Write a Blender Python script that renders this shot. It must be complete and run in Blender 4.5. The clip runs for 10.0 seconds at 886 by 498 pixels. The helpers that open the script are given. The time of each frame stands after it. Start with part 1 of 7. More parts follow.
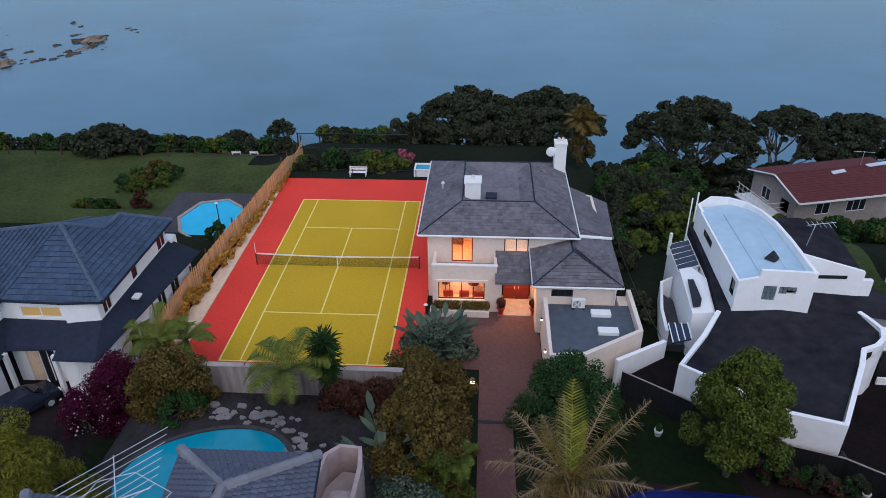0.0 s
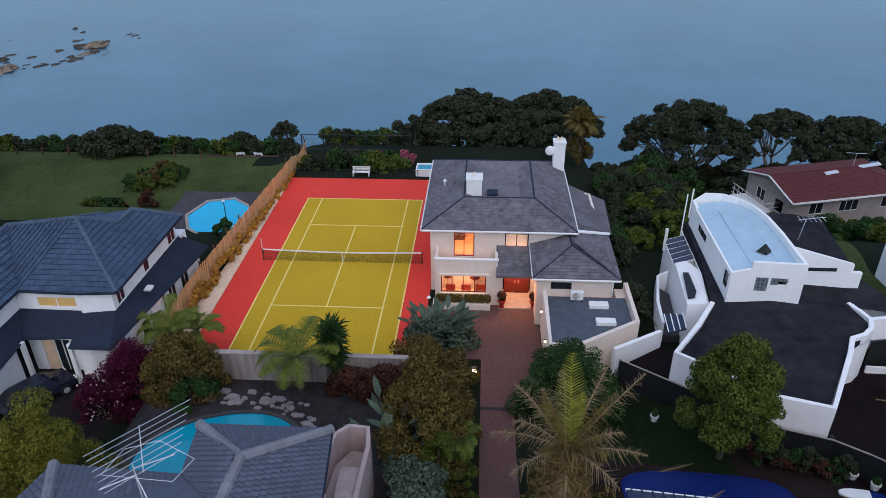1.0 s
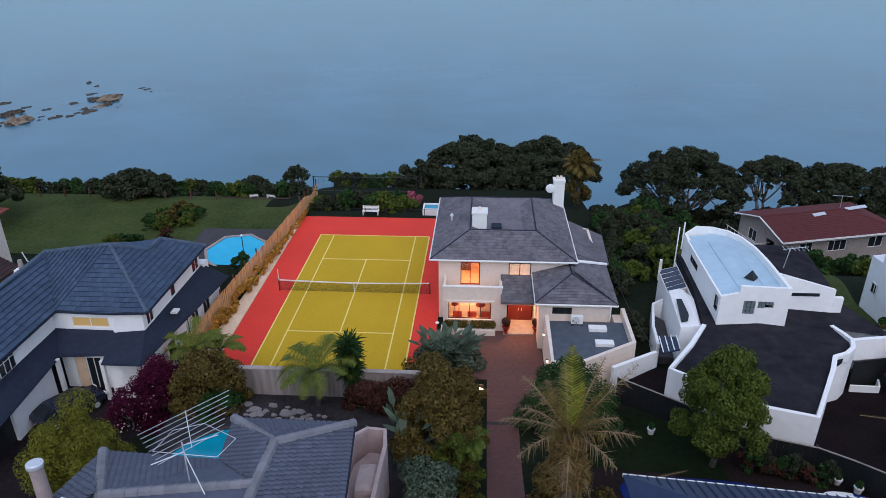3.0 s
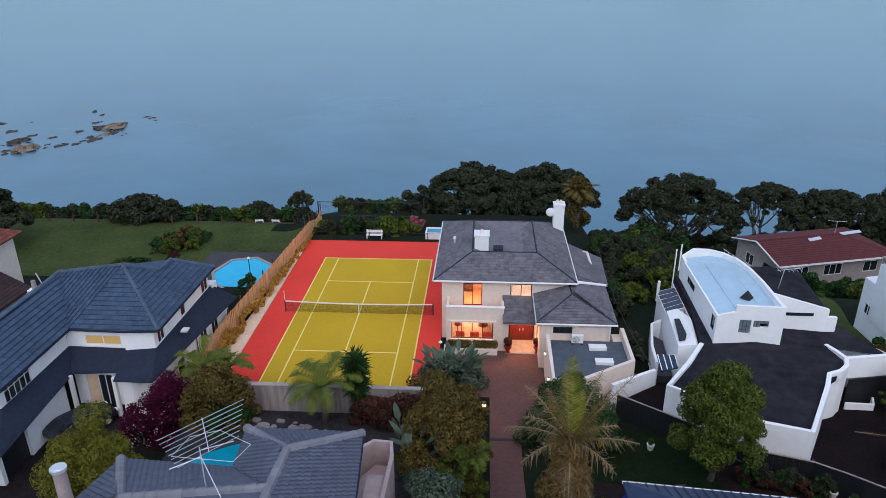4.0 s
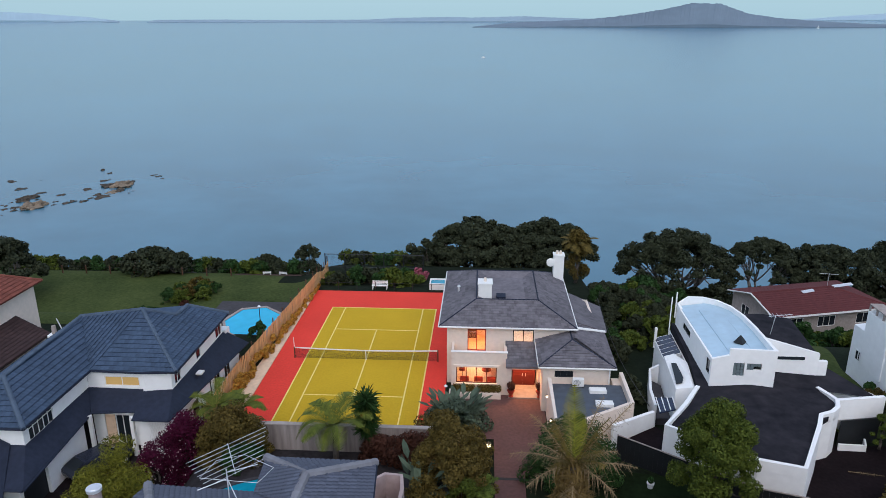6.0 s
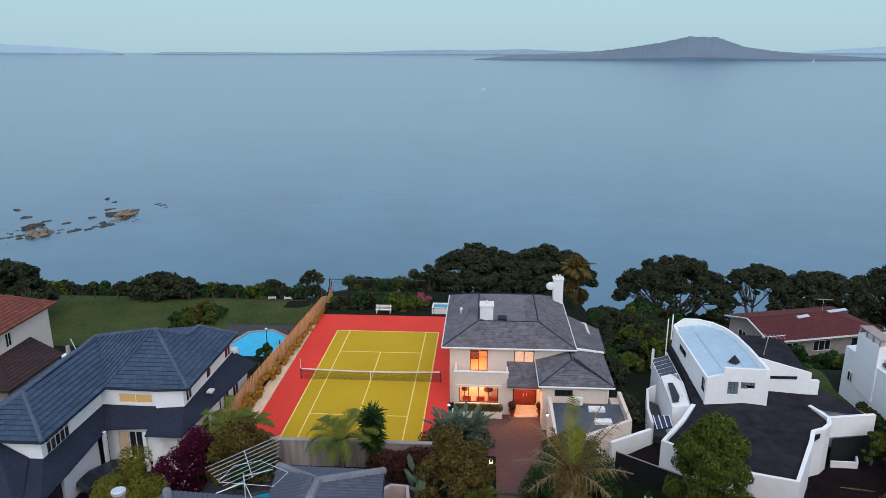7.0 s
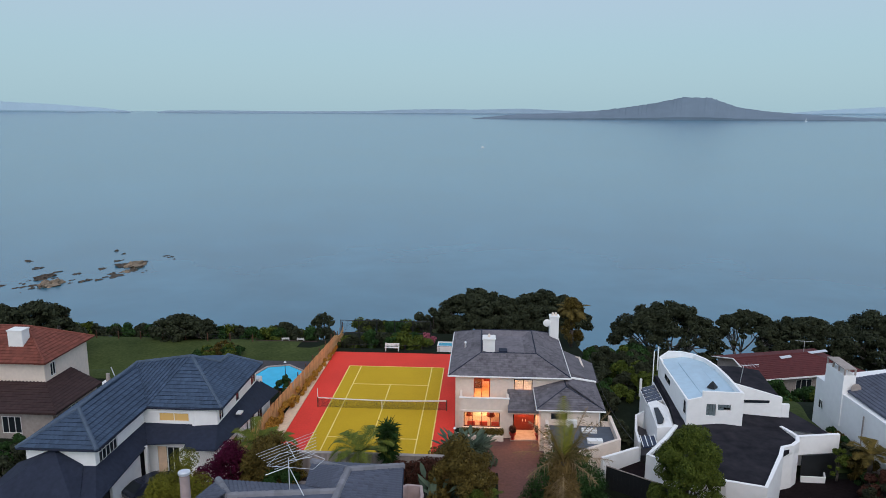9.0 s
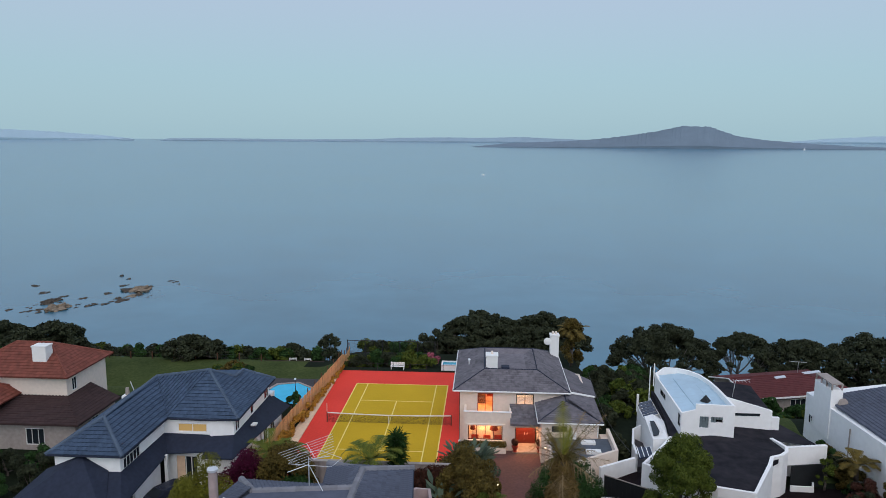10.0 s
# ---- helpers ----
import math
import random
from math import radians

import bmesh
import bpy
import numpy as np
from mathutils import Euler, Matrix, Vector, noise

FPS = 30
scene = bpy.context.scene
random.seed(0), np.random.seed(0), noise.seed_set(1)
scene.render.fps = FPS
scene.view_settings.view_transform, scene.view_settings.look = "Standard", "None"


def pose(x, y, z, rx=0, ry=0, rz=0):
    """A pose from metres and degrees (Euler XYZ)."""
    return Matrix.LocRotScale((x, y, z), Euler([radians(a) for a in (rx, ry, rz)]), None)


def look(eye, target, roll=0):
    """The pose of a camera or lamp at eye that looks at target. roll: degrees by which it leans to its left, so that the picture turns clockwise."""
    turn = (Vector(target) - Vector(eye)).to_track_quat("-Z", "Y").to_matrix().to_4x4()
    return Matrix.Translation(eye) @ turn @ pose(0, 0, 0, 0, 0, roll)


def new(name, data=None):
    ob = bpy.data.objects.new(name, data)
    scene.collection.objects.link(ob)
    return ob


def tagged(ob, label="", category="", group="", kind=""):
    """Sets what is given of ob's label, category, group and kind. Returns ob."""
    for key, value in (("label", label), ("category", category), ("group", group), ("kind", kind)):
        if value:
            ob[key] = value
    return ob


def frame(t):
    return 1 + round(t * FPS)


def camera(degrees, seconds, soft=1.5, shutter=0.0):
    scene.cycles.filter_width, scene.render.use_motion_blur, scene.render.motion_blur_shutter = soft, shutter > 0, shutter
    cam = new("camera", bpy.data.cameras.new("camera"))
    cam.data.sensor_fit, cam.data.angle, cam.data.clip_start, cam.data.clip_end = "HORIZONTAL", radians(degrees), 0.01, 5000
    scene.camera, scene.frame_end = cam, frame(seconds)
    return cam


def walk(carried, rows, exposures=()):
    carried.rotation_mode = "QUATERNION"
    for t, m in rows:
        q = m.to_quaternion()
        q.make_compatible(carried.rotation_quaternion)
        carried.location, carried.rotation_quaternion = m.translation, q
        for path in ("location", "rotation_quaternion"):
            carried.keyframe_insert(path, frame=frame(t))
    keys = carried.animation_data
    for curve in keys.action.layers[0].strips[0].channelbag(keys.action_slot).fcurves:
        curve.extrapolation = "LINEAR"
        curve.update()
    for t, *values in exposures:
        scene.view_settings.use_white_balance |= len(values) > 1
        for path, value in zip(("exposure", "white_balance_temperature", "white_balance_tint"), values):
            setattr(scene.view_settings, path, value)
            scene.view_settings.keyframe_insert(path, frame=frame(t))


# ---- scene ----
cam = camera(64.5, 10.0, 0.5)
PATH = [
    (0, (11.3, -46.689, 28.752), (11.189, -44.959, 27.755), -0.5),
    (0.5, (11.192, -47.458, 28.777), (11.083, -45.727, 27.783), -0.4),
    (1, (11.111, -48.38, 28.731), (11.004, -46.64, 27.75), -0.4),
    (1.5, (11.07, -49.358, 28.69), (10.961, -47.601, 27.741), -0.4),
    (2, (11.007, -50.368, 28.644), (10.896, -48.593, 27.73), -0.4),
    (2.5, (10.872, -51.278, 28.644), (10.762, -49.485, 27.763), -0.3),
    (4, (10.592, -53.619, 28.728), (10.48, -51.778, 27.956), -0.2),
    (4.5, (10.507, -54.3, 28.773), (10.394, -52.443, 28.04), -0.2),
    (5, (10.429, -54.933, 28.789), (10.317, -53.062, 28.093), -0.1),
    (5.5, (10.338, -55.576, 28.783), (10.226, -53.69, 28.127), -0.1),
    (7, (10.148, -58.389, 28.833), (10.033, -56.465, 28.3), 0.0),
    (7.5, (10.083, -59.865, 28.867), (9.968, -57.93, 28.374), 0.0),
    (8, (10.046, -61.591, 28.867), (9.931, -59.647, 28.413), 0.1),
    (8.5, (9.994, -63.392, 28.881), (9.879, -61.439, 28.465), 0.2),
    (9, (9.856, -65.196, 28.902), (9.741, -63.235, 28.524), 0.2),
    (9.5, (9.737, -66.903, 28.889), (9.62, -64.936, 28.549), 0.3),
    (10, (9.617, -68.625, 28.841), (9.499, -66.652, 28.54), 0.3),
]
walk(cam, [(t, look(eye, target, roll)) for t, eye, target, roll in PATH],
     [(0.0, -0.12, 6030, 12), (2.5, -0.08, 6050, 12), (5.0, 0.1, 6230, 10), (7.0, 0.1, 6520, 8), (8.5, -0.02, 6600, 8), (10.0, -0.1, 6550, 8)])
import bmesh, bpy, random, math
import numpy as np
from mathutils import Matrix, Vector

# ---- light ----
scene.view_settings.exposure = 0.0
world = bpy.data.worlds.new("dusk")
scene.world = world
world.use_nodes = True
wn, wl = world.node_tree.nodes, world.node_tree.links
sky = wn.new("ShaderNodeTexSky")
sky.sky_type = 'NISHITA'
sky.sun_disc = False
sky.sun_elevation = math.radians(20)
sky.sun_rotation = math.radians(190)
sky.dust_density = 2.0
sky.ozone_density = 3.0
# thin high cloud evens the dusk sky out: pale at the horizon, lilac above, blue overhead, brighter towards the sunset behind
co, sep, ramp = wn.new("ShaderNodeTexCoord"), wn.new("ShaderNodeSeparateXYZ"), wn.new("ShaderNodeValToRGB")
wl.new(co.outputs["Generated"], sep.inputs[0])
wl.new(sep.outputs["Z"], ramp.inputs[0])
ramp.color_ramp.elements[0].position, ramp.color_ramp.elements[0].color = 0.0, (0.36, 0.53, 0.62, 1)
ramp.color_ramp.elements[1].position, ramp.color_ramp.elements[1].color = 0.2, (0.44, 0.54, 0.69, 1)
for pos, c in ((0.09, (0.38, 0.55, 0.65, 1)), (0.5, (0.42, 0.51, 0.70, 1)), (1.0, (0.22, 0.33, 0.52, 1))):
    e = ramp.color_ramp.elements.new(pos)
    e.color = c
west = wn.new("ShaderNodeMapRange")
west.inputs["From Min"].default_value, west.inputs["From Max"].default_value = 0.3, -1.0
west.inputs["To Min"].default_value, west.inputs["To Max"].default_value = 1.0, 1.5
wl.new(sep.outputs["Y"], west.inputs["Value"])
scale = wn.new("ShaderNodeVectorMath")
scale.operation = 'SCALE'
wl.new(ramp.outputs[0], scale.inputs[0])
wl.new(west.outputs[0], scale.inputs["Scale"])
dim = wn.new("ShaderNodeVectorMath")
dim.operation = 'SCALE'
dim.inputs["Scale"].default_value = 0.012
wl.new(sky.outputs[0], dim.inputs[0])
both = wn.new("ShaderNodeVectorMath")
wl.new(scale.outputs[0], both.inputs[0])
wl.new(dim.outputs[0], both.inputs[1])
wl.new(both.outputs[0], wn["Background"].inputs[0])
wn["Background"].inputs[1].default_value = 1.02
sun = new("sun", bpy.data.lights.new("sun", 'SUN'))
sun.data.energy = 1.35
sun.data.angle = math.radians(60)
sun.data.color = (1.0, 0.87, 0.78)
sun.matrix_world = look((8, -48, 62), (0, 0, 0))

# ---- materials ----
def mat(name, col, rough=0.8, vary=0.25, scale=3.0, fine=30.0, bump=0.15, metal=0.0, island=0.0, spec=0.3, stain=None, obrandom=0.0):
    m = bpy.data.materials.new(name)
    m.use_nodes = True
    n, l = m.node_tree.nodes, m.node_tree.links
    b = n["Principled BSDF"]
    b.inputs["Roughness"].default_value = rough
    b.inputs["Metallic"].default_value = metal
    b.inputs["Specular IOR Level"].default_value = spec
    co = n.new("ShaderNodeTexCoord")
    big, small = n.new("ShaderNodeTexNoise"), n.new("ShaderNodeTexNoise")
    big.inputs["Scale"].default_value, small.inputs["Scale"].default_value = scale * 0.12, fine * 0.1
    big.inputs["Detail"].default_value, small.inputs["Detail"].default_value = 5, 4
    l.new(co.outputs["Object"], big.inputs["Vector"])
    l.new(co.outputs["Object"], small.inputs["Vector"])
    add = n.new("ShaderNodeMath")
    l.new(big.outputs[0], add.inputs[0])
    l.new(small.outputs[0], add.inputs[1])
    src = add.outputs[0]
    if island or obrandom:
        geo = n.new("ShaderNodeNewGeometry") if island else n.new("ShaderNodeObjectInfo")
        mul = n.new("ShaderNodeMath")
        mul.operation = 'MULTIPLY_ADD'
        l.new(geo.outputs["Random Per Island" if island else "Random"], mul.inputs[0])
        mul.inputs[1].default_value = island or obrandom
        l.new(src, mul.inputs[2])
        src = mul.outputs[0]
    ramp = n.new("ShaderNodeMapRange")
    ramp.inputs["From Min"].default_value = 0.6
    ramp.inputs["From Max"].default_value = 1.4 + (island or obrandom)
    l.new(src, ramp.inputs["Value"])
    mix = n.new("ShaderNodeMix")
    mix.data_type = 'RGBA'
    lo = tuple(c * (1 - vary) for c in col)
    hi = stain if stain else tuple(min(1, c * (1 + vary)) for c in col)
    mix.inputs["A"].default_value = (*lo, 1)
    mix.inputs["B"].default_value = (*hi, 1)
    l.new(ramp.outputs[0], mix.inputs["Factor"])
    l.new(mix.outputs["Result"], b.inputs["Base Color"])
    if bump:
        bp = n.new("ShaderNodeBump")
        bp.inputs["Strength"].default_value = bump
        bp.inputs["Distance"].default_value = 0.05
        l.new(small.outputs[0], bp.inputs["Height"])
        l.new(bp.outputs[0], b.inputs["Normal"])
    return m

def glass(name, col=(0.02, 0.025, 0.03), rough=0.05):
    m = mat(name, col, rough, vary=0.1, bump=0.0, spec=0.18)
    return m

def clear(name):
    m = bpy.data.materials.new(name)
    m.use_nodes = True
    n, l = m.node_tree.nodes, m.node_tree.links
    n.remove(n["Principled BSDF"])
    t, g, x = n.new("ShaderNodeBsdfTransparent"), n.new("ShaderNodeBsdfGlossy"), n.new("ShaderNodeMixShader")
    g.inputs["Roughness"].default_value = 0.02
    x.inputs[0].default_value = 0.06
    l.new(t.outputs[0], x.inputs[1])
    l.new(g.outputs[0], x.inputs[2])
    l.new(x.outputs[0], n["Material Output"].inputs[0])
    return m

def glow(name, col, strength):
    m = bpy.data.materials.new(name)
    m.use_nodes = True
    b = m.node_tree.nodes["Principled BSDF"]
    b.inputs["Base Color"].default_value = (*col, 1)
    b.inputs["Emission Color"].default_value = (*col, 1)
    b.inputs["Emission Strength"].default_value = strength
    return m

def streaked(m, sx=1.5, sz=0.14):
    """Stretches a material's mottling into run-off streaks."""
    n, l = m.node_tree.nodes, m.node_tree.links
    co = [k for k in n if k.type == 'TEX_COORD'][0]
    mp = n.new("ShaderNodeMapping")
    mp.inputs["Scale"].default_value = (sx, sx, sz)
    l.new(co.outputs["Object"], mp.inputs["Vector"])
    for k in n:
        if k.type == 'TEX_NOISE':
            l.new(mp.outputs[0], k.inputs["Vector"])
    return m

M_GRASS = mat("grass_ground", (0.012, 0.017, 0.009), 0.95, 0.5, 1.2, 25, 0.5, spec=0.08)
M_LAWN = mat("lawn", (0.050, 0.082, 0.022), 0.95, 0.5, 1.6, 30, 0.5, spec=0.08, stain=(0.085, 0.105, 0.032))
M_SOIL = mat("soil", (0.018, 0.014, 0.015), 0.95, 0.5, 3, 30, 0.5, spec=0.08)
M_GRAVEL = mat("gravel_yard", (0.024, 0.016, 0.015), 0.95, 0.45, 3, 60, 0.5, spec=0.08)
M_DRIVE = mat("brick_paver", (0.125, 0.062, 0.056), 0.8, 0.3, 2, 40, 0.2)
M_RED = mat("court_red", (0.80, 0.062, 0.042), 0.8, 0.16, 1.5, 60, 0.1, spec=0.15)
M_GREEN = mat("court_turf", (0.58, 0.37, 0.024), 0.9, 0.13, 1.2, 60, 0.1, spec=0.1)
M_LINE = mat("court_line", (0.88, 0.70, 0.20), 0.8, 0.1, 3, 50, 0.0)
M_CONC = mat("concrete", (0.36, 0.31, 0.28), 0.9, 0.25, 4, 30, 0.2)
M_WALLSTAIN = streaked(mat("stained_concrete", (0.30, 0.25, 0.23), 0.9, 0.55, 10, 12, 0.2, stain=(0.50, 0.43, 0.40)))
# peach base carries the warm light on the court margin; also the tan door
M_STRIP = mat("pale_concrete", (0.86, 0.61, 0.42), 0.9, 0.2, 4, 30, 0.2)
M_PINKWALL = mat("pinkish_plaster", (0.41, 0.315, 0.30), 0.9, 0.25, 4, 20, 0.15)
M_CREAM = mat("cream_plaster", (0.80, 0.68, 0.58), 0.85, 0.1, 1.5, 30, 0.1)
M_WHITE = mat("white_plaster", (0.93, 0.92, 0.90), 0.7, 0.06, 2, 20, 0.05)
M_TRIM = mat("white_trim", (0.85, 0.84, 0.81), 0.6, 0.06, 2, 20, 0.0)
M_SHINGLE = mat("grey_shingle", (0.150, 0.137, 0.150), 0.85, 0.55, 5, 30, 0.3, island=0.4)
M_BLUETILE = mat("blue_grey_tile", (0.058, 0.088, 0.140), 0.75, 0.4, 3, 25, 0.3, island=0.5, spec=0.2)
M_GREYTILE = mat("slate_grey_tile", (0.092, 0.102, 0.137), 0.75, 0.35, 3, 25, 0.3, island=0.5)
M_DARKROOF = mat("dark_metal_roof", (0.021, 0.027, 0.047), 0.7, 0.3, 3, 30, 0.1, spec=0.2)
M_REDTILE = mat("terracotta_tile", (0.20, 0.062, 0.043), 0.85, 0.45, 3, 25, 0.3, island=0.6)
M_REDROOF = mat("faded_red_roof", (0.115, 0.030, 0.030), 0.85, 0.25, 1, 25, 0.3, island=0.4)
M_BROWNTILE = mat("brown_tile", (0.050, 0.028, 0.027), 0.85, 0.4, 3, 25, 0.3, island=0.5)
M_BLACKROOF = mat("black_membrane", (0.011, 0.012, 0.018), 0.85, 0.4, 3.5, 14, 0.1, spec=0.12, stain=(0.036, 0.033, 0.040))
M_GREYROOF = mat("grey_membrane", (0.085, 0.10, 0.125), 0.7, 0.25, 2, 20, 0.1)
M_PALEROOF = mat("pale_blue_roof", (0.45, 0.60, 0.70), 0.5, 0.12, 1.5, 15, 0.05)
# orange base carries the warm glow that falls on the court fence
M_WOOD = mat("fence_timber", (0.80, 0.41, 0.18), 0.85, 0.4, 3, 30, 0.3, obrandom=0.6)
M_BROWN = mat("brown_timber", (0.10, 0.05, 0.03), 0.7, 0.35, 4, 30, 0.2)
# golden tone lays warm light over the creeper's own brown
M_RUST = mat("dry_climber", (0.46, 0.23, 0.035), 0.9, 0.55, 3, 30, 0.0, island=0.8)
M_BARK = mat("bark", (0.085, 0.07, 0.06), 0.95, 0.4, 4, 30, 0.4)
M_PALEBARK = mat("pale_bark", (0.20, 0.18, 0.165), 0.95, 0.35, 4, 30, 0.4)
M_POHU = mat("dark_leaf", (0.019, 0.026, 0.016), 0.75, 0.6, 6, 20, 0.0, island=0.7, stain=(0.064, 0.075, 0.040), spec=0.1)
M_LEAF = mat("green_leaf", (0.026, 0.060, 0.010), 0.7, 0.5, 5, 20, 0.0, island=0.9, stain=(0.13, 0.16, 0.026), spec=0.1)
M_OLIVE = mat("olive_leaf", (0.034, 0.034, 0.009), 0.75, 0.6, 10, 20, 0.0, island=0.7, stain=(0.19, 0.135, 0.035), spec=0.1)
M_DEEP = mat("deep_green_leaf", (0.014, 0.038, 0.011), 0.7, 0.5, 3, 20, 0.0, island=0.9, stain=(0.05, 0.11, 0.03), spec=0.1)
M_PURPLE = mat("magenta_leaf", (0.040, 0.004, 0.018), 0.75, 0.5, 3, 20, 0.0, island=0.9, stain=(0.12, 0.012, 0.045), spec=0.1)
M_GREYLEAF = mat("grey_green_leaf", (0.036, 0.062, 0.042), 0.6, 0.5, 3, 20, 0.0, island=0.9, spec=0.15, stain=(0.13, 0.175, 0.115))
M_YELLOWLEAF = mat("yellow_green_leaf", (0.055, 0.065, 0.008), 0.7, 0.5, 3, 20, 0.0, island=0.9, stain=(0.25, 0.24, 0.03), spec=0.1)
M_DRYLEAF = mat("dry_frond", (0.22, 0.155, 0.085), 0.9, 0.4, 3, 20, 0.0, island=0.8, spec=0.1)
M_REDBUSH = mat("bronze_leaf", (0.05, 0.022, 0.016), 0.75, 0.5, 3, 20, 0.0, island=0.9, stain=(0.11, 0.045, 0.03), spec=0.1)
M_PINK = mat("pink_blossom", (0.35, 0.09, 0.13), 0.8, 0.4, 3, 20, 0.0, island=0.8)
M_METAL = mat("galvanised_metal", (0.55, 0.56, 0.58), 0.4, 0.15, 3, 20, 0.0, metal=0.8)
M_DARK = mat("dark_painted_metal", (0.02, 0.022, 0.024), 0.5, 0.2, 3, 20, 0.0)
M_ALU = mat("aluminium", (0.75, 0.76, 0.78), 0.35, 0.1, 3, 20, 0.0, metal=0.5)
M_GLASS = glass("window_glass")
M_CLEAR = clear("clear_glass")
M_POOL = mat("pool_water", (0.02, 0.48, 0.74), 0.08, 0.1, 2, 12, 0.05, spec=0.2)
M_POOL2 = mat("near_pool_water", (0.012, 0.30, 0.42), 0.08, 0.15, 2, 12, 0.1, spec=0.5)
M_ROCK = mat("shore_rock", (0.050, 0.045, 0.042), 0.9, 0.5, 4, 20, 0.6, spec=0.15, stain=(0.13, 0.105, 0.08))
M_TANROCK = mat("pale_shore_rock", (0.15, 0.115, 0.085), 0.9, 0.45, 5, 20, 0.6, spec=0.1, stain=(0.36, 0.28, 0.20))
# sea haze is put into these colours: paler and bluer with distance
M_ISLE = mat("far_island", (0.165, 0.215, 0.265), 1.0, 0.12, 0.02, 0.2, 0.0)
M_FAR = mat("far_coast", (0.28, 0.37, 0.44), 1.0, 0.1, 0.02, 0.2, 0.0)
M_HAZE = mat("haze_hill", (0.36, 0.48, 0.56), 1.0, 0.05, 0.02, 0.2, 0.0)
M_GREYCAP = mat("grey_ridge_tile", (0.19, 0.19, 0.21), 0.75, 0.3, 3, 25, 0.3, island=0.5)
M_ROOM = mat("warm_room_paint", (0.75, 0.55, 0.38), 0.9, 0.1, 2, 20, 0.0)
M_REDDOOR = mat("red_door", (0.30, 0.03, 0.02), 0.5, 0.2, 3, 20, 0.05)
M_SOLAR = mat("solar_panel", (0.012, 0.02, 0.05), 0.2, 0.2, 3, 20, 0.0, spec=0.6)
M_STONE = mat("flagstone", (0.24, 0.22, 0.22), 0.9, 0.3, 3, 20, 0.3, obrandom=0.6)
M_BED = mat("bare_brown_bed", (0.085, 0.055, 0.045), 0.95, 0.4, 3, 30, 0.4, spec=0.08)
M_PAVE = mat("dark_paving", (0.06, 0.055, 0.06), 0.9, 0.3, 3, 20, 0.3)
# the blind glows faintly by itself, with no lamp in a room behind
M_AMBER = glow("amber_blind", (0.60, 0.38, 0.13), 0.22)
M_BLOCK = mat("glass_block", (0.16, 0.2, 0.21), 0.2, 0.2, 3, 20, 0.0, spec=0.5)
def blind_material():
    m = bpy.data.materials.new("thin_blind")
    m.use_nodes = True
    n, l = m.node_tree.nodes, m.node_tree.links
    n.remove(n["Principled BSDF"])
    a, b, x = n.new("ShaderNodeBsdfDiffuse"), n.new("ShaderNodeBsdfTranslucent"), n.new("ShaderNodeMixShader")
    a.inputs["Color"].default_value = b.inputs["Color"].default_value = (0.85, 0.82, 0.80, 1)
    x.inputs[0].default_value = 0.35
    l.new(a.outputs[0], x.inputs[1])
    l.new(b.outputs[0], x.inputs[2])
    l.new(x.outputs[0], n["Material Output"].inputs[0])
    return m
M_CURTAIN = blind_material()

def sea_material():
    m = mat("sea", (0.052, 0.168, 0.242), 0.2, 0.22, 0.06, 0.35, 0.0, spec=0.5)
    n, l = m.node_tree.nodes, m.node_tree.links
    b = n["Principled BSDF"]
    co, a = n.new("ShaderNodeTexCoord"), n.new("ShaderNodeTexNoise")
    a.inputs["Scale"].default_value, a.inputs["Detail"].default_value = 0.35, 3
    l.new(co.outputs["Object"], a.inputs["Vector"])
    bp = n.new("ShaderNodeBump")
    bp.inputs["Strength"].default_value, bp.inputs["Distance"].default_value = 0.012, 0.5
    l.new(a.outputs[0], bp.inputs["Height"])
    l.new(bp.outputs[0], b.inputs["Normal"])
    return m
M_SEA = sea_material()

# ---- builders ----
def finish(name, me, material, parent=None, label="", smooth=False):
    me.materials.append(material)
    ob = new(name, me)
    if parent is not None:
        ob.parent = parent
    if label:
        ob["label"] = label
    if smooth:
        me.polygons.foreach_set("use_smooth", [True] * len(me.polygons))
    return ob

def part(name, bm, material, parent=None, label="", smooth=False):
    me = bpy.data.meshes.new(name)
    bm.normal_update()
    bm.to_mesh(me)
    bm.free()
    return finish(name, me, material, parent, label, smooth)

def raw(name, verts, faces, material, parent=None, label="", smooth=False):
    me = bpy.data.meshes.new(name)
    me.from_pydata([tuple(v) for v in verts], [], [tuple(f) for f in faces])
    return finish(name, me, material, parent, label, smooth)

def thing(name, label, category, loc=(0, 0, 0), rz=0.0, group="", kind=""):
    ob = new(name)
    ob.matrix_world = pose(*loc, 0, 0, rz)
    return tagged(ob, label, category, group, kind)

def BM():
    return bmesh.new()

def box(bm, a, b, bev=0.0):
    r = bmesh.ops.create_cube(bm, size=1.0)
    for v in r["verts"]:
        v.co = Vector([(a[i] + b[i]) / 2 + v.co[i] * (b[i] - a[i]) for i in range(3)])
    if bev:
        es = list({e for v in r["verts"] for e in v.link_edges})
        bmesh.ops.bevel(bm, geom=es, offset=bev, segments=2, affect='EDGES', profile=0.7)
    return bm

def prism(bm, poly, z0, z1):
    """Upright solid on a plan outline (counter-clockwise); z1 may be one height per corner."""
    zs = z1 if isinstance(z1, (list, tuple)) else [z1] * len(poly)
    lo = [bm.verts.new((x, y, z0)) for x, y in poly]
    hi = [bm.verts.new((x, y, z)) for (x, y), z in zip(poly, zs)]
    k = len(poly)
    for i in range(k):
        bm.faces.new((lo[i], lo[(i + 1) % k], hi[(i + 1) % k], hi[i]))
    bm.faces.new(hi)
    bm.faces.new(list(reversed(lo)))
    return bm

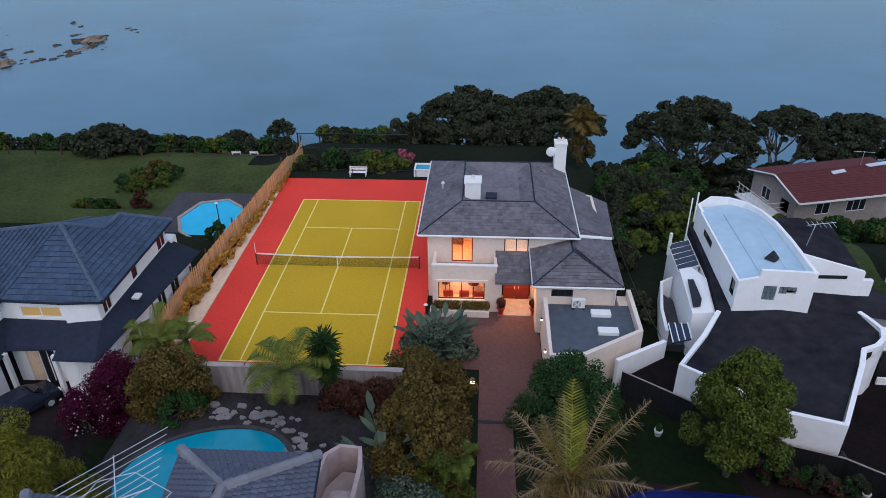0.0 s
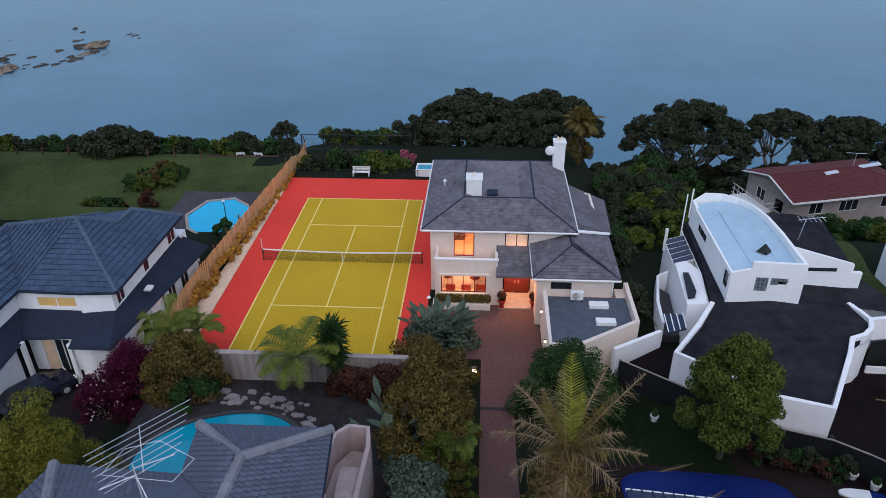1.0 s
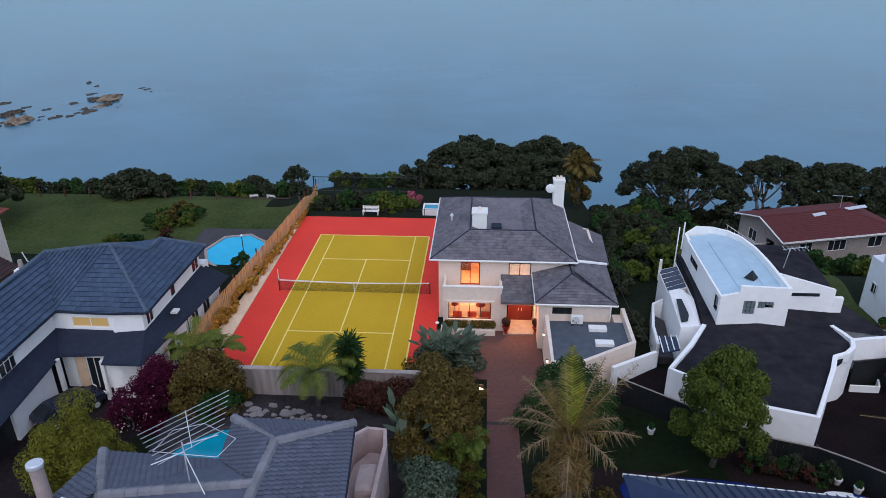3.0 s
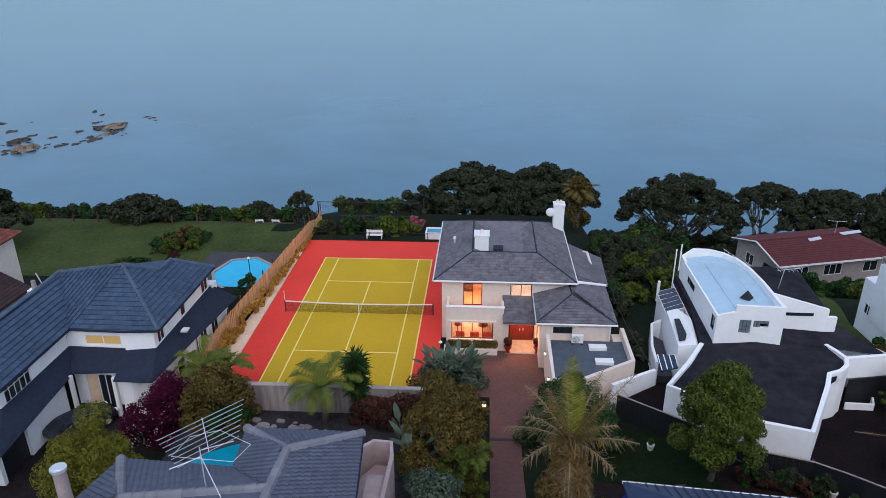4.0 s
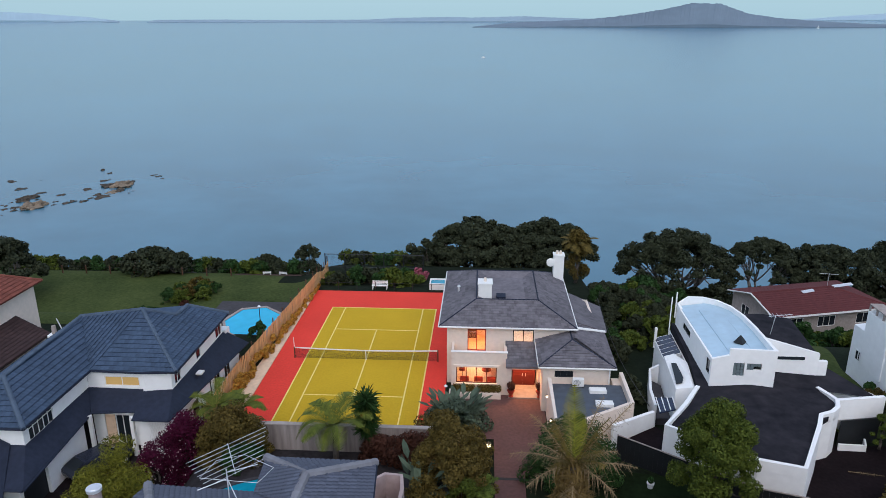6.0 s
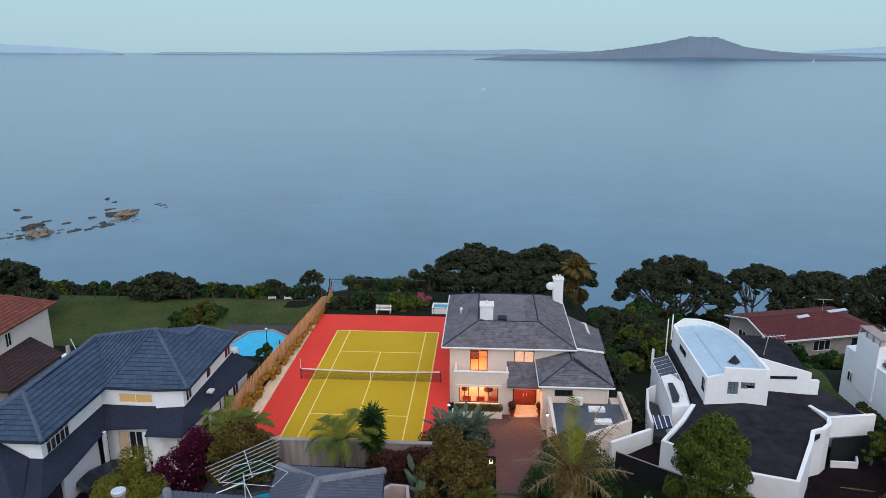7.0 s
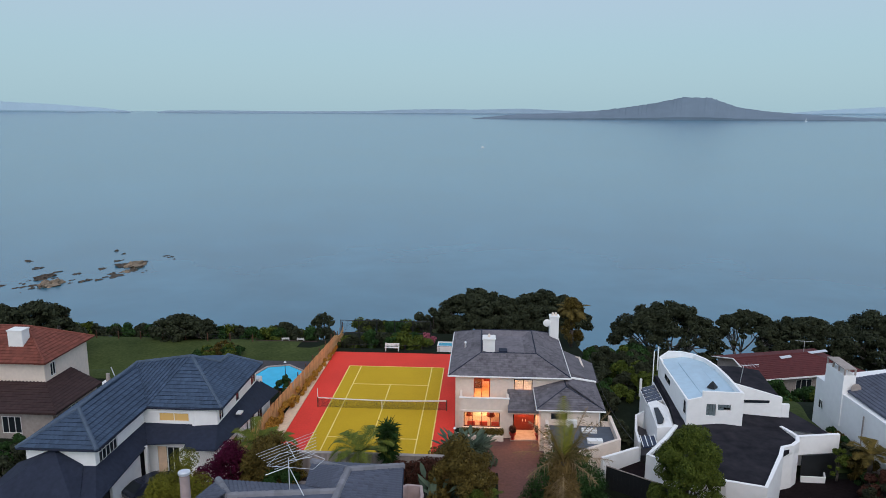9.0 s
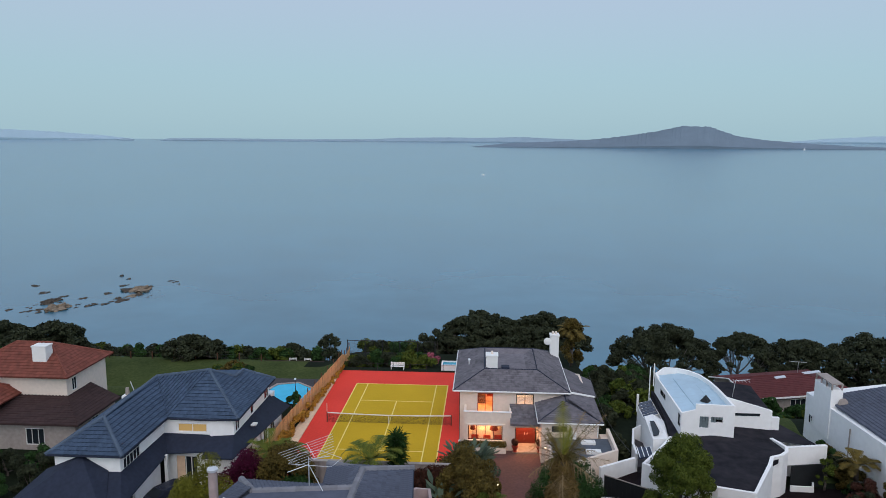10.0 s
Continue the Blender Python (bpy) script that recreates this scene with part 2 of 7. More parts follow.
def slab(bm, pts, th):
    """A sheet with thickness, hanging down from a planar outline."""
    hi = [bm.verts.new(p) for p in pts]
    lo = [bm.verts.new((p[0], p[1], p[2] - th)) for p in pts]
    k = len(pts)
    bm.faces.new(hi)
    bm.faces.new(list(reversed(lo)))
    for i in range(k):
        bm.faces.new((hi[i], lo[i], lo[(i + 1) % k], hi[(i + 1) % k]))
    bmesh.ops.recalc_face_normals(bm, faces=bm.faces)
    return bm

def tube(bm, a, b, r0, r1=None, n=8):
    a, b = Vector(a), Vector(b)
    r1 = r0 if r1 is None else r1
    d = b - a
    q = d.to_track_quat('Z', 'Y').to_matrix()
    rings = []
    for p, r in ((a, r0), (b, r1)):
        rings.append([bm.verts.new(p + q @ Vector((r * math.cos(t), r * math.sin(t), 0))) for t in [2 * math.pi * i / n for i in range(n)]])
    for i in range(n):
        bm.faces.new((rings[0][i], rings[0][(i + 1) % n], rings[1][(i + 1) % n], rings[1][i]))
    bm.faces.new(rings[1])
    bm.faces.new(list(reversed(rings[0])))
    return bm

def chain(bm, pts, r0, r1, n=7):
    k = len(pts) - 1
    for i in range(k):
        tube(bm, pts[i], pts[i + 1], r0 + (r1 - r0) * i / k, r0 + (r1 - r0) * (i + 1) / k, n)
    return bm

def wall(bm, p, q, z0, z1, th=0.2, holes=()):
    """A straight wall from p to q (plan), thickness to its left; holes: (s0, z0, s1, z1) along it, cut right through."""
    p, q = Vector((*p, 0)), Vector((*q, 0))
    L = (q - p).length
    ss = sorted({0.0, L, *[h[0] for h in holes], *[h[2] for h in holes]})
    zz = sorted({z0, z1, *[h[1] for h in holes], *[h[3] for h in holes]})
    d = (q - p) / L
    ss[0], ss[-1] = 0.004, L - 0.004
    nrm = Vector((-d.y, d.x, 0))
    for s0, s1 in zip(ss, ss[1:]):
        for a, b in zip(zz, zz[1:]):
            if any(h[0] <= s0 + 0.005 and s1 <= h[2] + 0.005 and h[1] <= a + 1e-6 and b <= h[3] + 1e-6 for h in holes):
                continue
            c = [p + d * s0, p + d * s1, p + d * s1 + nrm * th, p + d * s0 + nrm * th]
            prism(bm, [(v.x, v.y) for v in c], a, b)
    bmesh.ops.remove_doubles(bm, verts=bm.verts, dist=0.0005)
    return bm

def window(parent, p, q, z0, z1, bars=1, frame_mat=None, pane_mat=None, inset=0.08, rail=False, name="window"):
    """A window filling a hole: frame, mullions and panes, set back from the wall's face p-q."""
    frame_mat, pane_mat = frame_mat or M_TRIM, pane_mat or M_GLASS
    p, q = Vector((*p, 0)), Vector((*q, 0))
    L = (q - p).length
    ang = math.degrees(math.atan2(q.y - p.y, q.x - p.x))
    w = new(name)
    w.parent = parent
    w.matrix_local = pose(p.x, p.y, z0, 0, 0, ang)
    H, f = z1 - z0, 0.07
    bm = BM()
    box(bm, (0, inset - 0.03, 0), (L, inset + 0.05, f))
    box(bm, (0, inset - 0.03, H - f), (L, inset + 0.05, H))
    box(bm, (0, inset - 0.03, f), (f, inset + 0.05, H - f))
    box(bm, (L - f, inset - 0.03, f), (L, inset + 0.05, H - f))
    for i in range(bars):
        s = L * (i + 1) / (bars + 1)
        box(bm, (s - 0.03, inset - 0.02, f), (s + 0.03, inset + 0.04, H - f))
    if rail:
        box(bm, (f, inset - 0.015, H * 0.62), (L - f, inset + 0.035, H * 0.62 + 0.05))
    part("frame", bm, frame_mat, w)
    for i in range(bars + 1):
        a, b = L * i / (bars + 1), L * (i + 1) / (bars + 1)
        bm = BM()
        box(bm, (a + 0.03, inset + 0.005, f), (b - 0.03, inset + 0.015, H - f))
        o = part("pane", bm, pane_mat, w)
        if pane_mat is M_CLEAR:
            o.visible_shadow = False
    return w

def tiles(parent, pts, material, course=0.34, width=0.32, lift=0.045, name="roof_tiles", label="", single=0, single_name="tile", hump=0.0):
    """Courses of lapped tiles over a planar outline whose first edge is the eave. The first whole ones can be pieces of their own."""
    P = [Vector(p) for p in pts]
    o = P[0]
    u = (P[1] - P[0]).normalized()
    n = None
    for c in P[2:]:
        n = u.cross(c - o)
        if n.length > 1e-4:
            break
    n.normalize()
    if n.z < 0:
        n = -n
    v = n.cross(u)
    if max(v.dot(c - o) for c in P) < 1e-3:
        v = -v
    uv = [((c - o).dot(u), (c - o).dot(v)) for c in P]
    vmax = max(b for a, b in uv)
    def span(t):
        xs = []
        for (a, b), (c, d) in zip(uv, uv[1:] + uv[:1]):
            if abs(b - d) > 1e-9 and min(b, d) - 1e-9 <= t <= max(b, d) + 1e-9:
                xs.append(a + (c - a) * (t - b) / (d - b))
            elif abs(b - d) <= 1e-9 and abs(b - t) < 1e-6:
                xs += [a, c]
        return (min(xs), max(xs)) if xs else None
    V, F, whole = [], [], []
    k = int(math.ceil(vmax / course))
    for i in range(k):
        t0, t1 = i * course + 1e-4, min((i + 1) * course, vmax) - 1e-4
        A, B = span(t0), span(t1)
        if not A or not B:
            continue
        lo, hi = min(A[0], B[0]), max(A[1], B[1])
        off = (i % 2) * width / 2
        j0, j1 = int(math.floor((lo - off) / width)), int(math.ceil((hi - off) / width))
        for j in range(j0, j1):
            a, b = j * width + off, (j + 1) * width + off
            a0, b0, a1, b1 = max(a, A[0]), min(b, A[1]), max(a, B[0]), min(b, B[1])
            if b0 <= a0 and b1 <= a1:
                continue
            b0, b1 = max(a0, b0), max(a1, b1)
            full = b0 - a0 > width * 0.999 and b1 - a1 > width * 0.999 and t1 - t0 > course * 0.99
            if full and len(whole) < single:
                whole.append((a, t0))
                continue
            g = 0.012
            s = len(V)
            m0, m1 = (a0 + b0) / 2, (a1 + b1) / 2
            for (x, t, h) in ((a0 + g, t0, lift), (m0, t0, lift + hump), (b0 - g, t0, lift), (b1 - g, t1, 0.012), (m1, t1, 0.012 + hump), (a1 + g, t1, 0.012), (a0 + g, t0, 0), (b0 - g, t0, 0)):
                V.append(o + u * x + v * t + n * h)
            F += [(s, s + 1, s + 4, s + 5), (s + 1, s + 2, s + 3, s + 4), (s + 6, s + 7, s + 2, s + 1, s)]
    ob = raw(name, V, F, material, parent, label)
    ob["kind"] = "stuff"
    if whole:
        me = bpy.data.meshes.new(single_name)
        g = 0.012
        vs = [Vector((x, t, h)) for x, t, h in ((g, 0, lift), (width / 2, 0, lift + hump), (width - g, 0, lift), (width - g, course, 0.012), (width / 2, course, 0.012 + hump), (g, course, 0.012), (g, 0, 0), (width - g, 0, 0))]
        me.from_pydata(vs, [], [(0, 1, 4, 5), (1, 2, 3, 4), (6, 7, 2, 1, 0)])
        me.materials.append(material)
        R = Matrix((u, v, n)).transposed().to_4x4()
        for a, t in whole:
            ob = new(single_name, me)
            ob.parent = parent
            ob.matrix_local = Matrix.Translation(o + u * a + v * t) @ R
    return ob

def capping(bm, a, b, r=0.11):
    """A row of half-round ridge caps from a to b."""
    a, b = Vector(a), Vector(b)
    L = (b - a).length
    k = max(1, int(L / 0.42))
    for i in range(k):
        p, q = a + (b - a) * (i / k), a + (b - a) * ((i + 1.06) / k)
        tube(bm, p, q, r * 1.08, r * 0.92, 8)
    return bm

def strip_wall(bm, pts, z0, hs, th=0.25):
    """One continuous wall along a bent plan line, thickness to its left, with a height at each corner."""
    hs = hs if isinstance(hs, (list, tuple)) else [hs] * len(pts)
    P = [Vector((x, y, 0)) for x, y in pts]
    rows = []
    for i, p in enumerate(P):
        d = ((P[min(i + 1, len(P) - 1)] - p).normalized() + (p - P[max(i - 1, 0)]).normalized()).normalized()
        n = Vector((-d.y, d.x, 0)) * th
        rows.append([bm.verts.new((q.x, q.y, z)) for q, z in ((p, z0), (p, hs[i]), (p + n, hs[i]), (p + n, z0))])
    for a, b in zip(rows, rows[1:]):
        for k in range(4):
            bm.faces.new((a[k], b[k], b[(k + 1) % 4], a[(k + 1) % 4]))
    bm.faces.new(rows[0])
    bm.faces.new(list(reversed(rows[-1])))
    bmesh.ops.recalc_face_normals(bm, faces=bm.faces[:])
    return bm

def sm(a, b, t):
    t = min(1.0, max(0.0, (t - a) / (b - a)))
    return t * t * (3 - 2 * t)

def ground(x, y):
    """Height of the land."""
    z = 0.0
    z += 3.6 * sm(-18, -33, y) * sm(4, 10, x)
    z += 2.05 * sm(9.8, 8.8, x) * sm(-8.6, -7.6, x) * sm(-16.0, -17.0, y) + 0.7 * sm(-9.0, -10.5, x) * sm(-11.0, -12.0, y)
    z += 2.0 * sm(-27, -34, y) * sm(10, 4, x)
    z += 0.5 * sm(-9.9, -11.0, x) * sm(-12.5, -12.0, y) * sm(6, 2, y)
    z += 0.4 * sm(15, 22, x) * sm(5, -5, y)
    left = sm(-9, -14, x)
    z += left * -3.2 * sm(8, 16, y) + (1 - left) * -1.6 * sm(17, 24, y) * sm(24, 18, x)
    z += -9.0 * sm(22, 40, x) * sm(2, 26, y)
    z += -3.5 * sm(28, 42, y)
    slope = sm(21.5, 24.5, x) * sm(14, 20, y)
    z += slope * (min(z, -1.7 - 0.4 * max(0.0, y - 20)) - z)
    edge = 42 + 8 * sm(10, 40, x) - 8 * sm(-5, 2, x) * sm(33, 27, x) + 2.5 * math.sin(x * 0.13) + 1.5 * math.sin(x * 0.31 + 1)
    z += (-40 - z) * sm(edge, edge + 16, y)
    return z

def drape(name, x0, x1, y0, y1, step, material, lift=0.03, bend=None, label="", category=""):
    nx, ny = max(1, int((x1 - x0) / step)), max(1, int((y1 - y0) / step))
    V, F = [], []
    for j in range(ny + 1):
        for i in range(nx + 1):
            x, y = x0 + (x1 - x0) * i / nx, y0 + (y1 - y0) * j / ny
            if bend:
                x, y = bend(x, y)
            V.append((x, y, ground(x, y) + lift))
    for j in range(ny):
        for i in range(nx):
            a = j * (nx + 1) + i
            F.append((a, a + 1, a + nx + 2, a + nx + 1))
    return tagged(raw(name, V, F, material, smooth=True), label, category, kind="structure")

# ---- planting builders ----
def leaves(name, clumps, count, size, material, parent, seed, slim=0.55, shell=0.45, up=0.3, label=""):
    """Many small leaf blades over the outer part of ellipsoid clumps (x, y, z, rx, ry, rz)."""
    rng = np.random.default_rng(seed)
    C = np.array(clumps, float)
    w = (C[:, 3] * C[:, 4] * C[:, 5]) ** 0.667
    idx = rng.choice(len(C), size=count, p=w / w.sum())
    d = rng.normal(size=(count, 3))
    d /= np.linalg.norm(d, axis=1)[:, None]
    r = (1 - shell * rng.random(count) ** 1.5)[:, None]
    pos = C[idx, :3] + d * r * C[idx, 3:6]
    nrm = d + rng.normal(size=(count, 3)) * 0.7 + np.array([0, 0, up])
    nrm /= np.linalg.norm(nrm, axis=1)[:, None]
    t = np.cross(nrm, rng.normal(size=(count, 3)))
    t /= np.linalg.norm(t, axis=1)[:, None]
    s = np.cross(nrm, t)
    L = (size * (0.6 + 0.8 * rng.random(count)))[:, None]
    V = np.stack([pos - t * L, pos + s * L * slim + nrm * L * 0.15, pos + t * L, pos - s * L * slim + nrm * L * 0.15], 1).reshape(-1, 3)
    me = bpy.data.meshes.new(name)
    me.vertices.add(count * 4)
    me.vertices.foreach_set("co", V.ravel())
    me.loops.add(count * 4)
    me.loops.foreach_set("vertex_index", np.arange(count * 4))
    me.polygons.add(count)
    me.polygons.foreach_set("loop_start", np.arange(0, count * 4, 4))
    me.update()
    me.validate()
    return finish(name, me, material, parent, label)

def dome(R, Ry, H, n, seed, clump=0.24, flat=0.6, low=-0.15, skew=0.8):
    """Clump centres over an uneven dome, in the crown's own coordinates (z = 0 at the skirt)."""
    rng = random.Random(seed)
    out = []
    for i in range(n):
        a = rng.random() * 2 * math.pi
        t = low + (1 - low) * rng.random() ** skew
        c = math.sqrt(max(0, 1 - max(0, t) ** 2)) * (0.35 + 0.65 * rng.random() ** 0.5)
        k = clump * (0.45 + 0.85 * rng.random())
        out.append((R * c * math.cos(a), Ry * c * math.sin(a), H * t * (0.78 + 0.2 * rng.random()), R * k, Ry * k, R * k * flat))
    return out

def limbs(bm, base, tips, r, seed, n=7):
    rng = random.Random(seed)
    base = Vector(base)
    for tip in tips:
        tip = Vector(tip)
        pts = [base]
        for i in range(1, 5):
            f = i / 4
            p = base.lerp(tip, f)
            p.z = base.z + (tip.z - base.z) * f ** 0.8
            if i < 4:
                p += Vector((rng.uniform(-1, 1), rng.uniform(-1, 1), rng.uniform(-0.5, 0.5))) * (tip - base).length * 0.07
            pts.append(p)
        chain(bm, pts, r, r * 0.25, n)
    return bm

def tree(name, label, loc, R, Ry, H, stem, n_clump, count, leaf, material, seed, bark=None, trunk=0.3, n_limb=7, clump=0.24, flat=0.6, low=-0.15, category="tree", slim=0.55, group="", skew=0.8):
    """Trunk with spreading limbs under a crown of leaf clumps; stem: height of the crown's skirt over the ground."""
    T = thing(name, label, category, loc, group=group)
    fine = loc[1] < -10 and leaf < 0.2
    if fine:
        leaf, count = leaf * 0.66, int(count * 2.0)
    C = [(x, y, z + stem, a, b, c) for x, y, z, a, b, c in dome(R, Ry, H, n_clump, seed, clump, flat, low, skew)]
    leaves("crown", C, count, leaf, material, T, seed, slim)
    rng = random.Random(seed + 5)
    bm = BM()
    fork = stem * 0.45 + 0.15
    chain(bm, [(0, 0, -0.4), (0.05 * R, 0, fork * 0.5), (0, 0.04 * R, fork)], trunk * 1.25, trunk * 0.85, 9)
    picks = rng.sample(C, min(n_limb, len(C)))
    limbs(bm, (0, 0.04 * R, fork), [c[:3] for c in picks], trunk * 0.6, seed)
    part("trunk", bm, bark or M_BARK, T, smooth=True)
    return T

def frond(V, F, base, az, length, rise, droop, leaflet, n=16, width=0.05, vee=0.3, rag=None):
    """One feather leaf: a bent rib with slim leaflets on both sides."""
    d = Vector((math.cos(az), math.sin(az), 0))
    side = Vector((-d.y, d.x, 0))
    base = Vector(base)
    P = []
    for i in range(n + 1):
        f = i / n
        P.append(base + d * length * (f - 0.22 * droop * f * f) + Vector((0, 0, length * (rise * f - droop * f * f * 0.75))))
    for i in range(n):
        s = len(V)
        w = 0.03 * (1 - i / n) + 0.01
        V += [P[i] - side * w, P[i] + side * w, P[i + 1] + side * w, P[i + 1] - side * w]
        F.append((s, s + 1, s + 2, s + 3))
        f = (i + 0.5) / n
        ll = leaflet * (math.sin(math.pi * (0.12 + 0.85 * f)) ** 0.7)
        ax = (P[i + 1] - P[i]).normalized()
        for sg in (-1, 1):
            hang = Vector((0, 0, 0))
            lk = ll
            if rag:
                lk = ll * rag.uniform(0.25, 1.3)
                hang = Vector((rag.uniform(-0.3, 0.3), rag.uniform(-0.3, 0.3), rag.uniform(-0.9, 0.15))) * lk
            tip = P[i] + side * sg * lk * 0.85 + ax * lk * 0.55 + Vector((0, 0, lk * vee * (1 - 1.6 * f))) + hang
            s = len(V)
            V += [P[i], P[i] + ax * width * 1.6, tip + ax * width * 0.3, tip]
            F.append((s, s + 1, s + 2, s + 3))

def feather_crown(name, parent, material, z, n, length, leaflet, seed, rise=(0.2, 0.9), droop=(0.5, 1.1), segs=16, width=0.05, az0=None, label=""):
    rng = random.Random(seed)
    V, F = [], []
    for i in range(n):
        az = (2 * math.pi * i / n if az0 is None else az0[i % len(az0)]) + rng.uniform(-0.15, 0.15)
        frond(V, F, (0.12 * math.cos(az), 0.12 * math.sin(az), z), az, length * rng.uniform(0.8, 1.1), rng.uniform(*rise), rng.uniform(*droop), leaflet, segs, width)
    return raw(name, V, F, material, parent, label)

# ---- land, sea and distance ----
def axis(lo, a, b, hi, fine, coarse):
    return sorted({*np.arange(lo, a, coarse).tolist(), *np.arange(a, b, fine).tolist(), *np.arange(b, hi + coarse, coarse).tolist()})

def build_ground():
    xs, ys = axis(-600, -60, 80, 600, 1.0, 30), axis(-500, -45, 64, 120, 1.0, 25)
    V = [(x, y, ground(x, y)) for y in ys for x in xs]
    k = len(xs)
    F = [(j * k + i, j * k + i + 1, j * k + k + i + 1, j * k + k + i) for j in range(len(ys) - 1) for i in range(k - 1)]
    return tagged(raw("ground", V, F, M_GRASS, smooth=True), "dark grassy ground sloping down to the sea cliff", "ground", kind="structure")
build_ground()

SEA = -28.0
def sea_z(r):
    return SEA + 68 * (r / 4800) ** 2

def build_sea():
    V, F, n = [], [], 96
    rs = [20, 60, 120, 200, 300, 450, 650, 900, 1300, 1800, 2400, 3000, 3600, 4200, 4800]
    for r in rs:
        for i in range(n):
            a = 2 * math.pi * i / n
            V.append((r * math.cos(a), r * math.sin(a), sea_z(r)))
    for j in range(len(rs) - 1):
        for i in range(n):
            F.append((j * n + i, j * n + (i + 1) % n, (j + 1) * n + (i + 1) % n, (j + 1) * n + i))
    return tagged(raw("water", V, F, M_SEA, smooth=True), "calm blue-grey sea at dusk reaching the horizon", "sea", kind="structure")
build_sea()

def ridge_land(name, d, profile, material, label, depth=220, cat="island"):
    """Low land far out at sea: a crest over bearing angles (degrees right of straight out, height)."""
    V, F = [], []
    rng = random.Random(7)
    a0, a1 = profile[0][0], profile[-1][0]
    n = int((a1 - a0) / 0.12)
    zb = sea_z(d) - 2
    for i in range(n + 1):
        a = a0 + (a1 - a0) * i / n
        for (p, hp), (q, hq) in zip(profile, profile[1:]):
            if p <= a <= q:
                h = hp + (hq - hp) * (a - p) / (q - p)
                break
        h = max(0.5, h * (1 + rng.uniform(-0.02, 0.02)) + rng.uniform(-0.5, 0.8))
        s, c = math.sin(math.radians(a)), math.cos(math.radians(a))
        x0, y0 = 10 + d * s, -60 + d * c
        V += [(x0, y0, zb), (x0, y0, zb + 2 + h * 0.12), (x0 + depth * s * 0.6, y0 + depth * c * 0.6, zb + 2 + h), (x0 + depth * s * 1.4, y0 + depth * c * 1.4, zb)]
    for i in range(n):
        for k in range(3):
            F.append((i * 4 + k, i * 4 + 4 + k, i * 4 + 5 + k, i * 4 + 1 + k))
    return tagged(raw(name, V, F, material, smooth=False), label, cat, kind="structure")
def px_profile(rows, d):
    return [(b, h * d / 1242) for b, h in rows]
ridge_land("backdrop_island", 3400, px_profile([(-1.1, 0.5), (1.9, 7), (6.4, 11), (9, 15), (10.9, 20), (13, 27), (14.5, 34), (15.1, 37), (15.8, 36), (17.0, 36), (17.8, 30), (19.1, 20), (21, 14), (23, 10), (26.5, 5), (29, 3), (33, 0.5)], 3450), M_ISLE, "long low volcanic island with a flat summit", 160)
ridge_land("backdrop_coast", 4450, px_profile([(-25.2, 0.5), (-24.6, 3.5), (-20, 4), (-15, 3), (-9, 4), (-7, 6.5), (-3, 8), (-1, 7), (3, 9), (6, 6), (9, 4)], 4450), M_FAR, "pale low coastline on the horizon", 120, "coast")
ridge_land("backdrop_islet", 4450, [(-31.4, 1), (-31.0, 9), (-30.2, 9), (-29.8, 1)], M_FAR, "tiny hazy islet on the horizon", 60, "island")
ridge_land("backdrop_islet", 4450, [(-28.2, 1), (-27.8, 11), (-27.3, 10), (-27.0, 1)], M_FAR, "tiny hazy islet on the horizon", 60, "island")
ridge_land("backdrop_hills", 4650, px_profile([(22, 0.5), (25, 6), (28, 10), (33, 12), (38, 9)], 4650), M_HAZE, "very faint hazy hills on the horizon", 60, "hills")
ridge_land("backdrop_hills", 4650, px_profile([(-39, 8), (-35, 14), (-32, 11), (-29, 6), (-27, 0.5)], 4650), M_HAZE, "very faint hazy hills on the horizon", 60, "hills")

def rock(loc, sx, sy, h, seed, material):
    rng = random.Random(seed)
    bm = BM()
    bmesh.ops.create_icosphere(bm, subdivisions=3, radius=1)
    ph = [rng.uniform(0, 6) for _ in range(6)]
    for v in bm.verts:
        c = v.co
        k = 1 + 0.28 * math.sin(3.1 * c.x + ph[0]) * math.sin(2.7 * c.y + ph[1]) + 0.2 * math.sin(6.3 * c.y + ph[2]) * math.cos(5.1 * c.x + ph[3]) + rng.uniform(-0.22, 0.22)
        v.co = Vector((c.x * sx * k, c.y * sy * k, max(-0.8, c.z * h * k)))
    T = part("shore_rock", bm, material)
    T.location = (loc[0], loc[1], SEA + loc[2])
    return tagged(T, "brown weathered reef rock breaking the calm sea", "rock", "rocks off the shore")
# place, half width, height, pale top
ROCKS = [(-121, 187, 3.8, 1.5, 1), (-126, 187, 2.6, 0.9, 0), (-132, 195, 1.5, 0.5, 0), (-120, 171, 2.8, 0.4, 0), (-120, 177, 2.2, 0.5, 1),
         (-123, 173, 1.3, 0.6, 0), (-121, 194, 1.5, 0.5, 0), (-143, 214, 1.0, 0.7, 0), (-137, 208, 1.1, 0.5, 0), (-118, 206, 1.3, 0.4, 0),
         (-135, 156, 3.2, 1.7, 1), (-144, 167, 2.4, 1.0, 0), (-143, 163, 1.6, 0.9, 0), (-155, 180, 1.9, 0.5, 0), (-140, 154, 1.5, 0.4, 0)]
_r = random.Random(5)
for cx, cy, n, a, b in ((-122, 184, 16, 6, 9), (-138, 159, 16, 5, 8), (-145, 152, 7, 5, 3), (-118, 200, 3, 3, 6), (-160, 190, 3, 6, 5), (-131, 162, 4, 3, 2)):
    for _ in range(n):
        w = _r.uniform(0.4, 1.4)
        ROCKS.append((cx + _r.gauss(0, a), cy + _r.gauss(0, b), w, 0.3 * w + 0.1, 0))
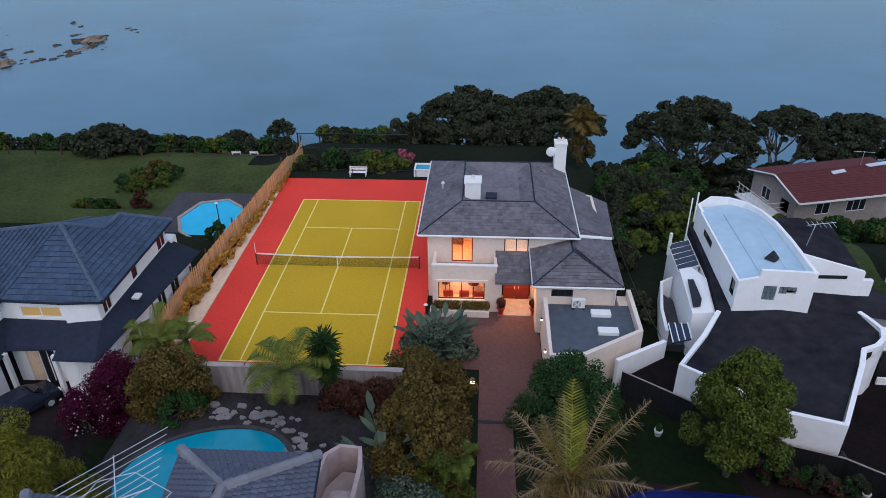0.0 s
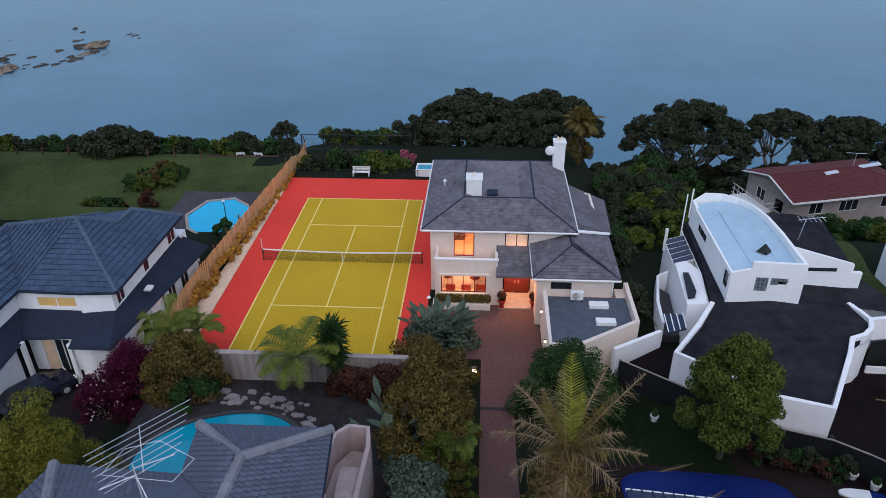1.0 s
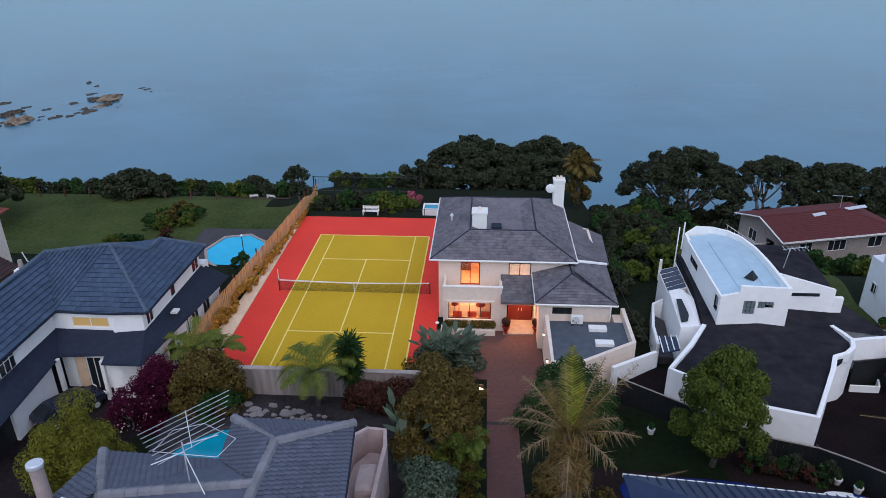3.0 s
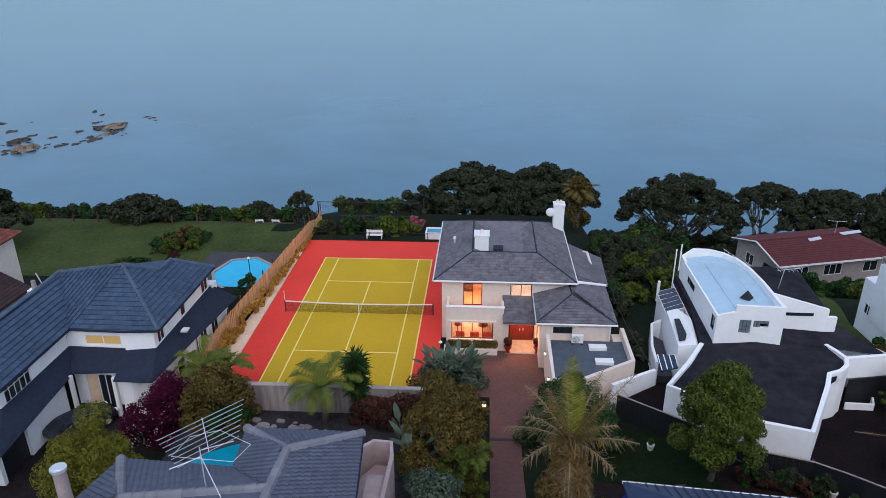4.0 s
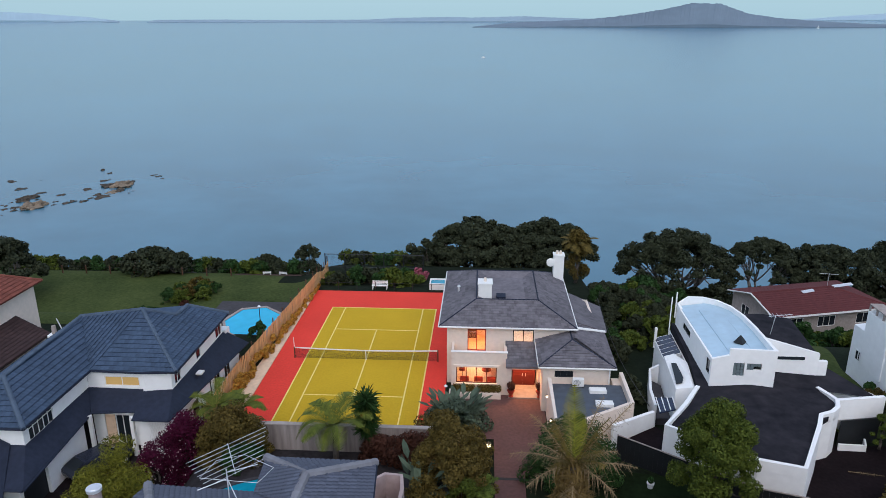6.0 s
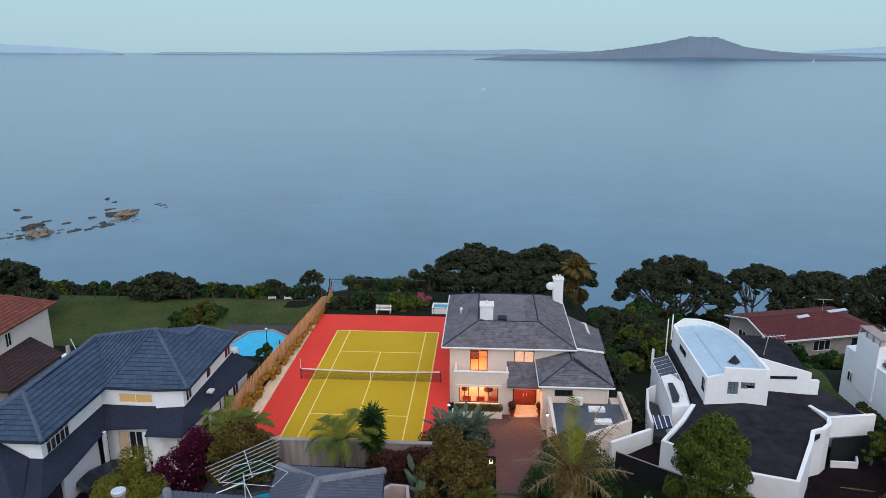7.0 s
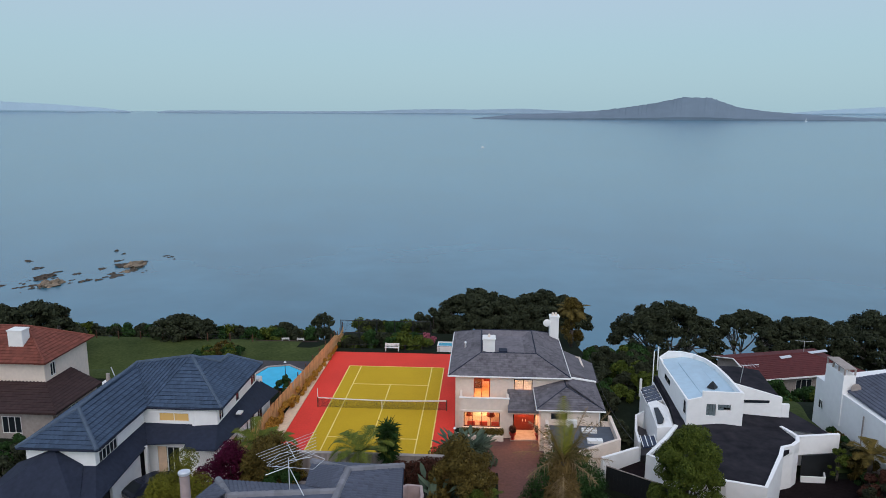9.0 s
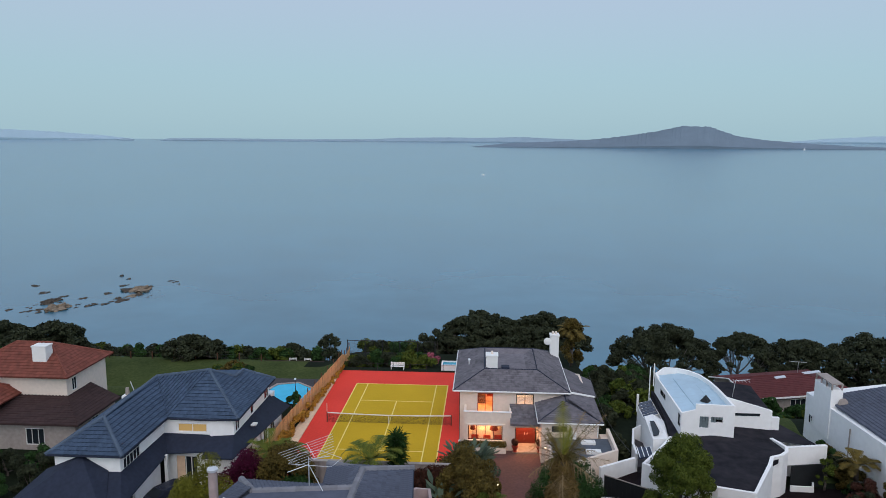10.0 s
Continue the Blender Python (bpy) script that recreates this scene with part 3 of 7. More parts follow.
for i, (x, y, w, h, pale) in enumerate(ROCKS):
    rock((x, y, -0.1), w, w * 1.5, h, i, M_TANROCK if pale else M_ROCK)

def sailboat():
    T = thing("sailing_boat", "tiny white sailing boat far out on the water", "boat", (10 + 3300 * math.sin(math.radians(23.6)), -60 + 3300 * math.cos(math.radians(23.6)), sea_z(3260) + 0.2))
    bm = BM()
    prism(bm, [(-5, -1), (4, -1), (6, 0), (4, 1), (-5, 1)], 0, 1.5)
    part("hull", bm, M_TRIM, T)
    bm = BM()
    prism(bm, [(-3, -0.05), (0.8, -0.05), (0.8, 0.05), (-3, 0.05)], 2, [2.2, 13, 13, 2.2])
    part("sail", bm, M_TRIM, T)
sailboat()
def launch_boat():
    a, d = math.radians(-0.2), 1150
    T = thing("motor_boat", "small white motor boat on the sea", "boat", (10 + d * math.sin(a), -60 + d * math.cos(a), sea_z(d - 60)))
    bm = BM()
    prism(bm, [(-2.5, -0.8), (2, -0.8), (3, 0), (2, 0.8), (-2.5, 0.8)], 0, 0.9)
    part("hull", bm, M_TRIM, T)
    bm = BM()
    box(bm, (-1, -0.6, 0.9), (0.8, 0.6, 2.0), 0.1)
    part("cabin", bm, M_TRIM, T)
launch_boat()

# ---- tennis court ----
def rect(bm, x0, y0, x1, y1, z):
    vs = [bm.verts.new((x, y, z)) for x, y in ((x0, y0), (x1, y0), (x1, y1), (x0, y1))]
    bm.faces.new(vs)

def build_court():
    T = thing("tennis_court", "ochre turf tennis court with a red surround and cream lines", "tennis court", (0, 0, 0))
    bm = BM()
    prism(bm, [(-8.1, -12.25), (5.0, -12.25), (7.4, -9.5), (7.4, -3.6), (6.7, 16.7), (-8.25, 16.7)], -0.25, 0.02)
    part("red_surround", bm, M_RED, T, "brick-red painted hard surround")
    bm = BM()
    box(bm, (-5.485, -11.885, 0.0), (5.485, 11.885, 0.026))
    part("playing_surface", bm, M_GREEN, T, "ochre-green artificial turf")
    W = 0.055
    segs = [(-5.485, -11.885, -5.485, 11.885), (5.485, -11.885, 5.485, 11.885), (-4.115, -11.885, -4.115, 11.885), (4.115, -11.885, 4.115, 11.885),
            (-5.485, -11.885, 5.485, -11.885), (-5.485, 11.885, 5.485, 11.885), (-4.115, -6.4, 4.115, -6.4), (-4.115, 6.4, 4.115, 6.4), (0, -6.4, 0, 6.4)]
    for i, (a, b, c, d) in enumerate(segs):
        bm = BM()
        box(bm, (a - W, b - W, 0.02), (c + W, d + W, 0.031 + 0.0006 * i))
        part("court_line", bm, M_LINE, T)
build_court()

def build_net():
    T = thing("tennis_net", "dark tennis net with a white headband on two posts", "net", (0, 0, 0.025))
    def top(x):
        return 0.93 + 0.14 * (abs(x) / 6.4) ** 1.6
    for x in (-6.45, 6.45):
        bm = BM()
        tube(bm, (x, 0, 0), (x, 0, 1.1), 0.055, 0.055, 10)
        part("post", bm, M_BROWN, T)
    bm = BM()
    n = 64
    for i in range(n):
        a, b = -6.4 + 12.8 * i / n, -6.4 + 12.8 * (i + 1) / n
        vs = [bm.verts.new(p) for p in ((a, 0.03, top(a) - 0.09), (b, 0.03, top(b) - 0.09), (b, 0.03, top(b)), (a, 0.03, top(a)), (a, -0.03, top(a) - 0.09), (b, -0.03, top(b) - 0.09), (b, -0.03, top(b)), (a, -0.03, top(a)))]
        for f in ((4, 5, 6, 7), (3, 2, 1, 0), (7, 6, 2, 3)):
            bm.faces.new([vs[k] for k in f])
    part("headband", bm, M_TRIM, T)
    V, F = [], []
    def strip(p, q, w):
        s = len(V)
        V.extend([(p[0] - w[0], 0, p[2] - w[1]), (q[0] - w[0], 0, q[2] - w[1]), (q[0] + w[0], 0, q[2] + w[1]), (p[0] + w[0], 0, p[2] + w[1])])
        F.append((s, s + 1, s + 2, s + 3))
    for i in range(214):
        x = -6.38 + i * 0.06
        strip((x, 0, 0.03), (x, 0, top(x) - 0.05), (0.006, 0))
    for k in range(15):
        for i in range(16):
            a, b = -6.4 + 0.8 * i, -5.6 + 0.8 * i
            f = (k + 0.5) / 15
            strip((a, 0, 0.03 + f * (top(a) - 0.1)), (b, 0, 0.03 + f * (top(b) - 0.1)), (0, 0.006))
    raw("mesh", V, F, M_DARK, T)
    bm = BM()
    box(bm, (-0.03, -0.04, 0), (0.03, 0.04, 0.92))
    part("centre_strap", bm, M_TRIM, T)
    bm = BM()
    tube(bm, (-6.45, 0, 1.1), (-6.45, 0, 2.0), 0.03, 0.03, 8)
    part("score_pole", bm, M_TRIM, T, "slim white scoring pole")
build_net()

def build_court_edges():
    bm = BM()
    prism(bm, [(-9.75, -12.2), (-8.12, -12.2), (-8.27, 16.7), (-8.5, 16.7)], -0.3, 0.08)
    tagged(part("pale_strip", bm, M_STRIP), "pale concrete margin between court and fence", "edging", kind="structure")
    bm = BM()
    box(bm, (-9.9, -12.55, -0.6), (9.2, -12.26, 0.1), 0.02)
    tagged(part("court_kerb", bm, M_CONC), "low concrete kerb at the court end", "kerb", kind="structure")
    T = thing("garden_wall", "stained pale concrete wall between pool garden and court", "wall", kind="structure")
    bm = BM()
    box(bm, (-5.2, -17.14, -0.3), (7.2, -16.86, 3.92), 0.02)
    part("wall_body", bm, M_WALLSTAIN, T)
    bm = BM()
    box(bm, (-5.25, -17.18, 3.92), (7.25, -16.82, 3.99), 0.015)
    part("coping", bm, M_CONC, T)
build_court_edges()

FENCE = [(-9.95, -12.2), (-9.8, -4), (-9.1, 6), (-8.55, 16.8), (-9.3, 27)]
def along_fence(s):
    L = [math.dist(a, b) for a, b in zip(FENCE, FENCE[1:])]
    for (a, b), l in zip(zip(FENCE, FENCE[1:]), L):
        if s <= l:
            f = s / l
            return a[0] + (b[0] - a[0]) * f, a[1] + (b[1] - a[1]) * f, math.atan2(b[1] - a[1], b[0] - a[0])
        s -= l
    return (*FENCE[-1], math.pi / 2)

def build_paling_fence():
    T = thing("paling_fence", "tall warm-brown timber paling fence beside the court", "fence")
    rng = random.Random(3)
    me = bpy.data.meshes.new("paling")
    bm = BM()
    prism(bm, [(-0.07, -0.012), (0.07, -0.012), (0.07, 0.012), (-0.07, 0.012)], 0, 1.0)
    bm.to_mesh(me)
    bm.free()
    me.materials.append(M_WOOD)
    total = sum(math.dist(a, b) for a, b in zip(FENCE, FENCE[1:]))
    s = 0.1
    while s < total - 0.1:
        x, y, a = along_fence(s)
        h = 1.95 - 0.25 * sm(0, 20, y) + rng.uniform(-0.06, 0.06)
        o = new("paling", me)
        o.parent = T
        zb = 0.05 if y < 17 else ground(x, y) - 0.05
        o.matrix_local = pose(x, y, zb, rng.uniform(-1, 1), rng.uniform(-1.5, 1.5), math.degrees(a)) @ Matrix.Diagonal((1, 1, h, 1))
        s += 0.158
    s = 0.2
    while s < total:
        x, y, a = along_fence(s)
        zb = -0.2 if y < 17 else ground(x, y) - 0.2
        bm = BM()
        box(bm, (x - 0.16, y - 0.05, zb), (x - 0.06, y + 0.05, zb + 2.5), 0.01)
        part("post", bm, M_BROWN, T)
        s += 2.6
build_paling_fence()

def build_climbers():
    rng = random.Random(11)
    cl = []
    s = 0.5
    while s < 29:
        x, y, a = along_fence(s)
        k = 1.0 - 0.45 * sm(-5, 14, y)
        for _ in range(3):
            cl.append((x + 0.42 * k + rng.uniform(-0.1, 0.3), y + rng.uniform(-0.3, 0.3), 0.12 + rng.uniform(0, 1.0) * k, 0.25 * k, 0.3, 0.36 * k))
        s += rng.uniform(0.5, 1.3)
    T = thing("climbing_hedge", "straggly rust-brown creeper growing along the timber fence", "hedge", kind="stuff")
    leaves("foliage", cl, 9000, 0.10, M_RUST, T, 5)
build_climbers()

def post_lamp(x, y, h, zb):
    T = thing("garden_lamp", "slim dark lamp post with a small lantern head", "lamp post", (x, y, zb))
    bm = BM()
    tube(bm, (0, 0, 0), (0, 0, h), 0.05, 0.035, 8)
    part("pole", bm, M_DARK, T)
    bm = BM()
    tube(bm, (0, 0, h), (0.0, 0, h + 0.08), 0.06, 0.16, 10)
    tube(bm, (0, 0, h + 0.08), (0.0, 0, h + 0.2), 0.16, 0.05, 10)
    part("lantern", bm, M_ALU, T)
    bm = BM()
    tube(bm, (0, 0, 0), (0, 0, 0.1), 0.13, 0.11, 10)
    part("foot", bm, M_DARK, T)
post_lamp(-10.25, -9.7, 3.0, ground(-10.25, -9.7))
post_lamp(-11.3, 5.6, 2.4, 0.1)
post_lamp(7.55, -7.2, 1.5, 0)

def build_mesh_fence():
    T = thing("wire_mesh_fence", "tall black wire-mesh fence behind the court garden", "fence")
    y = 25.5
    for x in [-9.3 + 2.45 * i for i in range(6)]:
        bm = BM()
        zb = ground(x, y) - 0.3
        tube(bm, (x, y, zb), (x, y, 1.5), 0.07, 0.07, 7)
        part("post", bm, M_DARK, T)
    for z in (1.4, -0.3):
        bm = BM()
        tube(bm, (-9.3, y, z), (2.95, y, z), 0.045, 0.045, 6)
        part("rail", bm, M_DARK, T)
    V, F = [], []
    for i in range(82):
        x = -9.3 + 0.15 * i
        s = len(V)
        V += [(x - 0.004, y, -1.6), (x + 0.004, y, -1.6), (x + 0.004, y, 1.4), (x - 0.004, y, 1.4)]
        F.append((s, s + 1, s + 2, s + 3))
    for k in range(20):
        z = -1.6 + 0.15 * k
        s = len(V)
        V += [(-9.3, y, z), (2.95, y, z), (2.95, y, z + 0.008), (-9.3, y, z + 0.008)]
        F.append((s, s + 1, s + 2, s + 3))
    raw("wire_mesh", V, F, M_DARK, T)
    T = thing("low_fence", "low dark post-and-wire fence along the court end", "fence")
    for x in [-8.0 + 2.1 * i for i in range(8)]:
        bm = BM()
        tube(bm, (x, 16.95, -0.1), (x, 16.95, 1.0 if x not in (0.4,) else 1.6), 0.035, 0.035, 6)
        part("post", bm, M_DARK, T)
    bm = BM()
    tube(bm, (-8, 16.95, 0.9), (6.8, 16.95, 0.9), 0.018, 0.018, 5)
    part("rail", bm, M_DARK, T)
build_mesh_fence()

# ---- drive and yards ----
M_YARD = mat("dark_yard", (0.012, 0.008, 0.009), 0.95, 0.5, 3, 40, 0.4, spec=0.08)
M_TERRACE = mat("dark_slate_paving", (0.038, 0.034, 0.036), 0.9, 0.5, 5, 30, 0.4, spec=0.1)
# lawn green with the shade by the fence darkened into its colour
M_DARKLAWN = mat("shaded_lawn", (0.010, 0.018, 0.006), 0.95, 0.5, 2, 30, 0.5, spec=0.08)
def drive_bend(x, y):
    f = (x - 11.3) / 4.0
    w = 4.0 - 2.0 * sm(-13.5, -16.5, y)
    return 11.3 + f * w, y
drape("road", 11.3, 15.3, -46, -5.5, 0.5, M_DRIVE, 0.03, drive_bend, "reddish-brown paved driveway leading to the front door", "driveway")
drape("pavement", 7.6, 11.3, -12.0, -5.5, 0.5, M_DRIVE, 0.028, None, "reddish-brown paved forecourt", "forecourt")
bm = BM()
for z in (0.33,):
    box(bm, (11.3, -16.75, 0.0), (13.35, -16.5, ground(12, -16.6) + 0.045))
tagged(part("drain_channel", bm, M_DARK), "dark drain grating across the driveway", "drain", kind="structure")
drape("lawn_west", -62, -16, 6, 33, 1.0, M_LAWN, 0.04, None, "mown green lawn above the sea", "lawn")
drape("lawn_east", 36.2, 41.3, -11, 9, 0.7, M_LAWN, 0.06, lambda x, y: (x + 0.25 * max(0, y), y), "narrow green lawn strip between two houses", "lawn")
drape("path_bench", -23, -14, 30.5, 34, 1.0, M_BED, 0.06, None, "bare brown clifftop bed with benches", "path")
drape("lawn_bank", -23, -10, 12, 27, 1.0, M_LAWN, 0.05, None, "green grassy bank beside the pool", "lawn")
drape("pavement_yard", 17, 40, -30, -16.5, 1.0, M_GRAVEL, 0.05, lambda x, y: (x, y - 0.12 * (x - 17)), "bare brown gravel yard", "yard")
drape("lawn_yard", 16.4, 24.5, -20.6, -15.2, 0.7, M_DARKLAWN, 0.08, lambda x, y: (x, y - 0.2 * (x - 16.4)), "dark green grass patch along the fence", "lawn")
drape("pavement_west", -24, -9.9, -34, -12.3, 1.0, M_SOIL, 0.04, None, "dark driveway and beds below the blue-roofed house", "driveway")
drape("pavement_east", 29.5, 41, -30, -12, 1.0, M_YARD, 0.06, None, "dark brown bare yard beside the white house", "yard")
drape("pavement_garden", -8, 8.8, -27.5, -17.15, 0.75, M_TERRACE, 0.02, None, "dark bare garden soil around the pool", "garden bed")

def garden_bench(x, y, rz, size=1.0):
    T = thing("garden_bench", "white slatted garden bench beyond the court", "bench", (x, y, ground(x, y)), rz)
    T.scale = (size, size, size)
    for z, a, b in ((0.42, -0.25, 0.25), (0.8, 0.25, 0.3)):
        for i in range(3):
            bm = BM()
            if z < 0.6:
                box(bm, (-0.9, a + i * 0.17, z), (0.9, a + i * 0.17 + 0.13, z + 0.04), 0.008)
            else:
                box(bm, (-0.9, 0.26, 0.5 + i * 0.15), (0.9, 0.3, 0.6 + i * 0.15), 0.008)
            part("slat", bm, M_TRIM, T)
    for sx in (-0.8, 0.8):
        for sy in (-0.2, 0.26):
            bm = BM()
            box(bm, (sx - 0.04, sy - 0.04, 0), (sx + 0.04, sy + 0.04, 0.42 if sy < 0 else 0.95))
            part("leg", bm, M_TRIM, T)
garden_bench(-1.3, 17.6, 0)
garden_bench(-18.8, 31.5, 190, 0.6)
garden_bench(-16.6, 31.6, 175, 0.6)
def spa_pool():
    T = thing("spa_pool", "pale rectangular spa pool behind the court", "spa pool", (5.6, 18.6, ground(5.6, 18.6)))
    bm = BM()
    for a, b in (((-1.3, -0.9, 0), (1.3, -0.75, 0.9)), ((-1.3, 0.75, 0), (1.3, 0.9, 0.9)), ((-1.3, -0.75, 0), (-1.15, 0.75, 0.9)), ((1.15, -0.75, 0), (1.3, 0.75, 0.9))):
        box(bm, a, b, 0.02)
    part("tub", bm, M_TRIM, T)
    bm = BM()
    box(bm, (-1.15, -0.75, 0.3), (1.15, 0.75, 0.75))
    part("water_surface", bm, M_POOL2, T)
spa_pool()

def paddock_fence():
    T = thing("paddock_fence", "low dark post-and-wire fence along the lawn", "fence")
    for i in range(11):
        x = -56 + i * 3.3
        z = ground(x, 29.5)
        bm = BM()
        box(bm, (x - 0.07, 29.43, z - 0.2), (x + 0.07, 29.57, z + 1.15), 0.01)
        part("post", bm, M_BROWN, T)
    for k in (0.45, 0.95):
        bm = BM()
        tube(bm, (-56, 29.5, ground(-40, 29.5) + k), (-23, 29.5, ground(-40, 29.5) + k), 0.012, 0.012, 4)
        part("wire", bm, M_DARK, T)
paddock_fence()
def stack():
    T = thing("chimney_stack", "white rendered chimney stack with a slim leaning flue", "chimney", (-24.4, -6.0, ground(-24.4, -6)))
    g = ground(-24.4, -6)
    bm = BM()
    box(bm, (-0.4, -0.4, -0.2), (0.4, 0.4, 4.7 - g), 0.03)
    part("stack_body", bm, M_WHITE, T)
    bm = BM()
    tube(bm, (0, 0, 4.7 - g), (0, 0, 5.4 - g), 0.2, 0.16, 10)
    part("pot", bm, M_CONC, T)
    bm = BM()
    tube(bm, (0.9, 0.2, 4.0 - g), (0.3, 0.1, 6.0 - g), 0.05, 0.05, 8)
    part("pipe", bm, M_ALU, T)
stack()

def drive_lantern():
    T = thing("garden_lantern", "small glowing garden lantern beside the driveway", "lantern", (10.9, -14.4, ground(10.9, -14.4)))
    bm = BM()
    tube(bm, (0, 0, 0), (0, 0, 1.0), 0.05, 0.04, 8)
    part("stem", bm, M_DARK, T)
    bm = BM()
    box(bm, (-0.12, -0.12, 1.0), (0.12, 0.12, 1.26), 0.03)
    part("lens", bm, glow("lantern_lens", (1.0, 0.72, 0.42), 9), T, "glowing warm lens")
    bm = BM()
    tube(bm, (0, 0, 1.26), (0, 0, 1.36), 0.19, 0.03, 8)
    part("cap", bm, M_DARK, T)
    lamp = new("lantern_lamp", bpy.data.lights.new("lantern_lamp", 'POINT'))
    lamp.data.energy, lamp.data.color, lamp.data.shadow_soft_size = 25, (1.0, 0.6, 0.3), 0.2
    lamp.location = (0, 0, 1.6)
    lamp.parent = T
drive_lantern()

# ---- main house ----
def interior(parent, x0, x1, y0, y1, z0, z1, power, col=(1.0, 0.66, 0.34)):
    """A lit room behind a window, open to the window side (y0)."""
    bm = BM()
    t = 0.05
    box(bm, (x0, y1 - t, z0), (x1, y1, z1))
    box(bm, (x0, y0, z0), (x0 + t, y1 - t, z1))
    box(bm, (x1 - t, y0, z0), (x1, y1 - t, z1))
    box(bm, (x0 + t, y0, z0), (x1 - t, y1 - t, z0 + t))
    box(bm, (x0 + t, y0, z1 - t), (x1 - t, y1 - t, z1))
    part("room", bm, M_ROOM, parent, "warmly lit room")
    lamp = new("room_lamp", bpy.data.lights.new("room_lamp", 'POINT'))
    lamp.data.energy, lamp.data.color, lamp.data.shadow_soft_size = power, col, 0.25
    lamp.location = ((x0 + x1) / 2, y0 + 0.9, z1 - 0.35)
    lamp.parent = parent

def chimney(parent, x0, y0, x1, y1, z0, z1, m=None, pots=1):
    bm = BM()
    box(bm, (x0, y0, z0), (x1, y1, z1 - 0.04), 0.02)
    box(bm, (x0 - 0.06, y0 - 0.06, z1 - 0.12), (x1 + 0.06, y1 + 0.06, z1), 0.015)
    c = part("chimney", bm, m or M_TRIM, parent, "white plastered chimney")
    for i in range(pots):
        bm = BM()
        px = x0 + (x1 - x0) * (i + 1) / (pots + 1)
        tube(bm, (px, (y0 + y1) / 2, z1), (px, (y0 + y1) / 2, z1 + 0.3), 0.14, 0.11, 10)
        part("chimney_pot", bm, M_CREAM, c)
    return c

M_DOOR = mat("dark_red_door", (0.11, 0.016, 0.012), 0.45, 0.2, 3, 20, 0.05)
def build_main_house():
    H = thing("main_house", "two-storey cream plastered house with a grey shingled hip roof", "house", (0, 0, 0))
    # upper storey
    bm = BM()
    wall(bm, (7.45, -3.7), (17.45, -3.7), 0, 5.25, 0.25, [(1.7, 3.0, 3.2, 4.95), (5.4, 3.15, 7.1, 4.95), (5.35, 0.05, 7.4, 2.3)])
    wall(bm, (17.45, -3.7), (17.45, 8.6), 0, 5.25, 0.25)
    wall(bm, (17.45, 8.6), (7.45, 8.6), 0, 5.25, 0.25)
    wall(bm, (7.45, 8.6), (7.45, -3.7), 0, 5.25, 0.25)
    part("wall", bm, M_CREAM, H)
    window(H, (9.15, -3.7), (10.65, -3.7), 3.0, 4.95, 1, M_REDDOOR, M_CLEAR, 0.05)
    window(H, (12.85, -3.7), (14.55, -3.7), 3.15, 4.95, 1, M_DARK, M_CLEAR, 0.05)
    interior(H, 8.6, 11.2, -3.44, -0.6, 2.9, 5.15, 130, (1.0, 0.42, 0.15))
    interior(H, 12.2, 15.2, -3.44, -1.2, 2.9, 5.15, 150)
    for a in (12.93, 13.75):
        bm = BM()
        for i in range(9):
            box(bm, (a + i * 0.083, -3.52 + 0.02 * (i % 2), 3.65), (a + (i + 1) * 0.083, -3.5 + 0.02 * (i % 2), 4.9))
        part("blind", bm, M_CURTAIN, H, "drawn white window blind")
    # furniture glimpsed upstairs
    bm = BM()
    box(bm, (9.0, -1.2, 2.96), (9.9, -0.75, 4.6), 0.02)
    for z in (3.3, 3.7, 4.1):
        box(bm, (9.03, -1.23, z), (9.87, -1.2, z + 0.03))
    tagged(part("bookcase", bm, M_BROWN), "dark wooden bookcase in a lit upstairs room", "bookcase")
    bm = BM()
    box(bm, (10.05, -0.68, 3.5), (10.75, -0.66, 4.6), 0.0)
    tagged(part("wall_picture", bm, M_REDDOOR), "dark red framed picture on the room wall", "picture")
    # roof
    E0, ZE, ZR = (6.85, -4.05, 17.95, 9.1), 5.32, 6.55
    x0, y0, x1, y1 = E0
    i = 2.95
    a, b, c, d = (x0, y0, ZE), (x1, y0, ZE), (x1, y1, ZE), (x0, y1, ZE)
    ia, ib, ic, idd = (x0 + i, y0 + i, ZR), (x1 - i, y0 + i, ZR), (x1 - i, y1 - i, ZR), (x0 + i, y1 - i, ZR)
    wl, wr, wf, wb, zw = x0 + i + 1.0, x1 - i - 1.0, y0 + i + 1.0, y1 - i - 1.0, 6.2
    va, vb, vc, vd = (wl, wf, zw), (wr, wf, zw), (wr, wb, zw), (wl, wb, zw)
    bm = BM()
    for q in ((a, b, ib, ia), (b, c, ic, ib), (c, d, idd, ic), (d, a, ia, idd), (ia, ib, vb, va), (ib, ic, vc, vb), (ic, idd, vd, vc), (idd, ia, va, vd), (va, vb, vc, vd)):
        bm.faces.new([bm.verts.new(p) for p in q])
    bmesh.ops.remove_doubles(bm, verts=bm.verts, dist=0.001)
    bmesh.ops.solidify(bm, geom=bm.faces[:], thickness=0.12)
    roof = part("roof", bm, M_SHINGLE, H, "weathered grey shingle roof")
    for q in ((a, b, ib, ia), (b, c, ic, ib), (c, d, idd, ic), (d, a, ia, idd), (vb, va, ia, ib), (vc, vb, ib, ic), (va, vd, idd, ia)):
        tiles(roof, q, M_SHINGLE, 0.3, 0.42, 0.03, "shingles")
    bm = BM()
    for p, q in ((a, ia), (b, ib), (c, ic), (d, idd), (ia, ib), (ib, ic), (ic, idd), (idd, ia)):
        capping(bm, p, q, 0.06)
    tagged(part("ridge_capping", bm, M_DARKROOF, roof), kind="stuff")
    bm = BM()
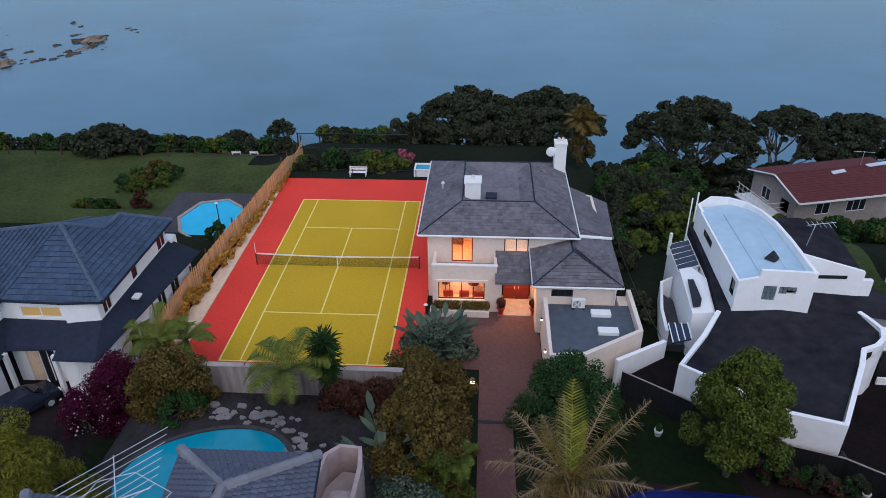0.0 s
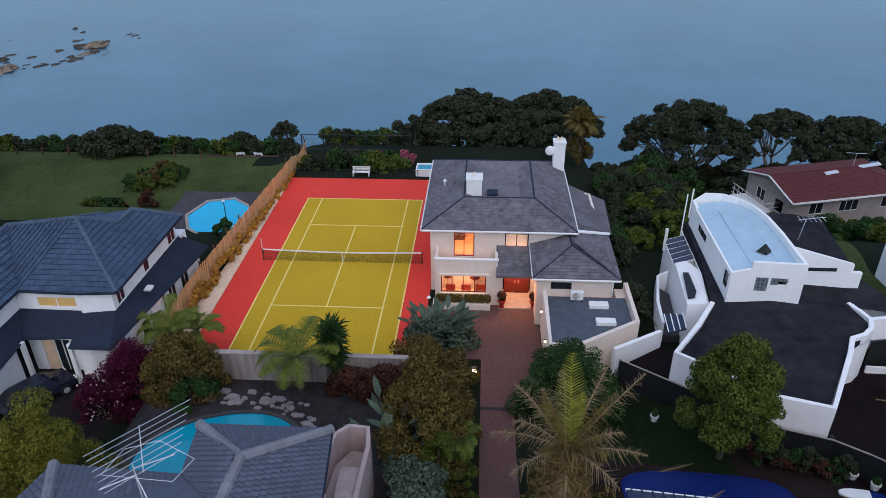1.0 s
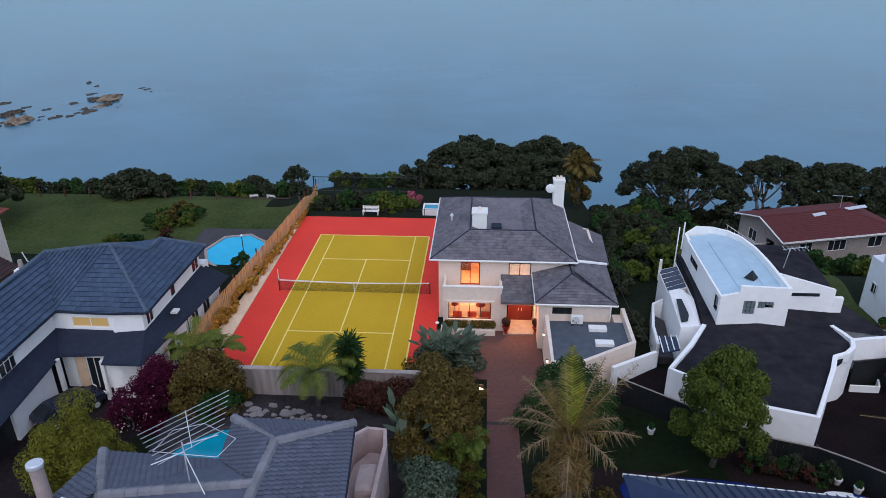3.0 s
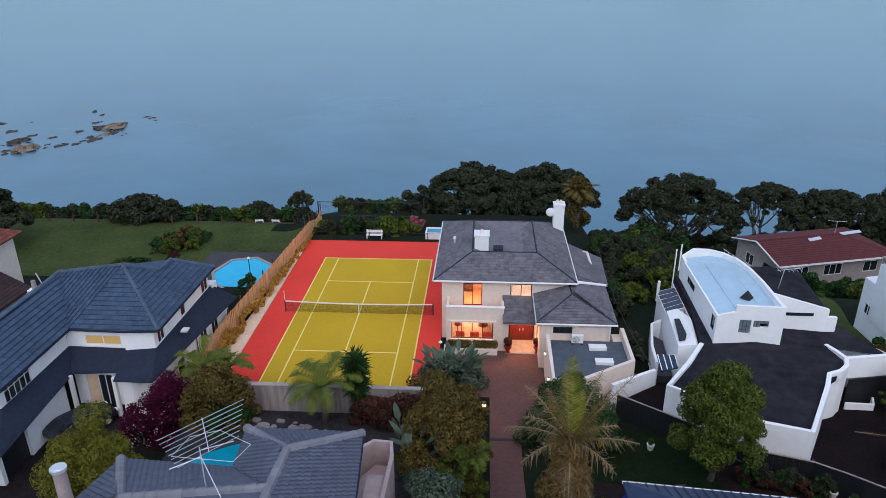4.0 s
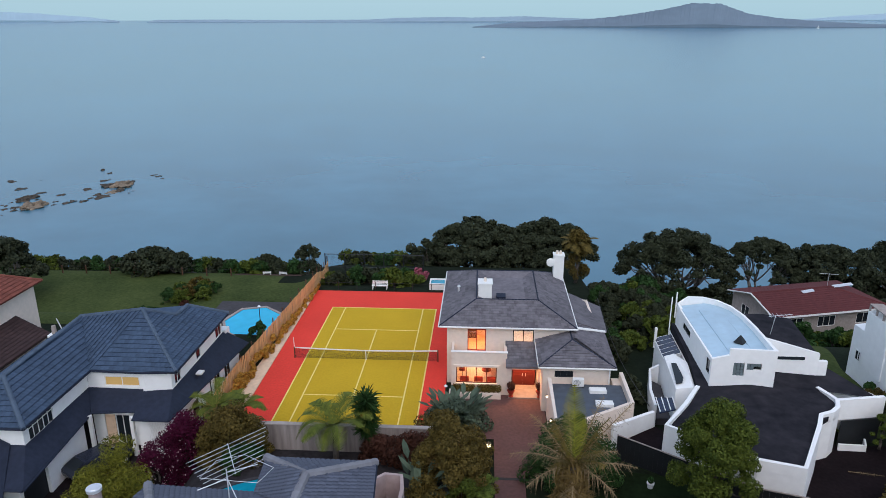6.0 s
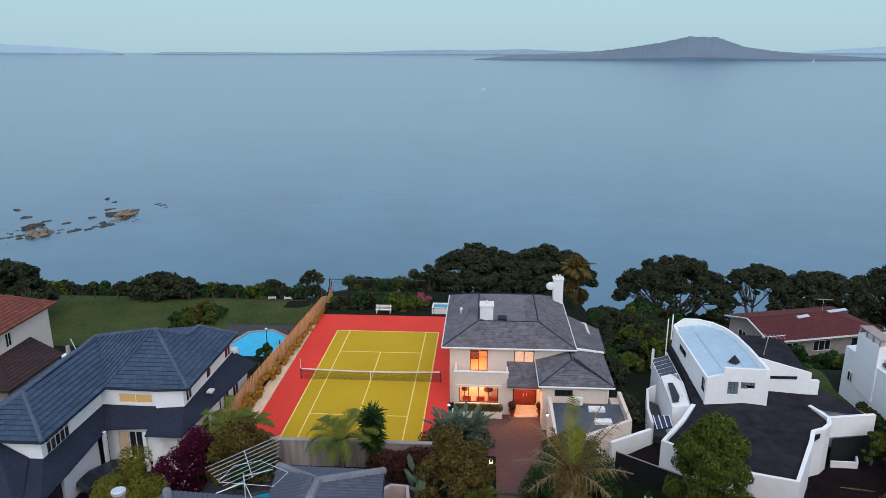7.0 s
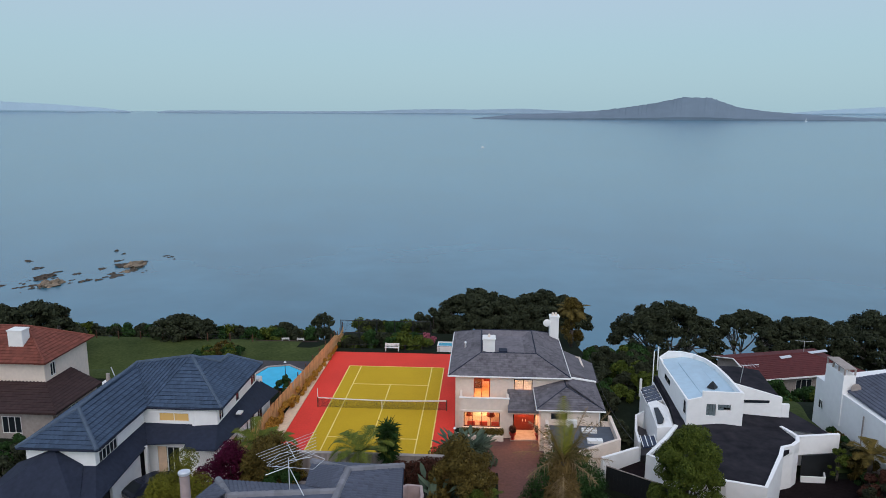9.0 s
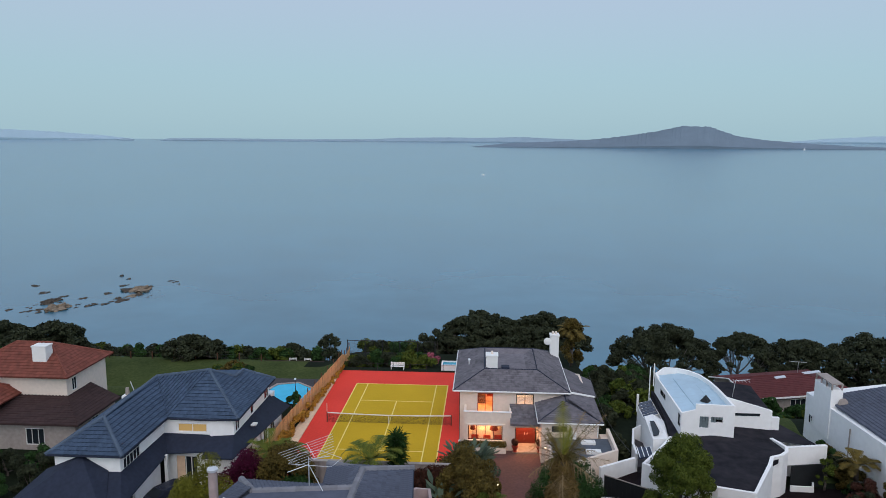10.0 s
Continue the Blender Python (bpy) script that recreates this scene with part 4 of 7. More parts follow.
    # gutter all round
    for p, q in ((a, b), (b, c), (c, d), (d, a)):
        p, q = Vector(p), Vector(q)
        n = Vector(((q - p).normalized().y, -(q - p).normalized().x, 0)) * 0.05
        tube(bm, p + n + Vector((0, 0, -0.08)), q + n + Vector((0, 0, -0.08)), 0.075, 0.075, 8)
    part("gutter", bm, M_TRIM, H, "white eaves gutter")
    bm = BM()
    box(bm, (x0 + 0.05, y0 + 0.05, 5.18), (x1 - 0.05, y1 - 0.05, 5.24))
    part("soffit", bm, M_TRIM, H)
    chimney(H, 9.95, -0.45, 11.1, 0.75, 5.9, 7.7, M_TRIM)
    chimney(H, 17.0, 6.9, 17.95, 7.9, 3.0, 7.9, M_TRIM, 2)
    bm = BM()
    box(bm, (11.5, -0.3, 6.15), (12.3, 0.6, 6.45), 0.02)
    part("roof_hatch", bm, M_DARKROOF, H, "small dark roof hatch")
    bm = BM()
    tube(bm, (8.2, 2.2, 5.7), (8.2, 2.2, 6.35), 0.09, 0.09, 10)
    tube(bm, (8.2, 2.2, 6.35), (8.2, 2.2, 6.5), 0.16, 0.1, 10)
    part("vent_pipe", bm, M_ALU, H)
    bm = BM()
    bmesh.ops.create_uvsphere(bm, u_segments=16, v_segments=8, radius=0.42)
    for v in bm.verts:
        v.co = Vector((16.7 + v.co.x, 6.85 + v.co.y * 0.25, 7.2 + v.co.z))
    tube(bm, (16.7, 6.9, 7.2), (17.05, 7.0, 6.9), 0.03, 0.03, 6)
    part("satellite_dish", bm, M_TRIM, H, "white satellite dish on the chimney")
    # lower front block with balcony
    bm = BM()
    wall(bm, (7.9, -5.6), (12.35, -5.6), 0, 3.0, 0.25, [(0.4, 1.05, 3.65, 2.5)])
    wall(bm, (12.35, -5.6), (12.35, -3.7), 0, 3.75, 0.2)
    wall(bm, (7.9, -3.7), (7.9, -5.6), 0, 3.75, 0.2)
    wall(bm, (7.9, -5.6), (12.35, -5.6), 3.0, 3.75, 0.2)
    part("front_block", bm, M_CREAM, H)
    bm = BM()
    box(bm, (8.1, -5.4, 2.78), (12.15, -3.7, 2.9))
    part("balcony_floor", bm, M_CONC, H)
    bm = BM()
    box(bm, (7.86, -5.64, 3.75), (12.4, -5.36, 3.82), 0.01)
    part("balcony_coping", bm, M_TRIM, H)
    window(H, (8.3, -5.6), (11.55, -5.6), 1.05, 2.5, 3, M_DOOR, M_CLEAR, 0.08)
    bm = BM()
    for p, q in (((8.1, -5.72, 2.5), (11.75, -5.6, 2.66)), ((8.1, -5.72, 0.9), (11.75, -5.6, 1.05)), ((8.1, -5.7, 1.05), (8.3, -5.6, 2.5)), ((11.55, -5.7, 1.05), (11.75, -5.6, 2.5))):
        box(bm, p, q, 0.01)
    part("window_surround", bm, M_CREAM, H)
    interior(H, 8.2, 11.9, -5.34, -2.2, 0.1, 2.75, 190, (1.0, 0.58, 0.26))
    for k, x in enumerate((8.6, 9.75, 10.8)):
        bm = BM()
        box(bm, (x, -4.6, 0.15), (x + 0.7, -4.0, 0.6), 0.06)
        box(bm, (x, -4.75, 0.15), (x + 0.7, -4.6, 1.15), 0.06)
        tagged(part("armchair", bm, M_REDDOOR), "dark red armchair seen through the lit window", "armchair", "chairs in the front room")
    for x0, x1, z0, z1 in ((8.7, 9.2, 1.2, 1.9), (10.6, 11.5, 1.1, 2.0)):
        bm = BM()
        box(bm, (x0, -2.3, z0), (x1, -2.26, z1), 0.005)
        tagged(part("wall_picture", bm, M_DOOR), "dark framed picture on the lit room wall", "picture", "pictures in the front room")
    for x, w in ((8.75, 0.28), (10.75, 0.4)):
        T = thing("table_lamp", "dark lamp on a slim stand in the lit front room", "lamp", (x, -4.3, 0.15), group="lamps in the front room")
        bm = BM()
        tube(bm, (0, 0, 0), (0, 0, 0.05), 0.2, 0.2, 12)
        tube(bm, (0, 0, 0.05), (0, 0, 1.5), 0.03, 0.03, 8)
        part("stand", bm, M_DARK, T)
        bm = BM()
        tube(bm, (0, 0, 1.4), (0, 0, 1.95), w, w * 0.6, 14)
        part("shade", bm, M_DOOR, T)
    bm = BM()
    box(bm, (7.75, -6.35, 0), (11.9, -5.62, 0.5), 0.03)
    tagged(part("planter_box", bm, M_CREAM), "long cream plastered planter under the window", "planter")
    # entrance porch
    bm = BM()
    wall(bm, (14.85, -5.6), (15.35, -5.6), 0, 3.0, 0.25)
    wall(bm, (12.35, -5.6), (12.75, -5.6), 0, 3.0, 0.25)
    wall(bm, (12.75, -5.6), (14.85, -5.6), 2.35, 3.0, 0.25)
    wall(bm, (15.35, -5.6), (15.35, -3.7), 0, 3.0, 0.2)
    part("porch_wall", bm, M_CREAM, H)
    bm = BM()
    slab(bm, [(12.25, -6.35, 2.95), (14.95, -6.35, 2.95), (14.95, -3.72, 3.95), (12.25, -3.72, 3.95)], 0.14)
    porch = part("porch_roof", bm, M_SHINGLE, H)
    tiles(porch, [(12.25, -6.35, 2.96), (14.95, -6.35, 2.96), (14.95, -3.72, 3.96), (12.25, -3.72, 3.96)], M_SHINGLE, 0.3, 0.42, 0.03, "shingles")
    bm = BM()
    box(bm, (12.9, -4.0, 0.05), (14.75, -3.9, 2.3), 0.01)
    box(bm, (13.75, -4.04, 0.1), (13.9, -4.0, 2.25))
    for i in range(2):
        for z in (0.3, 1.3):
            box(bm, (13.05 + i * 0.9, -4.03, z), (13.65 + i * 0.9, -4.0, z + 0.8), 0.01)
    door = part("door", bm, M_DOOR, H, "dark red panelled double front door")
    for x in (13.7, 13.96):
        bm = BM()
        tube(bm, (x, -4.1, 1.0), (x, -4.1, 1.25), 0.02, 0.02, 6)
        part("door_handle", bm, M_ALU, door)
    bm = BM()
    box(bm, (12.5, -6.1, 0), (15.2, -3.9, 0.12), 0.02)
    part("doorstep", bm, M_CONC, H)
    lamp = new("porch_lamp", bpy.data.lights.new("porch_lamp", 'POINT'))
    lamp.data.energy, lamp.data.color, lamp.data.shadow_soft_size = 230, (1.0, 0.48, 0.22), 0.15
    lamp.location = (13.8, -5.0, 2.2)
    lamp.parent = H
    # single-storey wing on the right with its hip roof
    bm = BM()
    wall(bm, (15.0, -7.9), (20.1, -7.9), 0, 4.0, 0.2, [(0.9, 3.0, 2.3, 3.55)])
    wall(bm, (20.1, -7.9), (20.1, 5.6), 0, 4.0, 0.2)
    wall(bm, (15.0, -3.7), (15.0, -7.9), 0, 4.0, 0.2)
    wall(bm, (20.1, 5.6), (17.5, 5.6), 0, 4.0, 0.2)
    part("wing_wall", bm, M_CREAM, H)
    window(H, (15.9, -7.9), (17.3, -7.9), 3.0, 3.55, 2, M_DARK, M_GLASS, 0.06)
    P, Q, R = (17.45, -5.3, 4.95), (17.45, -3.72, 4.95), (14.65, -8.25, 4.05)
    R2, S, S2 = (20.45, -8.25, 4.05), (20.45, -2.3, 4.2), (14.65, -3.72, 4.15)
    W1, W2 = (17.98, -3.72, 5.05), (17.98, -2.3, 5.1)
    bm = BM()
    faces = [(R, R2, P), (S2, R, P, Q), (R2, S, W2, W1, Q, P)]
    for q in faces:
        bm.faces.new([bm.verts.new(p) for p in q])
    bmesh.ops.remove_doubles(bm, verts=bm.verts, dist=0.001)
    bmesh.ops.solidify(bm, geom=bm.faces[:], thickness=0.12)
    wr2 = part("wing_roof", bm, M_SHINGLE, H, "weathered grey shingle roof")
    tiles(wr2, (R, R2, P), M_SHINGLE, 0.3, 0.42, 0.05, "shingles")
    tiles(wr2, (S2, R, P, Q), M_SHINGLE, 0.3, 0.42, 0.05, "shingles")
    tiles(wr2, (R2, S, W2, P), M_SHINGLE, 0.3, 0.42, 0.07, "shingles")
    bm = BM()
    capping(bm, R, P, 0.06)
    capping(bm, R2, P, 0.06)
    capping(bm, P, Q, 0.06)
    tagged(part("ridge_capping", bm, M_DARKROOF, wr2), kind="stuff")
    bm = BM()
    for p, q in ((R, R2), (R, S2), (R2, S)):
        tube(bm, Vector(p) + Vector((0, -0.03, -0.1)), Vector(q) + Vector((0, -0.03, -0.1)), 0.07, 0.07, 8)
    tube(bm, (20.0, -8.1, 3.9), (20.0, -8.02, 2.6), 0.05, 0.05, 8)
    part("wing_gutter", bm, M_TRIM, H, "white gutter and downpipe")
    # dark panel on the wing roof
    def on_plane(x, y):
        return 4.05 + (20.45 - x) * 0.3 + 0.09
    bm = BM()
    slab(bm, [(18.9, -5.9, on_plane(18.9, 0)), (20.2, -5.9, on_plane(20.2, 0)), (20.2, -4.0, on_plane(20.2, 0)), (18.9, -4.0, on_plane(18.9, 0))], 0.06)
    part("roof_panel", bm, M_DARKROOF, H, "dark solar heating panel")
    # back wing mono-pitch
    bm = BM()
    slab(bm, [(17.98, -2.2, 5.15), (20.7, -2.2, 4.3), (21.4, 5.9, 3.2), (17.98, 5.9, 4.7)], 0.12)
    part("back_wing_roof", bm, M_SHINGLE, H)
    bm = BM()
    slab(bm, [(17.9, -3.75, 5.25), (20.55, -2.35, 4.36), (20.55, -2.15, 4.38), (17.9, -3.5, 5.27)], 0.1)
    part("flashing", bm, M_TRIM, H, "white metal roof flashing")
    return H
build_main_house()

def build_garage():
    G = thing("garage", "flat-roofed cream garage with a grey membrane roof and parapet", "garage")
    poly = [(15.35, -14.2), (17.5, -14.05), (21.2, -11.55), (21.2, -7.0), (20.32, -7.0), (20.32, -8.15), (15.35, -8.15)]
    bm = BM()
    prism(bm, poly, -0.3, 2.55)
    part("body", bm, M_CREAM, G)
    inner = [(15.65, -13.9), (17.4, -13.75), (20.9, -11.4), (20.9, -8.2), (15.65, -8.2)]
    bm = BM()
    prism(bm, inner, 2.553, 2.6)
    part("roof_membrane", bm, M_GREYROOF, G, "grey membrane flat roof")
    bm = BM()
    strip_wall(bm, [(15.35, -8.2)] + poly[:4], 2.553, 3.1, 0.28)
    part("parapet", bm, M_CREAM, G)
    for (x, y) in ((18.35, -9.6), (18.55, -11.5)):
        bm = BM()
        box(bm, (x, y, 2.6), (x + 1.25, y + 0.6, 2.85), 0.03)
        s = part("skylight", bm, M_TRIM, G, "white domed skylight")
    G2 = thing("air_conditioner", "white outdoor air-conditioning unit on the garage roof", "air conditioner", (17.6, -8.6, 2.6))
    bm = BM()
    box(bm, (-0.42, -0.16, 0.1), (0.42, 0.16, 0.72), 0.03)
    part("casing", bm, M_TRIM, G2)
    bm = BM()
    for r in (0.24, 0.16, 0.08):
        for i in range(20):
            a, b = 2 * math.pi * i / 20, 2 * math.pi * (i + 1) / 20
            tube(bm, (r * math.cos(a) - 0.1, -0.175, 0.41 + r * math.sin(a)), (r * math.cos(b) - 0.1, -0.175, 0.41 + r * math.sin(b)), 0.012, 0.012, 4)
    part("fan_grille", bm, M_DARK, G2)
    for x in (-0.35, 0.35):
        bm = BM()
        box(bm, (x - 0.05, -0.2, 0), (x + 0.05, 0.2, 0.1))
        part("foot", bm, M_DARK, G2)
    for y in (-9.3, -12.6):
        L = thing("wall_lamp", "small bright lantern on the garage wall", "wall lamp", (15.25, y, 2.1))
        bm = BM()
        box(bm, (-0.05, -0.045, -0.08), (0.05, 0.045, 0.1), 0.015)
        part("lens", bm, glow("lantern_glow", (1.0, 0.8, 0.55), 4), L)
        bm = BM()
        box(bm, (-0.07, -0.06, 0.1), (0.07, 0.06, 0.13))
        part("cap", bm, M_DARK, L)
build_garage()

def urn(x, y):
    T = thing("potted_topiary", "clipped ball shrub in a dark red urn beside the door", "potted plant", (x, y, 0.12), group="pots at the front door")
    bm = BM()
    for a, b, r, s in ((0, 0.06, 0.2, 0.2), (0.06, 0.2, 0.1, 0.14), (0.2, 0.5, 0.16, 0.28), (0.5, 0.56, 0.31, 0.31)):
        tube(bm, (0, 0, a), (0, 0, b), r, s, 12)
    part("pot", bm, M_REDDOOR, T)
    leaves("foliage", [(0, 0, 0.95, 0.33, 0.33, 0.36)], 500, 0.07, M_REDBUSH, T, 4)
urn(12.72, -5.95)
urn(15.0, -5.95)

# ---- blue-tiled house beside the court ----
M_CAPTILE = mat("ridge_tile", (0.075, 0.105, 0.15), 0.75, 0.3, 3, 25, 0.3, island=0.5)
def build_left_house():
    H = thing("blue_roofed_house", "white two-storey house with a blue-grey tiled hip roof", "house")
    ZE = 6.0
    # upper walls: main block, projecting bay, wing
    bm = BM()
    outline = [(-22.0, -21.3), (-17.0, -21.3), (-17.0, -14.2), (-13.0, -14.2), (-13.0, -14.4), (-11.1, -14.0), (-11.1, -4.4), (-16.5, -4.4), (-20.5, -8.6), (-22.0, -8.6)]
    for k in range(len(outline)):
        p, q = outline[k], outline[(k + 1) % len(outline)]
        holes = []
        if k == 2:
            holes = [(1.2, 4.75, 3.7, 5.5)]
        if k == 5:
            holes = [(0.5, 4.5, 1.5, 5.75), (4.3, 4.5, 5.1, 5.75), (8.2, 4.4, 9.6, 5.75)]
        if k == 1:
            holes = [(0.5, 4.5, 3.0, 5.8)]
        wall(bm, p, q, 4.0, 5.95, 0.2, holes)
    part("upper_wall", bm, M_WHITE, H)
    window(H, (-15.8, -14.2), (-13.3, -14.2), 4.75, 5.5, 1, M_TRIM, M_AMBER, 0.06)
    window(H, (-11.1, -13.5), (-11.1, -12.5), 4.5, 5.75, 1, M_TRIM, M_GLASS, 0.06)
    window(H, (-11.1, -9.7), (-11.1, -8.9), 4.5, 5.75, 0, M_TRIM, M_GLASS, 0.06)
    window(H, (-11.1, -5.8), (-11.1, -4.4), 4.4, 5.75, 1, M_TRIM, M_GLASS, 0.06)
    window(H, (-17.0, -20.8), (-17.0, -18.3), 4.5, 5.8, 4, M_TRIM, M_GLASS, 0.06, rail=True)
    # roof planes
    pk = (-14.6, -10.0, 8.75)
    A, B = (-12.9, -14.45, ZE), (-10.6, -14.25, ZE)
    C, D = (-10.6, -4.0, ZE), (-16.6, -14.35, ZE)
    Rw = (-19.6, -9.6, 7.9)
    V2, Vv = (-12.9, -6.3, 7.58), (-12.95, -8.3, 7.62)
    Wn, We, Ws = (-22.4, -21.7, ZE), (-16.6, -21.7, ZE), (-19.5, -18.7, 7.75)
    NW, N1 = (-22.4, -8.2, ZE), (-16.5, -4.0, ZE)
    quads = [((D, A, B, pk), "f"), ((B, C, V2, Vv, pk), "r"), ((C, N1, V2), "b"), ((D, pk, Rw), "v"), ((Wn, We, Ws), "s"), ((We, D, Rw, Ws), "e"), ((NW, Wn, Ws, Rw), "w"), ((N1, NW, Rw, pk), "n"), ((N1, pk, Vv, V2), "n2")]
    bm = BM()
    for q, _ in quads:
        try:
            bm.faces.new([bm.verts.new(p) for p in q])
        except ValueError:
            pass
    bmesh.ops.remove_doubles(bm, verts=bm.verts, dist=0.001)
    bmesh.ops.triangulate(bm, faces=bm.faces[:])
    bmesh.ops.recalc_face_normals(bm, faces=bm.faces[:])
    bmesh.ops.solidify(bm, geom=bm.faces[:], thickness=0.1)
    roof = part("roof", bm, M_BLUETILE, H, "blue-grey concrete tile roof")
    for q in ((D, (-10.6, -14.35, ZE), pk), (B, C, V2, Vv, pk), (Wn, We, Ws), (We, D, Rw, Ws), (NW, Wn, Ws, Rw)):
        tiles(roof, q, M_BLUETILE, 0.36, 0.33, 0.085, hump=0.02)
    tiles(roof, ((-16.6, -14.35, ZE), pk, Rw), M_BLUETILE, 0.36, 0.33, 0.085, hump=0.02)
    bm = BM()
    for p, q in ((B, pk), (pk, Rw), (Rw, Ws), (Ws, Wn), (Ws, We), (C, V2), (V2, Vv), (Vv, pk), (N1, pk)):
        capping(bm, p, q, 0.16)
    tagged(part("ridge_capping", bm, M_CAPTILE, roof), kind="stuff")
    bm = BM()
    for p, q in ((D, A), (A, B), (B, C), (Wn, We), (We, D), (NW, Wn)):
        tube(bm, Vector(p) - Vector((0, 0, 0.07)), Vector(q) - Vector((0, 0, 0.07)), 0.08, 0.08, 8)
    part("gutter", bm, M_DARKROOF, H)
    # lower skirt roof
    for q in ([(-10.3, -16.8, 3.8), (-9.6, -2.9, 2.9), (-11.1, -4.0, 4.4), (-11.1, -14.0, 4.5)],
              [(-12.75, -16.8, 3.8), (-10.3, -16.8, 3.8), (-11.1, -14.0, 4.5), (-13.0, -14.4, 4.52)],
              [(-16.0, -16.0, 3.75), (-12.75, -16.0, 3.95), (-13.0, -14.2, 4.55), (-17.0, -14.2, 4.6)],
              [(-15.6, -24.0, 3.5), (-16.0, -16.1, 3.7), (-17.0, -14.0, 4.6), (-17.0, -21.3, 4.6)],
              [(-23.2, -24.0, 3.4), (-15.6, -24.0, 3.5), (-17.0, -21.3, 4.6), (-22.0, -21.3, 4.6)]):
        bm = BM()
        slab(bm, q, 0.14)
        part("skirt_roof", bm, M_DARKROOF, H, "dark blue lower skirt roof")
    apex = (-19.9, -21.35, 5.85)
    for q in ([(-24.6, -25.6, 2.7), (-16.2, -25.2, 3.0), apex], [(-24.6, -25.6, 2.7), apex, (-22.6, -21.35, 4.7)], [(-16.2, -25.2, 3.0), (-17.9, -21.35, 4.7), apex]):
        bm = BM()
        slab(bm, q, 0.14)
        part("porch_hip", bm, M_DARKROOF, H, "dark blue lower hip roof")
    bm = BM()
    for p, q in (((-10.25, -16.85, 3.73), (-9.55, -2.9, 2.83)), ((-12.75, -16.85, 3.73), (-10.3, -16.85, 3.73)), ((-16.0, -16.05, 3.67), (-12.75, -16.05, 3.88)), ((-15.55, -24.0, 3.43), (-15.95, -16.1, 3.62)), ((-23.2, -24.05, 3.33), (-15.6, -24.05, 3.43))):
        tube(bm, p, q, 0.07, 0.07, 8)
    part("lower_gutter", bm, M_DARKROOF, H)
    # ground floor
    bm = BM()
    wall(bm, (-12.75, -16.2), (-10.3, -16.2), 0.4, 3.75, 0.2)
    wall(bm, (-10.3, -16.0), (-10.3, -3.2), 0.0, 3.3, 0.2, [(3.0, 1.5, 4.2, 2.8), (7.2, 0.9, 8.4, 2.9), (9.3, 1.3, 10.6, 2.9)])
    wall(bm, (-16.4, -23.3), (-16.4, -16.4), 0.4, 3.7, 0.2, [(0.3, 0.4, 2.7, 2.9)])
    wall(bm, (-22.6, -23.3), (-16.4, -23.3), 0.4, 3.7, 0.2)
    wall(bm, (-16.4, -15.2), (-13.0, -15.2), 0.4, 3.7, 0.2, [(0.8, 0.5, 2.6, 3.1)])
    wall(bm, (-10.3, -3.2), (-16.5, -3.2), -0.3, 3.4, 0.2)
    part("lower_wall", bm, M_WHITE, H)
    window(H, (-10.3, -13.0), (-10.3, -11.8), 1.5, 2.8, 0, M_TRIM, M_GLASS, 0.06)
    window(H, (-10.3, -8.8), (-10.3, -7.6), 0.9, 2.9, 1, M_TRIM, M_GLASS, 0.06)
    window(H, (-10.3, -6.7), (-10.3, -5.4), 1.3, 2.9, 1, M_TRIM, M_GLASS, 0.06)
    window(H, (-14.85, -15.2), (-13.8, -15.2), 0.5, 3.1, 1, M_TRIM, M_GLASS, 0.06)
    bm = BM()
    box(bm, (-15.58, -15.16, 0.5), (-14.9, -15.1, 3.08), 0.01)
    for z in (0.7, 1.9):
        box(bm, (-15.45, -15.18, z), (-15.03, -15.155, z + 1.0), 0.008)
    part("front_door", bm, M_STRIP, H, "pale tan panelled front door")
    for x in (-13.0, -15.9):
        bm = BM()
        box(bm, (x - 0.12, -16.5, 0.4), (x + 0.12, -16.26, 3.68), 0.02)
        part("porch_post", bm, M_TRIM, H)
    bm = BM()
    for i in range(8):
        tube(bm, (-12.0 + i * 0.17, -16.3, 1.9), (-12.0 + i * 0.17 + 0.4, -16.3, 3.3), 0.02, 0.02, 4)
        tube(bm, (-11.6 + i * 0.17, -16.3, 1.9), (-12.0 + i * 0.17, -16.3, 3.3), 0.02, 0.02, 4)
    part("trellis", bm, M_TRIM, H, "white diagonal garden trellis")
    bm = BM()
    box(bm, (-16.75, -23.05, 0.4), (-16.65, -20.55, 3.0))
    part("garage_door", bm, M_DARK, H)
    bm = BM()
    box(bm, (-10.6, -11.3, 4.16), (-10.15, -10.7, 4.3), 0.03)
    part("skylight", bm, M_TRIM, H)
    bm = BM()
    box(bm, (-11.6, -4.2, 3.4), (-10.9, -3.3, 4.5), 0.02)
    part("back_parapet", bm, M_WHITE, H)
build_left_house()

